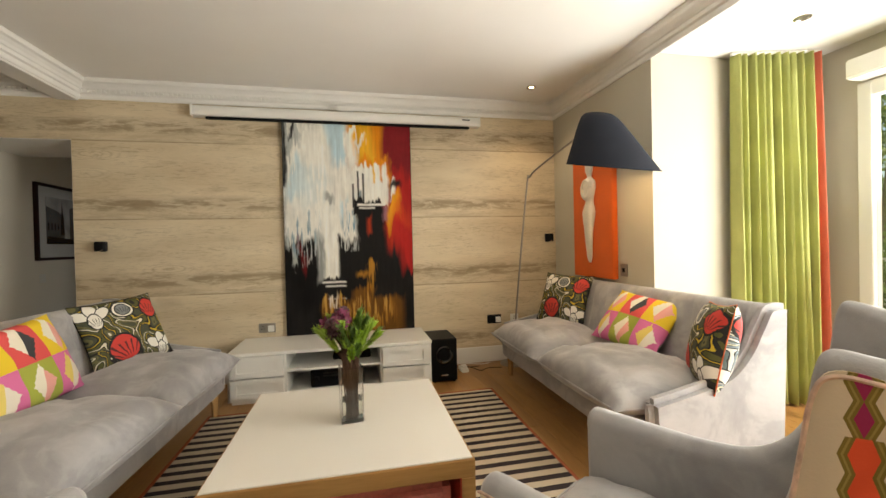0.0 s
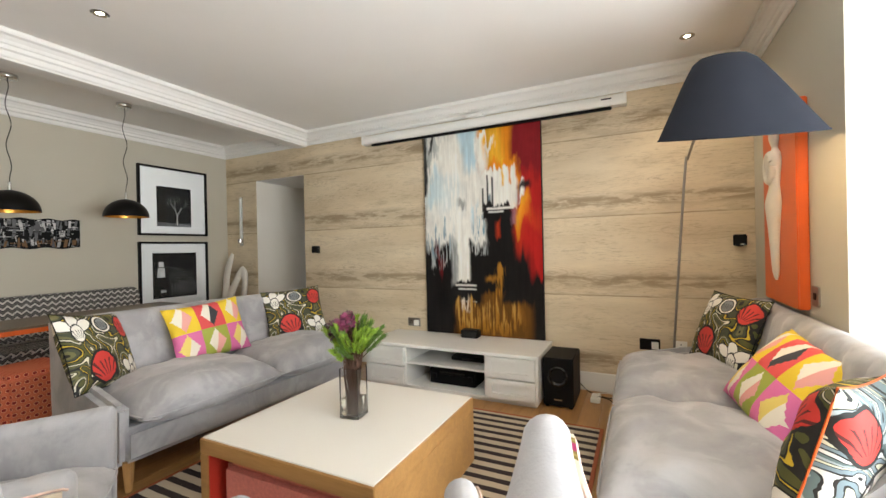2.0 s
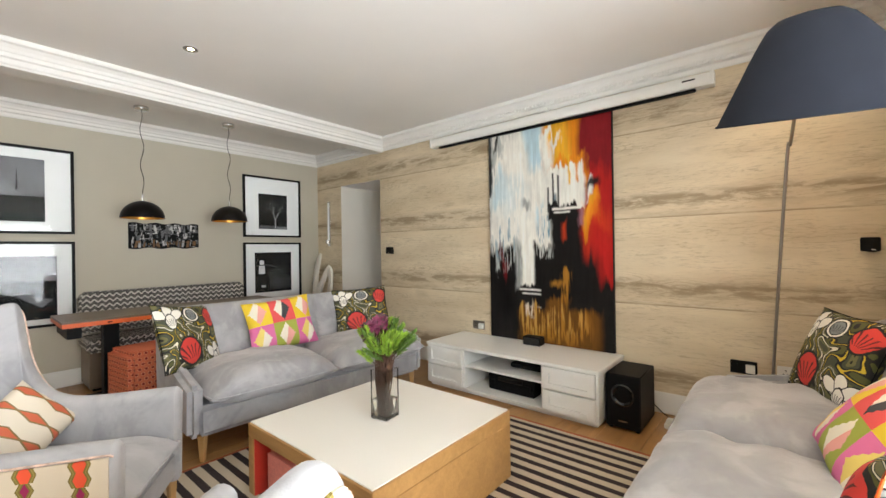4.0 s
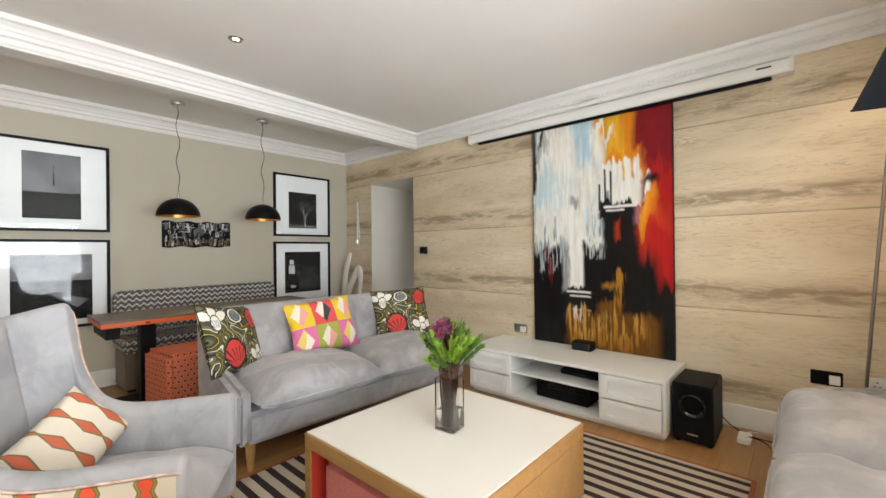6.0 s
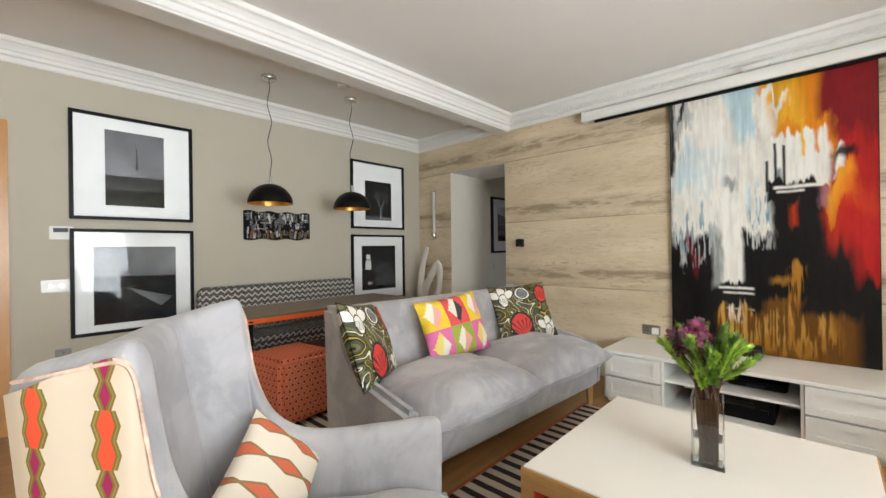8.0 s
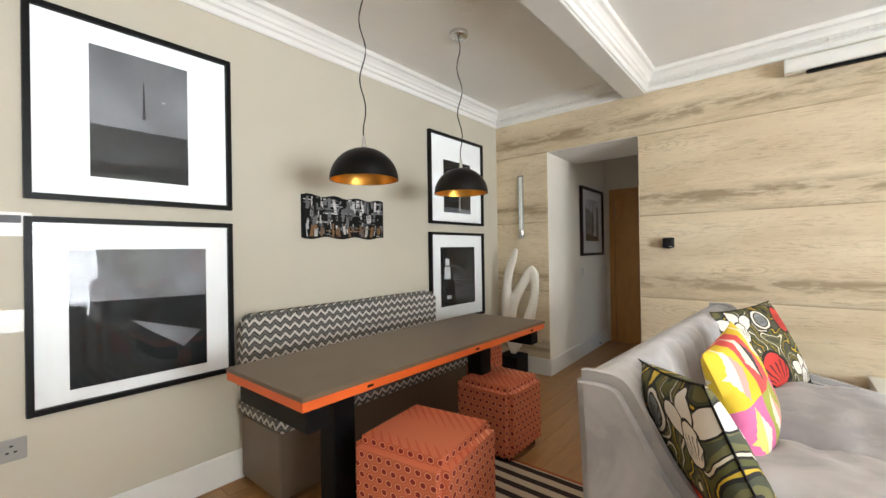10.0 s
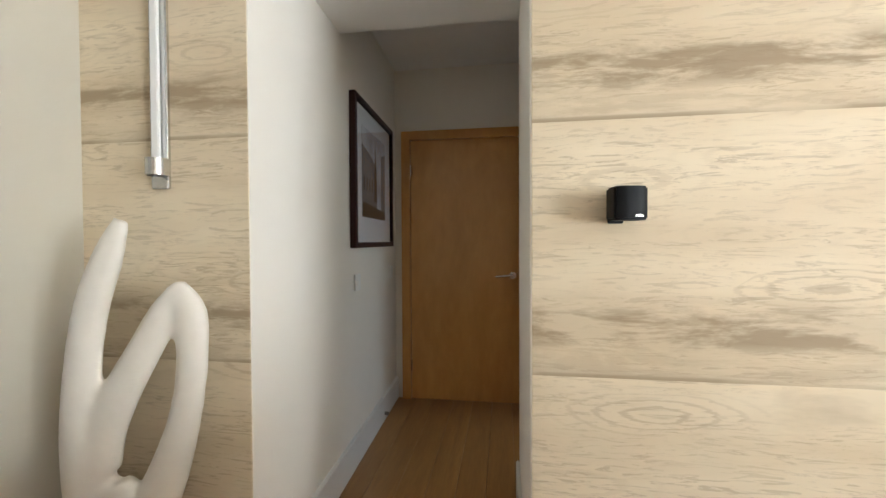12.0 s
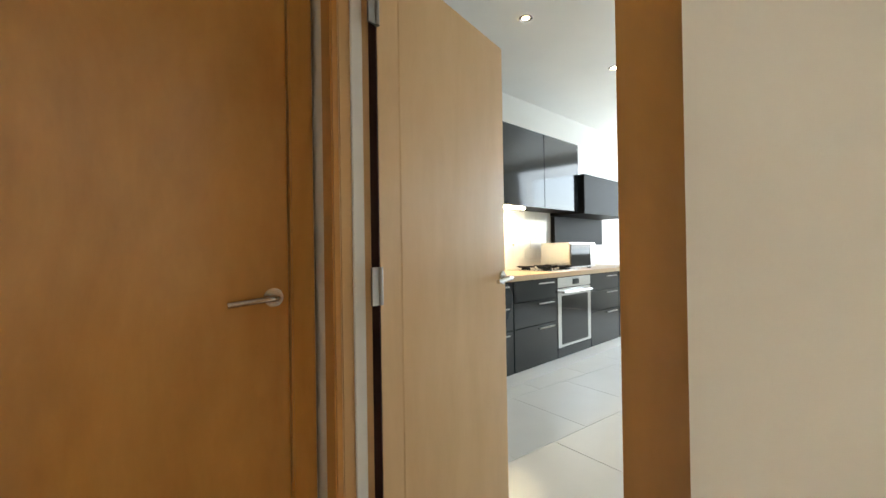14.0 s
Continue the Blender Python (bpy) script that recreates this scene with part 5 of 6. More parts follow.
def draw_tree(ob, w, h, dz):
    rnd = random.Random(3)
    bm = bmesh.new()

    def limb(p, ang, ln, th, depth):
        q = (p[0] + math.sin(ang) * ln, p[1] + math.cos(ang) * ln)
        n = (math.cos(ang) * th, -math.sin(ang) * th)
        flat(bm, [(p[0] - n[0], p[1] - n[1]), (p[0] + n[0], p[1] + n[1]), (q[0] + n[0] * 0.6, q[1] + n[1] * 0.6), (q[0] - n[0] * 0.6, q[1] - n[1] * 0.6)], 0.0142 + depth * 1e-5)
        if depth:
            for k in (-1, 1):
                limb(q, ang + k * rnd.uniform(0.25, 0.6), ln * rnd.uniform(0.62, 0.8), th * 0.6, depth - 1)
    limb((0.03, dz - h * 0.45), 0.0, h * 0.24, 0.006, 5)
    part("tree_image", bm, "picture_light", ob, "pale bare tree in the photograph")
    bm = bmesh.new()
    flat(bm, [(-w / 2, dz - h / 2), (w / 2, dz - h / 2), (w / 2, dz - h * 0.42), (-w / 2, dz - h * 0.40)], 0.0141)
    part("ground_image", bm, "picture_grey", ob)


def draw_bridge(ob, w, h, dz):
    bm = bmesh.new()
    for k in range(9):
        a = -0.05 + k * 0.034
        flat(bm, [(a, dz - 0.22 + 0.012 * (k % 3)), (a + 0.013, dz - 0.22), (a + 0.013, dz - 0.10 + k * 0.003), (a, dz - 0.10 + k * 0.003)])
    prev = None
    for k in range(15):
        f = k / 14
        p = (-0.12 + f * 0.36, dz + 0.10 - 0.24 * f * f)
        if prev:
            flat(bm, [(prev[0], prev[1] - 0.005), (p[0], p[1] - 0.005), (p[0], p[1] + 0.005), (prev[0], prev[1] + 0.005)], 0.0143)
        prev = p
    part("bridge_image", bm, "picture_grey", ob, "lit bridge in the photograph")
    bm = bmesh.new()
    flat(bm, [(-0.21, dz - 0.02), (-0.12, dz - 0.02), (-0.125, dz + 0.09), (-0.20, dz + 0.09)], 0.0144)
    flat(bm, [(-0.19, dz + 0.10), (-0.135, dz + 0.10), (-0.135, dz + 0.16), (-0.19, dz + 0.16)], 0.0144)
    flat(bm, [(-0.17, dz - 0.2), (-0.11, dz - 0.2), (-0.11, dz - 0.17), (-0.17, dz - 0.17)], 0.0144)
    for k in range(4):
        flat(bm, [(-0.08, dz - 0.05 + k * 0.02), (0.2, dz - 0.10 + k * 0.05), (0.2, dz - 0.098 + k * 0.05), (-0.08, dz - 0.048 + k * 0.02)], 0.0145)
    part("tower_image", bm, "picture_light", ob, "lit tower in the photograph")


def draw_spire(ob, w, h, dz):
    bm = bmesh.new()
    flat(bm, [(-w / 2, dz - h * 0.1), (w / 2, dz - h * 0.1), (w / 2, dz + h / 2), (-w / 2, dz + h / 2)])
    part("sky_image", bm, "picture_grey", ob, "grey sky in the photograph")
    bm = bmesh.new()
    flat(bm, [(0.0, dz), (0.014, dz), (0.009, dz + h * 0.3), (0.004, dz + h * 0.3)], 0.0146)
    part("mast_image", bm, "picture_black", ob)


def draw_water(ob, w, h, dz):
    bm = bmesh.new()
    flat(bm, [(-w / 2, dz + h * 0.12), (w / 2, dz + h * 0.10), (w / 2, dz + h / 2), (-w / 2, dz + h / 2)])
    flat(bm, [(-w * 0.1, dz - h * 0.05), (w * 0.45, dz - h * 0.2), (w * 0.3, dz - h * 0.32), (w * 0.05, dz - h * 0.16)], 0.0143)
    part("water_image", bm, "picture_grey", ob, "pale sky over dark water in the photograph")


def draw_street(ob, w, h, dz):
    bm = bmesh.new()
    flat(bm, [(-w / 2, dz - h / 2), (w / 2, dz - h / 2), (w / 2, dz + h / 2), (-w / 2, dz + h / 2)], 0.0139)
    part("sky_image", bm, "picture_light", ob, "hazy pale sky in the photograph")
    bm = bmesh.new()
    flat(bm, [(-w / 2, dz - h * 0.32), (w * 0.1, dz - h * 0.42), (w * 0.1, dz + h * 0.12), (-w * 0.15, dz + h * 0.22), (-w / 2, dz + h * 0.30)], 0.0142)
    flat(bm, [(w * 0.30, dz - h * 0.45), (w / 2, dz - h * 0.5), (w / 2, dz + h * 0.36), (w * 0.30, dz + h * 0.30)], 0.0142)
    part("building_image", bm, "picture_grey", ob, "grey buildings in the photograph")
    bm = bmesh.new()
    flat(bm, [(-w * 0.04, dz - h * 0.3), (w * 0.12, dz - h * 0.3), (w * 0.06, dz + h * 0.2), (w * 0.035, dz + h * 0.48), (w * 0.01, dz + h * 0.2)], 0.0145)
    for k in range(5):
        flat(bm, [(-w * 0.45 + k * 0.05, dz - h * 0.2), (-w * 0.45 + k * 0.05 + 0.02, dz - h * 0.2), (-w * 0.45 + k * 0.05 + 0.02, dz - h * 0.05), (-w * 0.45 + k * 0.05, dz - h * 0.05)], 0.0146)
    flat(bm, [(-w / 2, dz - h * 0.5), (w / 2, dz - h * 0.5), (w / 2, dz - h * 0.40), (-w / 2, dz - h * 0.33)], 0.0147)
    part("spire_image", bm, "picture_black", ob, "dark spire in the photograph")


wx = DX + 0.001
picture(pose(wx, 3.648, 1.870), 0.80, 0.805, 0.40, 0.47, -0.06 + 0.0, "black framed night photograph of a bare tree above the dining bench", draw_tree)
picture(pose(wx, 3.645, 0.997), 0.80, 0.795, 0.51, 0.53, 0.0, "black framed night photograph of a lit bridge", draw_bridge)
picture(pose(wx, 1.235, 1.872), 0.79, 0.805, 0.38, 0.58, 0.0, "black framed photograph with a tall dark mast", draw_spire)
picture(pose(wx, 1.235, 0.998), 0.79, 0.80, 0.53, 0.59, -0.03, "black framed photograph of dark water under a pale sky", draw_water)
slope = math.degrees(math.atan2(OPL - HLX + 0.023, HEND - WY))
picture(pose(-2.7595, 5.605, 1.545, 0, 0, slope), 0.79, 0.80, 0.47, 0.50, 0.02, "dark brown framed photograph of a spire and street in the hall", draw_street, "frame_brown", 0.03)

# small torn-edge panorama panel
t = thing("canvas_panel", pose(DX + 0.001, 2.39, 1.465), "small unframed dark abstract panel with wavy edges", "wall art")
bm = bmesh.new()
up = [(-0.335 + 0.67 * k / 20, 0.137 + 0.008 * math.sin(k * 1.1)) for k in range(21)]
dn = [(0.335 - 0.67 * k / 20, -0.137 + 0.008 * math.sin(k * 0.9 + 1)) for k in range(21)]
prism(bm, up + dn, 0.0, 0.02, "x")
part("panel", bm, "picture_black", t, "", 0.002)
rnd = random.Random(8)
for nm, mt, n, zz in (("pale_strokes", "picture_light", 60, 0.0206), ("grey_strokes", "picture_grey", 80, 0.0209), ("dark_strokes", "picture_black", 50, 0.0212), ("ochre_strokes", "ochre", 20, 0.0215)):
    bm = bmesh.new()
    for k in range(n):
        a, b = rnd.uniform(-0.31, 0.31), rnd.uniform(-0.12, 0.115) if nm != "ochre_strokes" else rnd.uniform(-0.12, -0.06)
        w, h = (rnd.uniform(0.004, 0.03), rnd.uniform(0.02, 0.10)) if rnd.random() < 0.7 else (rnd.uniform(0.04, 0.12), 0.006)
        k2 = rnd.uniform(-0.2, 0.2) * h
        flat(bm, [(max(a - w / 2, -0.33), max(b - h / 2, -0.128)), (min(a + w / 2, 0.33), max(b - h / 2, -0.128)), (min(a + w / 2 + k2, 0.33), min(b + h / 2, 0.128)), (max(a - w / 2 + k2, -0.33), min(b + h / 2, 0.128))], zz + k * 2e-6)
    tagged(part("paint_layer", bm, mt, t), "", "", "", "stuff")

# ---- pendant lamps ----
def pendant(x, y, label):
    t = thing("pendant_lamp", pose(x, y, 0), label, "pendant lamp", "black dome pendants over the dining table")
    bm = bmesh.new()
    lathe(bm, [(0.001, 2.632), (0.055, 2.633), (0.06, 2.639), (0.06, CEIL - 0.001)], 28)
    part("ceiling_rose", bm, "chrome", t, "chrome ceiling rose", 0, True)
    bm = bmesh.new()
    tube(bm, [(0.012 * math.sin(k * 0.75) * min(1, k / 3, (24 - k) / 3), 0.012 * math.cos(k * 0.6) * min(1, k / 3, (24 - k) / 3), 2.633 - (2.633 - 1.83) * k / 24) for k in range(25)], 0.0032, 6)
    part("flex", bm, "black", t, "black wavy flex")
    bm = bmesh.new()
    r, z0 = 0.176, 1.607
    lathe(bm, [(r * math.cos(a), z0 + 0.165 * math.sin(a)) for a in [k * math.pi / 2 / 14 for k in range(14)]] + [(0.012, z0 + 0.166)], 44)
    d = part("dome", bm, "dome", t, "matt black half dome", 0, True)
    bm = bmesh.new()
    lathe(bm, [((r - 0.004) * math.cos(a), z0 + 0.001 + 0.161 * math.sin(a)) for a in [k * math.pi / 2 / 14 for k in range(14)]] + [(0.012, z0 + 0.162)], 44)
    part("lining", bm, "gold", d, "gold leaf lining", 0, True)
    bm = bmesh.new()
    cyl(bm, (0, 0, 1.77), (0, 0, 1.835), 0.012, 0.008, 12)
    cyl(bm, (0, 0, 1.69), (0, 0, 1.765), 0.02, 0.02, 12)
    part("lamp_holder", bm, "chrome", t)


pendant(-2.645, 2.03, "black dome pendant lamp with a gold inside")
pendant(-2.60, 2.80, "black dome pendant lamp with a gold inside")
t = thing("smoke_alarm", pose(-2.379, 2.572, CEIL), "round white smoke alarm on the ceiling", "smoke alarm")
bm = bmesh.new()
lathe(bm, [(0.05, 0), (0.05, -0.015), (0.042, -0.03), (0.001, -0.033)], 24)
part("case", bm, "white", t, "", 0, 40)

# ---- dining table, bench and stools ----
t = thing("dining_table", pose(-2.51, 2.2975, 0), "long dark-topped dining table with an orange edge", "dining table")
boxpart("tabletop", (-0.297, -0.8975, 0.735, 0.297, 0.8975, 0.752), "dine_top", t, "smooth taupe top", 0.001)
boxpart("edge_board", (-0.295, -0.8955, 0.70, 0.295, 0.8955, 0.735), "orange", t, "bright orange edge", 0.002)
for y in (-0.55, 0.55):
    boxpart("column", (-0.055, y - 0.055, 0.03, 0.055, y + 0.055, 0.70), "black", t, "black square column", 0.004)
    boxpart("foot_plate", (-0.22, y - 0.2, 0.012, 0.22, y + 0.2, 0.03), "black", t, "black foot plate", 0.004)
for y in (-0.82, 0.80):
    boxpart("under_frame", (-0.24, y - 0.045, 0.61, 0.27, y + 0.045, 0.70), "black", t, "black rail below the top", 0.004)
for y in (-0.62, 0.1, 0.70):
    boxpart("plug", (0.2945, y, 0.712, 0.2965, y + 0.03, 0.722), "black", t)

t = thing("dining_bench", pose(DX + 0.022, 2.42, 0), "upholstered zigzag dining bench against the wall", "bench")
bm = bmesh.new()
ol = [(-0.78, 0.50), (-0.78, 0.86), (-0.755, 0.893), (-0.72, 0.903), (0.72, 0.903), (0.755, 0.893), (0.78, 0.86), (0.78, 0.50)]
prism(bm, ol, 0.0, 0.11, "x")
part("backrest", bm, "zigzag", t, "black and white zigzag back", 0.02, False, 3)
boxpart("seat", (0.0, -0.78, 0.36, 0.46, 0.78, 0.475), "zigzag", t, "black and white zigzag seat", 0.03, 3)
boxpart("front_panel", (0.02, -0.76, 0.03, 0.42, 0.76, 0.358), "dine_top", t, "dark bench box", 0.004)
for y in (-0.7, 0.7):
    boxpart("foot", (0.05, y - 0.03, 0.0, 0.38, y + 0.03, 0.03), "black", t)
stool(pose(-2.15, 1.94, 0.012, 0, 0, 8), 0.45, 0.475, "dots", "coral cube stool with small red dots by the dining table", "coral dotted stools")
stool(pose(-3.03, 3.44, 0.0), 0.43, 0.455, "dots", "coral cube stool with small red dots beside the bench end", "coral dotted stools")
stool(pose(-2.37, 2.86, 0.0), 0.40, 0.44, "dots", "coral cube stool with small red dots under the dining table", "coral dotted stools")

# ---- pale twisted sculpture on a black plinth ----
t = thing("plinth", pose(-3.035, 4.17, 0), "black square plinth in the corner", "plinth")
boxpart("block", (-0.11, -0.11, 0, 0.11, 0.11, 0.205), "black", t, "", 0.004)
bm = bmesh.new()
def curl(bm, pts, widths, depth=0.7, seg=14):
    """A smooth flattened limb along a line that stays in the upright plane."""
    pts = [Vector(p) for p in pts]
    prev = None
    for i, p in enumerate(pts):
        d = (pts[min(i + 1, len(pts) - 1)] - pts[max(i - 1, 0)]).normalized()
        side = d.cross(Vector((0, 1, 0)))
        ring = [bm.verts.new(p + side * widths[i] * math.cos(2 * math.pi * k / seg) + Vector((0, depth * widths[i] * math.sin(2 * math.pi * k / seg), 0))) for k in range(seg)]
        if prev:
            for k in range(seg):
                bm.faces.new((prev[k], prev[(k + 1) % seg], ring[(k + 1) % seg], ring[k]))
        else:
            bm.faces.new(ring[::-1])
        prev = ring
    bm.faces.new(prev)


def limb(points):
    """One limb of the carving through (x, z, half width)."""
    line = between([(x, z, r) for x, z, r in points], 6)
    curl(bm, [(x, 0, z) for x, z, r in line], [r for x, z, r in line], 0.62)


limb([(0.052, 1.04, 0.022), (0.015, 0.94, 0.040), (-0.03, 0.80, 0.045), (-0.055, 0.63, 0.048), (-0.055, 0.45, 0.060), (-0.035, 0.28, 0.068), (-0.012, 0.13, 0.052), (0.0, 0.01, 0.026)])
limb([(0.190, 0.875, 0.018), (0.222, 0.79, 0.046), (0.228, 0.66, 0.042), (0.205, 0.50, 0.044), (0.155, 0.34, 0.056), (0.09, 0.20, 0.062), (0.035, 0.09, 0.046), (0.004, 0.01, 0.026)])
limb([(0.195, 0.86, 0.022), (0.160, 0.79, 0.042), (0.105, 0.69, 0.046), (0.05, 0.59, 0.050), (0.0, 0.48, 0.056), (-0.02, 0.38, 0.060)])
limb([(0.02, 0.33, 0.05), (0.06, 0.24, 0.06), (0.03, 0.12, 0.04)])
sc = part("sculpture", bm, "marble", None, "", 0, True, m=pose(-3.03, 4.17, 0.20, 0, 0, 12))
rm = sc.modifiers.new("fuse", "REMESH")
rm.mode, rm.voxel_size, rm.use_smooth_shade = "VOXEL", 0.011, True
sm = sc.modifiers.new("soften", "SMOOTH")
sm.iterations, sm.factor = 6, 0.5
tagged(sc, "tall white open curled stone sculpture on the black plinth", "sculpture")

# slim silver bottle-opener like wall piece
t = thing("wall_candle_holder", pose(-3.01, WY, 1.34), "slim polished metal and glass holder on the papered wall", "candle holder")
boxpart("back_plate", (-0.03, -0.014, 0.0, 0.03, 0.0, 0.64), "chrome", t, "polished metal strip", 0.003)
boxpart("glass_strip", (-0.012, -0.03, 0.06, 0.012, -0.016, 0.62), "white", t, "pale inset", 0.002)
bm = bmesh.new()
lathe(bm, [(0.03, 0), (0.03, -0.05), (0.026, -0.05), (0.026, -0.006), (0.001, -0.006)], 20)
part("cup", bm, "chrome", t, "polished cup", 0, 40, m=pose(0.022, -0.045, 0.085))
bm = bmesh.new()
cyl(bm, (0.0, -0.012, 0.06), (0.02, -0.045, 0.06), 0.008, None, 10)
part("arm", bm, "chrome", t)

# ---- switches, sockets, thermostat ----
def plate(m, w, h, label, category, mat="steel", bits=()):
    """A wall plate facing local -y."""
    t = thing("wall_plate" if category != "thermostat" else "thermostat", m, label, category, "electrical plates")
    boxpart("face_plate", (-w / 2, -0.008, -h / 2, w / 2, 0, h / 2), mat, t, "", 0.003)
    for n, d, mm in bits:
        boxpart(n, d, mm, t)


pins = lambda x: tuple(("pin_hole", (x + a - 0.005, -0.0095, b - 0.003, x + a + 0.005, -0.0078, b + 0.003), "black") for a, b in ((0, 0.016), (-0.011, -0.008), (0.011, -0.008)))
plug = (("plug_top", (0.012, -0.034, -0.03, 0.062, -0.008, 0.022), "white"),)
plate(pose(-0.40, WY, 0.485), 0.146, 0.086, "steel double socket with a white plug above the unit", "socket", "steel", pins(-0.035) + plug)
plate(pose(1.80, WY, 0.435), 0.15, 0.09, "dark double socket with a white plug behind the sofa", "socket", "black", pins(-0.035) + plug)
plate(pose(2.02, WY, 0.435), 0.086, 0.086, "white single socket plate low on the papered wall", "socket", "white", pins(0))
plate(pose(RX, 3.215, 0.98, 0, 0, -90), 0.086, 0.10, "bronze light switch beside the red panel", "light switch", "steel", (("rocker", (-0.012, -0.012, -0.016, 0.012, -0.008, 0.016), "black"),))
rot = 90
plate(pose(DX, 0.765, 0.985, 0, 0, rot), 0.15, 0.088, "brushed steel twin dimmer switch on the wall", "light switch", "steel", (("dial", (-0.04, -0.022, -0.012, -0.016, -0.008, 0.012), "chrome"), ("dial", (0.016, -0.022, -0.012, 0.04, -0.008, 0.012), "chrome")))
plate(pose(DX, 0.80, 1.365, 0, 0, rot), 0.13, 0.095, "white thermostat with a small display", "thermostat", "white", (("display", (-0.045, -0.0095, 0.005, 0.035, -0.0078, 0.035), "picture_grey"),))
plate(pose(DX, 0.80, 0.485, 0, 0, rot), 0.088, 0.088, "brushed steel single socket low on the wall", "socket", "satin", pins(0))
plate(pose(-2.7515, 5.31, 0.96, 0, 0, 90 + slope), 0.088, 0.088, "white double light switch in the hall", "light switch", "white", (("rocker", (-0.025, -0.011, 0.004, 0.025, -0.008, 0.03), "white"), ("rocker", (-0.025, -0.011, -0.03, 0.025, -0.008, -0.004), "white")))
plate(pose(-2.7745, 6.05, 0.96, 0, 0, 90 + slope), 0.06, 0.088, "small white plate near the hall door", "light switch", "white")

# loose cables and adaptor by the subwoofer
t = thing("power_strip", pose(1.40, 4.12, 0), "white plug adaptor with leads on the floor", "power strip")
boxpart("block", (-0.035, -0.07, 0, 0.035, 0.07, 0.035), "white", t, "", 0.005)
boxpart("plug_top", (-0.025, -0.05, 0.035, 0.025, 0.0, 0.06), "white", t, "", 0.005)
for nm, pts, mt in (("white_cable", [(1.40, 4.19, 0.02), (1.42, 4.28, 0.008), (1.52, 4.30, 0.006), (1.62, 4.26, 0.006), (1.72, 4.28, 0.006)], "white"), ("black_cable", [(1.42, 4.08, 0.05), (1.50, 4.14, 0.012), (1.56, 4.06, 0.006), (1.65, 4.12, 0.006), (1.78, 4.10, 0.006)], "black"), ("black_cable", [(1.26, 4.22, 0.1), (1.33, 4.28, 0.012), (1.45, 4.2, 0.006), (1.58, 4.2, 0.006)], "black")):
    bm = bmesh.new()
    tube(bm, arc(pts, 6), 0.0035, 6)
    tagged(part("cable", bm, mt, None), "thin " + nm.split("_")[0] + " lead trailing over the oak floor", "cable")

# ---- recessed ceiling lights ----
def downlight(x, y, z, label, lit="bulb", energy=5, color=(1.0, 0.80, 0.55)):
    t = thing("downlight", pose(x, y, z), label, "ceiling light", "recessed downlights")
    bm = bmesh.new()
    lathe(bm, [(0.046, 0.0), (0.046, -0.004), (0.036, -0.006), (0.032, -0.001)], 28)
    part("bezel", bm, "chrome", t, "chrome ring", 0, 40)
    bm = bmesh.new()
    lathe(bm, [(0.032, -0.001), (0.026, -0.0016), (0.0205, -0.0012)], 24)
    part("reflector", bm, "steel", t, "dark reflector ring", 0, 40)
    bm = bmesh.new()
    lathe(bm, [(0.02, -0.0015), (0.001, -0.0015)], 20)
    part("lens", bm, lit, t, "lit lens" if lit != "steel" else "unlit lens")
    if energy:
        lamp("downlight_beam", "SPOT", look((x, y, z - 0.012), (x, y, 0)), energy, color, 0.03, None, 110)


downlight(2.057, 3.898, CEIL, "small lit chrome downlight in the ceiling", "bulb", 14)
downlight(-1.078, 1.934, CEIL, "small lit chrome downlight in the ceiling", "bulb", 14)
downlight(3.13, 2.33, 2.56, "unlit chrome downlight in the bay ceiling", "steel", 0)

# ---- window bay, curtain and garden ----
t = thing("window_1", pose(WINX, 0, 0), "tall pale grey framed glazed doors to the garden", "window", "", "structure")
fx0, fx1 = -0.02, 0.07
for y in (-0.85, 0.22, 1.30, 2.42):
    boxpart("frame_post", (fx0, y, 0.0, fx1, y + 0.08, 2.26), "white", t, "pale painted frame post", 0.004)
for z in (0.0, 2.16):
    for y in (-0.77, 0.30, 1.38):
        boxpart("frame_rail", (fx0 + 0.002, y, z, fx1 - 0.002, y + (0.99 if y < 0 else 1.0 if y < 1 else 1.04), z + 0.10), "white", t, "pale painted rail", 0.004)
for y in (-0.77, 0.30, 1.38):
    p = boxpart("pane", (0.02, y, 0.10, 0.028, y + (0.99 if y < 0 else 1.0 if y < 1 else 1.04), 2.16), "glass", t, "clear glass pane")
    p.visible_shadow = False
boxpart("head_box", (-0.16, -0.95, 2.27, -0.004, 2.48, 2.40), "white", t, "white blind casing", 0.01)


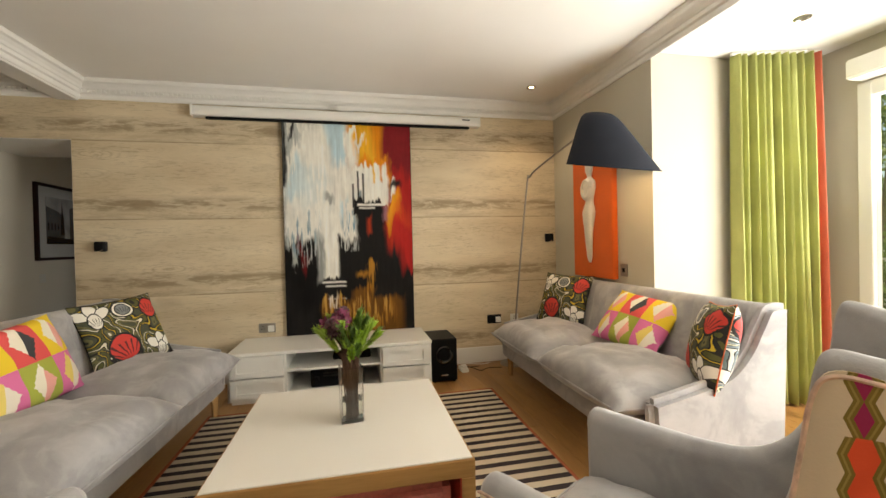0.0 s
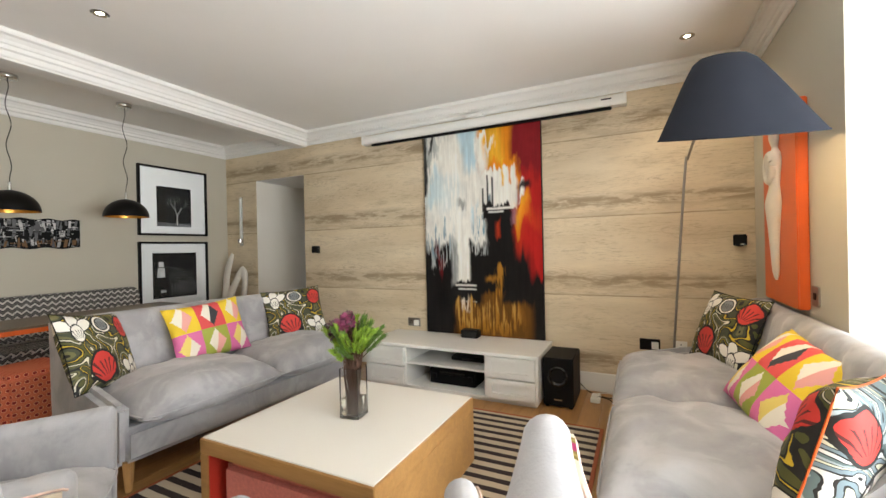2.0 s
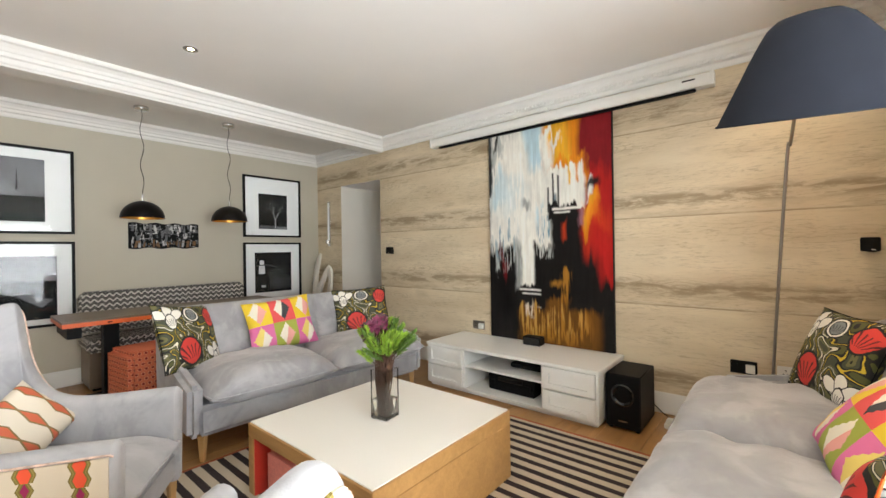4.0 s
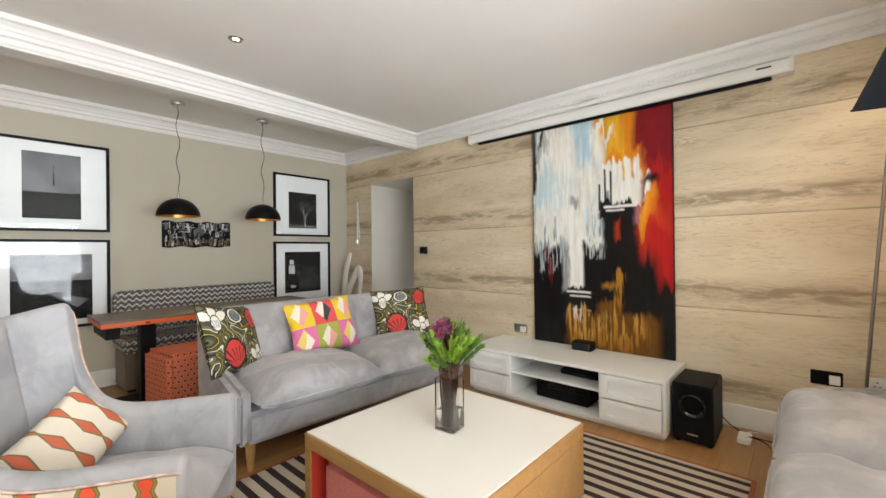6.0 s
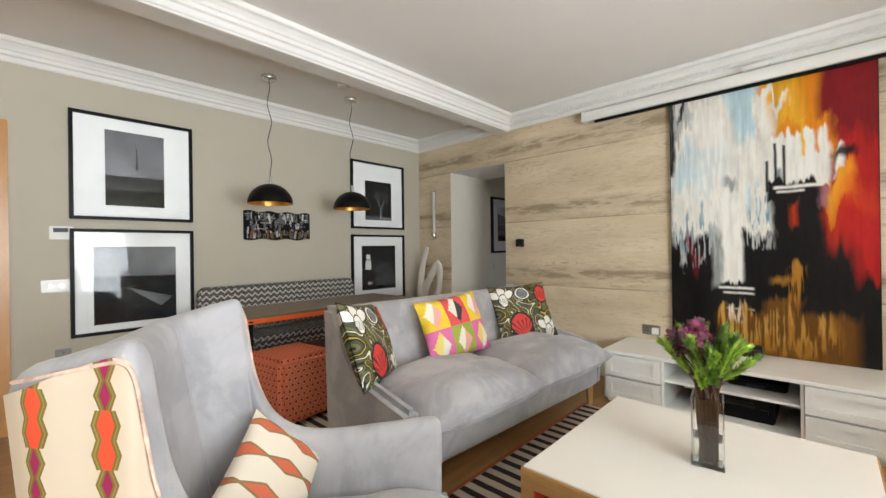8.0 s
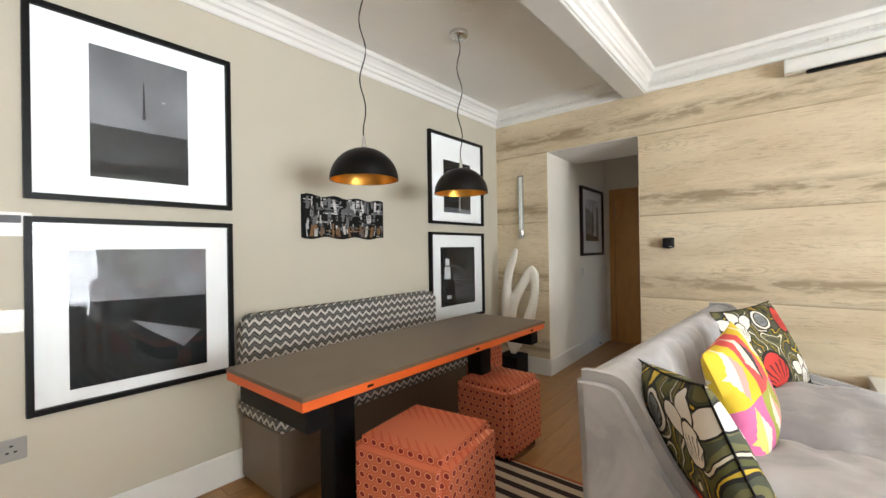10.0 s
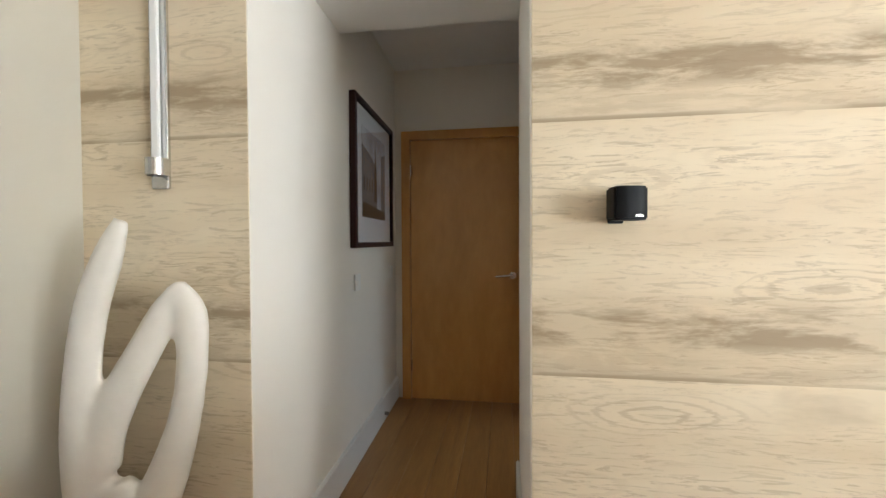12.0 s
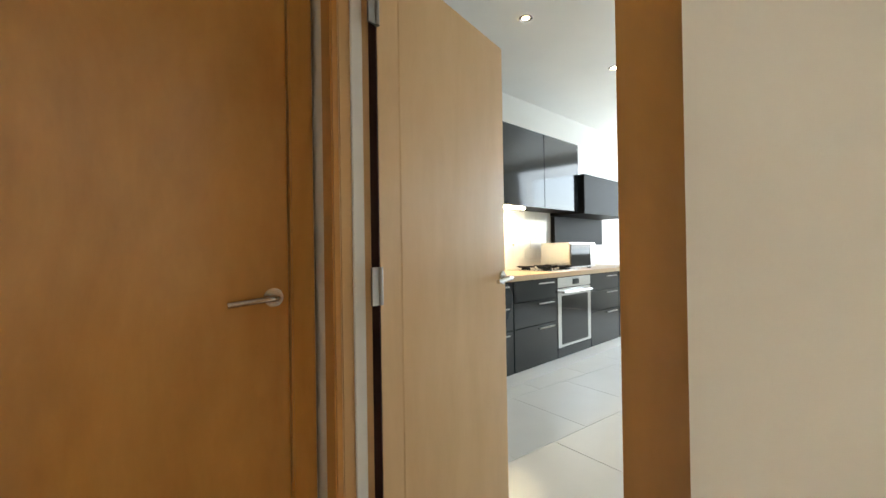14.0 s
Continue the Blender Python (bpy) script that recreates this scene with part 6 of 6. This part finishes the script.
def curtain(x0, y0, x1, y1, label, folds=11, amp=0.05, z1=2.535):
    t = thing("curtain", pose(0, 0, 0), label, "curtain", "green curtains in the bay")
    a, b = Vector((x0, y0)), Vector((x1, y1))
    d = (b - a).normalized()
    nrm = Vector((-d.y, d.x))

    def strip(name, f0, f1, za, zb, mat, lab, out=0.0, n=150, rows=14):
        bm = bmesh.new()
        prev = None
        for r in range(rows + 1):
            z = za + (zb - za) * r / rows
            h = 1 - z / z1
            ring = []
            for i in range(n + 1):
                f = f0 + (f1 - f0) * i / n
                ph = f * folds * 2 * math.pi
                k = amp * (0.55 + 0.6 * h) * (math.sin(ph + 0.5 * math.sin(3 * f + 2 * h)) + 0.35 * math.sin(ph * 1.7 + 1.3 + 1.2 * h)) + out
                p = a + d * ((b - a).length * f * (1 + 0.03 * h)) + nrm * k
                ring.append(bm.verts.new((p.x, p.y, z)))
            if prev:
                for i in range(n):
                    bm.faces.new((prev[i], prev[i + 1], ring[i + 1], ring[i]))
            prev = ring
        ob = part(name, bm, mat, t, lab, 0, True)
        so = ob.modifiers.new("thick", "SOLIDIFY")
        so.thickness = 0.004
        return ob

    strip("cloth", 0, 0.90, 0.015, z1, "curtain", "moss green cloth in deep folds")
    strip("border", 0.90, 0.985, 0.015, z1, "curtain_trim", "coral leading edge", 0.0, 20)
    strip("edge", 0.985, 1.0, 0.015, z1, "curtain", "", 0.0, 6)
    strip("hem_band", 0.0, 0.90, 0.17, 0.21, "curtain_trim", "coral band above the hem", 0.004, 150, 2)
    strip("hem_band", 0.0, 0.90, 0.235, 0.25, "curtain_trim", "coral band above the hem", 0.004, 150, 2)
    bm = bmesh.new()
    cyl(bm, (x0, y0, 2.545), (x1, y1, 2.545), 0.012, None, 10)
    part("track", bm, "white", t, "white curtain track")
    return t


curtain(3.10, 2.79, 3.70, 2.64, "moss green curtain with a coral border drawn back in the bay")
curtain(3.60, -0.75, 3.62, -1.30, "moss green curtain drawn back at the other end of the bay")

bm = bmesh.new()
vs = [bm.verts.new(p) for p in ((-400, -400, -0.25), (400, -400, -0.25), (400, 400, -0.25), (-400, 400, -0.25))]
bm.faces.new(vs)
setting(part("ground", bm, "grass"), "garden ground outside the window", "ground")
boxpart("pavement", (WINX + 0.21, -6, -0.24, 7.2, 7, -0.04), "paving")
setting(bpy.data.objects["pavement"], "grey terrace paving outside the window", "pavement")
t = thing("garden_wall", pose(7.6, 0, -0.24), "pale rendered garden wall beyond the terrace", "garden wall")
boxpart("wall_body", (0, -7, 0, 0.25, 8, 1.25), "render_wall", t, "", 0.01)
boxpart("coping", (-0.04, -7, 1.25, 0.29, 8, 1.31), "paving", t, "", 0.01)


def leafy(name, x, y, z, r, h, n, seed, label, trunk=0.0):
    rnd = random.Random(seed)
    t = thing(name, pose(x, y, z), label, "tree" if trunk else "shrub", "garden planting")
    bm = bmesh.new()
    cents = []
    for k in range(9):
        a = rnd.uniform(0, 6.28)
        p = Vector((r * 0.65 * math.cos(a) * rnd.random(), r * 0.65 * math.sin(a) * rnd.random(), trunk + h * rnd.uniform(0.15, 0.9)))
        cents.append((p, r * rnd.uniform(0.35, 0.6)))
        tube(bm, arc([(0, 0, 0), tuple(p * 0.5 + Vector((0, 0, 0.1))), tuple(p)], 3), [0.05 * (trunk + 0.3) * (1 - 0.14 * i) for i in range(7)], 6)
    part("trunk", bm, "bark", t, "woody stems")
    bm = bmesh.new()
    for k in range(n):
        c, rr = rnd.choice(cents)
        d = Vector((rnd.gauss(0, 1), rnd.gauss(0, 1), rnd.gauss(0, 1))).normalized()
        p = c + d * rr * rnd.uniform(0.5, 1.1)
        u = Vector((rnd.gauss(0, 1), rnd.gauss(0, 1), rnd.gauss(0, 1))).normalized() * 0.05
        v = u.cross(d).normalized() * 0.03
        bm.faces.new([bm.verts.new(q) for q in (p - u, p + v, p + u, p - v)])
    part("crown", bm, "bush", t, "fresh green leaves")


leafy("shrub", 6.9, 4.35, -0.04, 0.7, 1.4, 1500, 1, "leafy green shrub in front of the garden wall")
leafy("shrub", 6.8, 0.6, -0.04, 0.6, 1.2, 1300, 2, "leafy green shrub in front of the garden wall")
leafy("garden_tree", 9.3, 5.7, -0.2, 1.8, 3.0, 3500, 3, "leafy garden tree beyond the wall", 1.6)
leafy("garden_tree", 10.5, -0.5, -0.2, 2.0, 3.2, 3500, 4, "leafy garden tree beyond the wall", 1.5)

# ---- doors of the hall ----
def handle(parent, x, y, z, out, along):
    """A lever handle: out is the way off the leaf, along the way of the lever."""
    o, a = Vector(out), Vector(along)
    p = Vector((x, y, z))
    bm = bmesh.new()
    cyl(bm, p, p + o * 0.01, 0.026, 0.026, 24)
    h = part("handle_rose", bm, "chrome", parent, "satin chrome rose", 0.002)
    bm = bmesh.new()
    tube(bm, arc([tuple(p + o * 0.008), tuple(p + o * 0.045), tuple(p + o * 0.052 + a * 0.03), tuple(p + o * 0.05 + a * 0.12 - Vector((0, 0, 0.008)))], 5), 0.0085, 10)
    part("lever", bm, "chrome", h, "satin chrome lever", 0, True)


t = thing("door_1", pose(-2.264, HEND, 0), "closed flat oak veneered door at the end of the hall", "door", "", "structure")
lf = boxpart("door_leaf", (-0.3945, -0.012, 0.003, 0.3945, 0.028, 1.9225), "oak_up", t, "closed oak leaf", 0.002)
handle(lf, 0.352, -0.012, 0.93, (0, -1, 0), (-1, 0, 0))
for x0, x1 in ((-0.462, -0.396), (0.396, 0.462)):
    boxpart("architrave", (x0, -0.034, 0, x1, -0.002, 1.99), "oak_up", t, "oak architrave", 0.004)
boxpart("architrave", (-0.396, -0.034, 1.924, 0.396, -0.002, 1.99), "oak_up", t, "oak architrave", 0.004)
for x0, x1 in ((-0.404, -0.385), (0.385, 0.404)):
    boxpart("lining", (x0, 0.03, 0, x1, 0.14, 1.93), "oak_up", t, "oak door lining")
boxpart("lining", (-0.385, 0.03, 1.91, 0.385, 0.14, 1.934), "oak_up", t, "oak door lining")
for z in (0.25, 1.70):
    bm = bmesh.new()
    cyl(bm, (-0.395, -0.018, z - 0.04), (-0.395, -0.018, z + 0.04), 0.007, None, 10)
    part("hinge", bm, "chrome", t, "small steel hinge")

t = thing("door_2", pose(-1.79, 5.6325, 0), "oak veneered kitchen door standing open into the kitchen", "door", "", "structure")
for y0, y1 in ((-0.465, -0.395), (0.3775, 0.445)):
    boxpart("architrave", (-0.022, y0, 0, -0.002, y1, 1.955), "oak_up", t, "oak architrave", 0.004)
boxpart("architrave", (-0.022, -0.3775, 1.885, -0.002, 0.3775, 1.955), "oak_up", t, "oak architrave", 0.004)
# the far jamb takes the lighter oak, kitchen light put into its colour
for y0, y1 in ((-0.415, -0.3775), (0.3775, 0.415)):
    boxpart("lining", (-0.002, y0, 0, 0.185, y1, 1.92), "oak_up" if y0 < 0 else "oak_lit", t, "oak door lining", 0.003)
boxpart("lining", (-0.002, -0.3775, 1.887, 0.185, 0.3775, 1.92), "oak_up", t, "oak door lining", 0.003)
boxpart("stop_strip", (0.03, 0.3675, 0, 0.062, 0.3775, 1.885), "white", t, "pale edge strip", 0.002)
ang = math.degrees(math.atan2(0.215, 0.69))
# leaf in the lighter oak too, standing for light from the kitchen
bm = bmesh.new()
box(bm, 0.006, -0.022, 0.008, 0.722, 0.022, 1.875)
lf = part("door_leaf", bm, "oak_lit", t, "open oak leaf", 0.002, m=pose(0.085, 0.372, 0, 0, 0, ang))
bm = bmesh.new()
box(bm, 0.0015, -0.0225, 0.008, 0.0055, 0.0225, 1.875)
part("lipping", bm, "frame_brown", lf, "dark edge of the leaf")
handle(lf, 0.69, -0.022, 0.94, (0, -1, 0), (-1, 0, 0))
for z in (0.305, 0.96, 1.70):
    bm = bmesh.new()
    box(bm, -0.03, -0.03, z - 0.05, 0.002, -0.024, z + 0.05)
    cyl(bm, (0.0, -0.03, z - 0.05), (0.0, -0.03, z + 0.05), 0.007, None, 10)
    part("hinge", bm, "steel", lf, "steel hinge")
t = thing("door_stop", pose(-1.0, 6.16, 0), "small steel door stop on the kitchen floor", "door stop")
bm = bmesh.new()
cyl(bm, (0, 0, 0), (0, 0, 0.03), 0.02, 0.018, 16)
part("post", bm, "steel", t, "", 0.002)

t = thing("door_3", pose(DX, 0.04, 0), "oak door with an oak architrave in the dining wall", "door", "", "structure")
boxpart("door_leaf", (-0.06, -0.42, 0.008, -0.02, 0.42, 2.04), "oak_up", t, "closed oak leaf", 0.002)
for y0, y1 in ((-0.50, -0.43), (0.43, 0.50)):
    boxpart("architrave", (0.002, y0, 0, 0.02, y1, 2.12), "oak_up", t, "oak architrave", 0.004)
boxpart("architrave", (0.002, -0.43, 2.05, 0.02, 0.43, 2.12), "oak_up", t, "oak architrave", 0.004)

# small door stop on the hall skirting
t = thing("door_stop", pose(-2.757, 5.80, 0.05), "small dark door stop on the hall skirting", "door stop")
bm = bmesh.new()
cyl(bm, (-0.012, 0, 0), (0.035, 0, 0), 0.012, 0.010, 12)
part("post", bm, "steel", t, "", 0.001)

# ---- kitchen beyond the open door ----
KX0, KX1, KY0, KC = -1.598, 4.3, 4.6, 2.6
KROT = 6.0
wall("wall_kitchen_south", [(-1.6, KY0 - 0.1, 0, KX1, KY0, KC)], "white", "white kitchen wall")
wall("wall_kitchen_east", [(KX1, KY0 - 0.1, 0, KX1 + 0.1, 9.2, 0.95), (KX1, KY0 - 0.1, 2.44, KX1 + 0.1, 9.2, KC), (KX1, KY0 - 0.1, 0.95, KX1 + 0.1, 5.4, 2.45), (KX1, 7.9, 0.95, KX1 + 0.1, 9.2, 2.45)], "white", "white kitchen wall with a window")
wall("wall_kitchen_west", [(-1.75, HEND + 0.15, 0, -1.6, 9.2, KC)], "white", "white kitchen wall")
bm = bmesh.new()
box(bm, -1.75, KY0 - 0.1, KC, KX1 + 0.1, 9.2, KC + 0.1)
setting(part("ceiling_kitchen", bm, "white"), "white kitchen ceiling", "ceiling")
kfloor = setting(boxpart("floor_kitchen", (-1.65, KY0, -0.2, KX1, 9.2, -0.012), "grout"), "white tiled kitchen floor", "floor")
K = pose(0.045, 7.16, 0, 0, 0, KROT)


def kthing(name, label, category, group="", dx=0.0, z=0.0):
    return thing(name, K @ pose(dx, 0, z), label, category, group)


ob = wall("wall_kitchen_north", [(-2.2, 0.62, 0, 5.0, 0.74, KC)], "white", "white kitchen wall behind the units")
ob.matrix_basis = K
base_units = ((-1.9, 0.6), (-1.3, 0.66), (-0.62, 0.62), (0.003, 0.6), (1.19, 0.6), (1.8, 0.6))
for x, w in base_units:
    t = kthing("base_unit", "gloss charcoal kitchen base unit with drawers", "kitchen unit", "gloss base units", x)
    boxpart("carcass", (0.003, 0.02, 0.11, w - 0.003, 0.60, 0.81), "black", t)
    for z0, z1 in ((0.115, 0.44), (0.445, 0.64), (0.645, 0.803)):
        dr = boxpart("drawer_front", (0.003, 0.0, z0, w - 0.003, 0.019, z1), "unit", t, "gloss charcoal front", 0.002)
        boxpart("handle", (w * 0.55, -0.016, z1 - 0.035, w - 0.06, -0.0005, z1 - 0.025), "steel", dr, "slim steel bar handle", 0.002)
t = kthing("oven", "built-in steel and black glass oven", "oven", "", 0.605)
boxpart("carcass", (0.003, 0.02, 0.11, 0.577, 0.60, 0.81), "black", t)
boxpart("control_panel", (0.003, -0.004, 0.715, 0.577, 0.019, 0.803), "chrome", t, "brushed steel control panel", 0.003)
boxpart("display", (0.25, -0.006, 0.735, 0.36, -0.0042, 0.783), "oven_glass", t, "black display")
dr = boxpart("oven_door", (0.003, -0.004, 0.20, 0.577, 0.019, 0.708), "chrome", t, "steel framed oven door", 0.003)
boxpart("window", (0.065, -0.0065, 0.225, 0.515, -0.0042, 0.645), "oven_glass", dr, "black glass")
bm = bmesh.new()
tube(bm, [(0.05, -0.004, 0.678), (0.05, -0.04, 0.678), (0.53, -0.04, 0.678), (0.53, -0.004, 0.678)], 0.009, 8)
part("handle", bm, "chrome", dr, "steel bar handle")
boxpart("drawer_front", (0.003, 0.0, 0.115, 0.577, 0.019, 0.195), "unit", t, "gloss charcoal front")
t = kthing("kitchen_plinth", "pale plinth below the kitchen units", "plinth")
boxpart("board", (-1.9, 0.05, 0, 2.4, 0.068, 0.108), "tile", t)
t = kthing("worktop", "oak worktop running along the kitchen units", "worktop")
boxpart("slab", (-1.9, -0.02, 0.812, 2.42, 0.618, 0.852), "worktop", t, "", 0.003)
t = kthing("hob", "steel gas hob let into the worktop", "hob", "", 0.62)
boxpart("tray", (0.0, 0.08, 0.8525, 0.56, 0.55, 0.86), "chrome", t, "", 0.002)
for x in (0.14, 0.42):
    for y in (0.2, 0.43):
        bm = bmesh.new()
        cyl(bm, (x, y, 0.86), (x, y, 0.88), 0.045, 0.04, 16)
        box(bm, x - 0.1, y - 0.006, 0.88, x + 0.1, y + 0.006, 0.892)
        box(bm, x - 0.006, y - 0.1, 0.881, x + 0.006, y + 0.1, 0.893)
        part("burner", bm, "black", t, "black burner with a grid")
t = thing("microwave", K @ pose(1.36, 0.33, 0, 0, 0, -2), "silver microwave oven on the worktop", "microwave")
boxpart("case", (-0.24, -0.17, 0.866, 0.24, 0.17, 1.115), "chrome", t, "", 0.008)
boxpart("door", (-0.228, -0.178, 0.88, 0.12, -0.17, 1.10), "oven_glass", t, "black glass door")
boxpart("panel", (0.13, -0.178, 0.88, 0.228, -0.17, 1.10), "chrome", t)
for x in (-0.2, 0.17):
    for y in (-0.14, 0.11):
        boxpart("foot", (x, y, 0.852, x + 0.03, y + 0.03, 0.867), "black", t)
for x, w in ((-1.2, 0.64), (-0.56, 0.7), (0.14, 0.7), (0.84, 0.63)):
    t = kthing("wall_unit", "gloss charcoal wall cupboard", "kitchen unit", "gloss wall cupboards", x)
    boxpart("carcass", (0.003, 0.28, 1.45, w - 0.003, 0.618, 2.13), "black", t)
    boxpart("door", (0.003, 0.26, 1.44, w - 0.003, 0.279, 2.135), "unit", t, "gloss charcoal door", 0.002)
t = kthing("under_unit_light", "slim warm strip lamp below the wall cupboards", "strip light", "", 0.02)
boxpart("strip", (0.2, 0.40, 1.433, 0.7, 0.44, 1.449), "bulb_cool", t)
lamp("under_unit_glow", "AREA", K @ pose(0.45, 0.42, 1.425), 0.5, (1.0, 0.72, 0.38), 0.5, 0.05)
t = kthing("extractor_hood", "black cooker hood beyond the wall cupboards", "cooker hood", "", 1.475)
boxpart("body", (0.0, 0.2, 1.42, 1.15, 0.618, 1.83), "black", t, "", 0.004)
boxpart("lower_panel", (0.01, 0.56, 1.10, 1.12, 0.617, 1.415), "black", t, "black glass panel")
t = kthing("socket_plate", "white double socket on the tiled splashback", "socket", "", 0.72, 1.06)
boxpart("face_plate", (0.0, 0.60, 0.0, 0.14, 0.609, 0.085), "white", t, "", 0.003)
boxpart("switch", (0.06, 0.597, 0.03, 0.075, 0.60, 0.05), "orange", t)
downlight(-0.123, 6.846, KC, "small lit downlight in the kitchen ceiling", "bulb_cool", 1.5, (1.0, 0.85, 0.62))
downlight(1.068, 6.919, KC, "small lit downlight in the kitchen ceiling", "bulb_cool", 1.5, (1.0, 0.85, 0.62))
t = thing("window_2", pose(KX1, 6.65, 0), "kitchen window with white frames", "window", "", "structure")
for y0, y1 in ((-1.25, -1.17), (-0.04, 0.04), (1.17, 1.25)):
    boxpart("frame_post", (0.02, y0, 0.95, 0.08, y1, 2.45), "white", t, "", 0.003)
for z0, z1 in ((0.95, 1.03), (2.37, 2.45)):
    for y0, y1 in ((-1.17, -0.04), (0.04, 1.17)):
        boxpart("frame_rail", (0.022, y0, z0, 0.078, y1, z1), "white", t, "", 0.003)

# ---- pieces of floors and splashback ----
def pieces(parent, name, mesh, places):
    for m in places:
        o = new(name, mesh)
        o.parent = parent
        o.matrix_basis = m


def slab(name, w, d, h, mat, bevel=0.0015):
    bm = bmesh.new()
    box(bm, 0, 0, -h, w, d, 0)
    bmesh.ops.bevel(bm, geom=[e for e in bm.edges if all(v.co.z > -1e-6 for v in e.verts)], offset=bevel, segments=1, affect="EDGES")
    me = bpy.data.meshes.new(name)
    bm.to_mesh(me)
    bm.free()
    me.materials.append(M[mat])
    return me


BW, BL = 0.14, 1.6
plank = slab("floor_board", BW - 0.0015, BL - 0.0015, 0.021, "board")
rnd = random.Random(2)
spots = []
x = -3.30
while x < 2.50:
    y, step = 0.0, rnd.uniform(0.5, BL)
    while y < WY - 0.02:
        step = min(step, WY - y)
        if WY - y - step < 0.25:
            step = WY - y
        spots.append(pose(x, y, 0) @ Matrix.Diagonal((1, step / BL, 1, 1)))
        y += step
        step = BL
    x += BW
pieces(floor, "floor_board", plank, spots[:200])
short = slab("hall_board", BW - 0.0015, 1.99, 0.021, "board")
hall = [pose(-2.90 + BW * k, WY + 0.001, 0) for k in range(9)]
pieces(floor, "floor_board", short, hall)
bm = bmesh.new()
for k in range(14):
    box(bm, RX + 0.002 + k * 0.1, -1.6, -0.021, RX + 0.1 + k * 0.1, BAY, 0.0)
box(bm, -3.28, -1.69, -0.021, 2.5, 0.0, 0.0)
tagged(part("floor_board_field", bm, "board", floor), "", "", "", "stuff")

tile = slab("floor_tile", 0.597, 0.597, 0.012, "tile")
pieces(kfloor, "floor_tile", tile, [pose(-1.6 + 0.6 * i - (0.3 if j % 2 and i else 0), 4.65 + 0.6 * j, 0) @ Matrix.Diagonal((0.5 if j % 2 and not i else 1, 1, 1, 1)) for i in range(10) for j in range(6)])
metro = slab("wall_tile", 0.198, 0.098, 0.008, "metro")
side = bpy.data.objects["wall_kitchen_north"]
pieces(side, "wall_tile", metro, [Matrix.Translation((-0.5 + 0.2 * i - (0.1 if j % 2 else 0), 0.612, 0.855 + 0.1 * j)) @ pose(0, 0, 0, 90) for i in range(14) for j in range(6)])
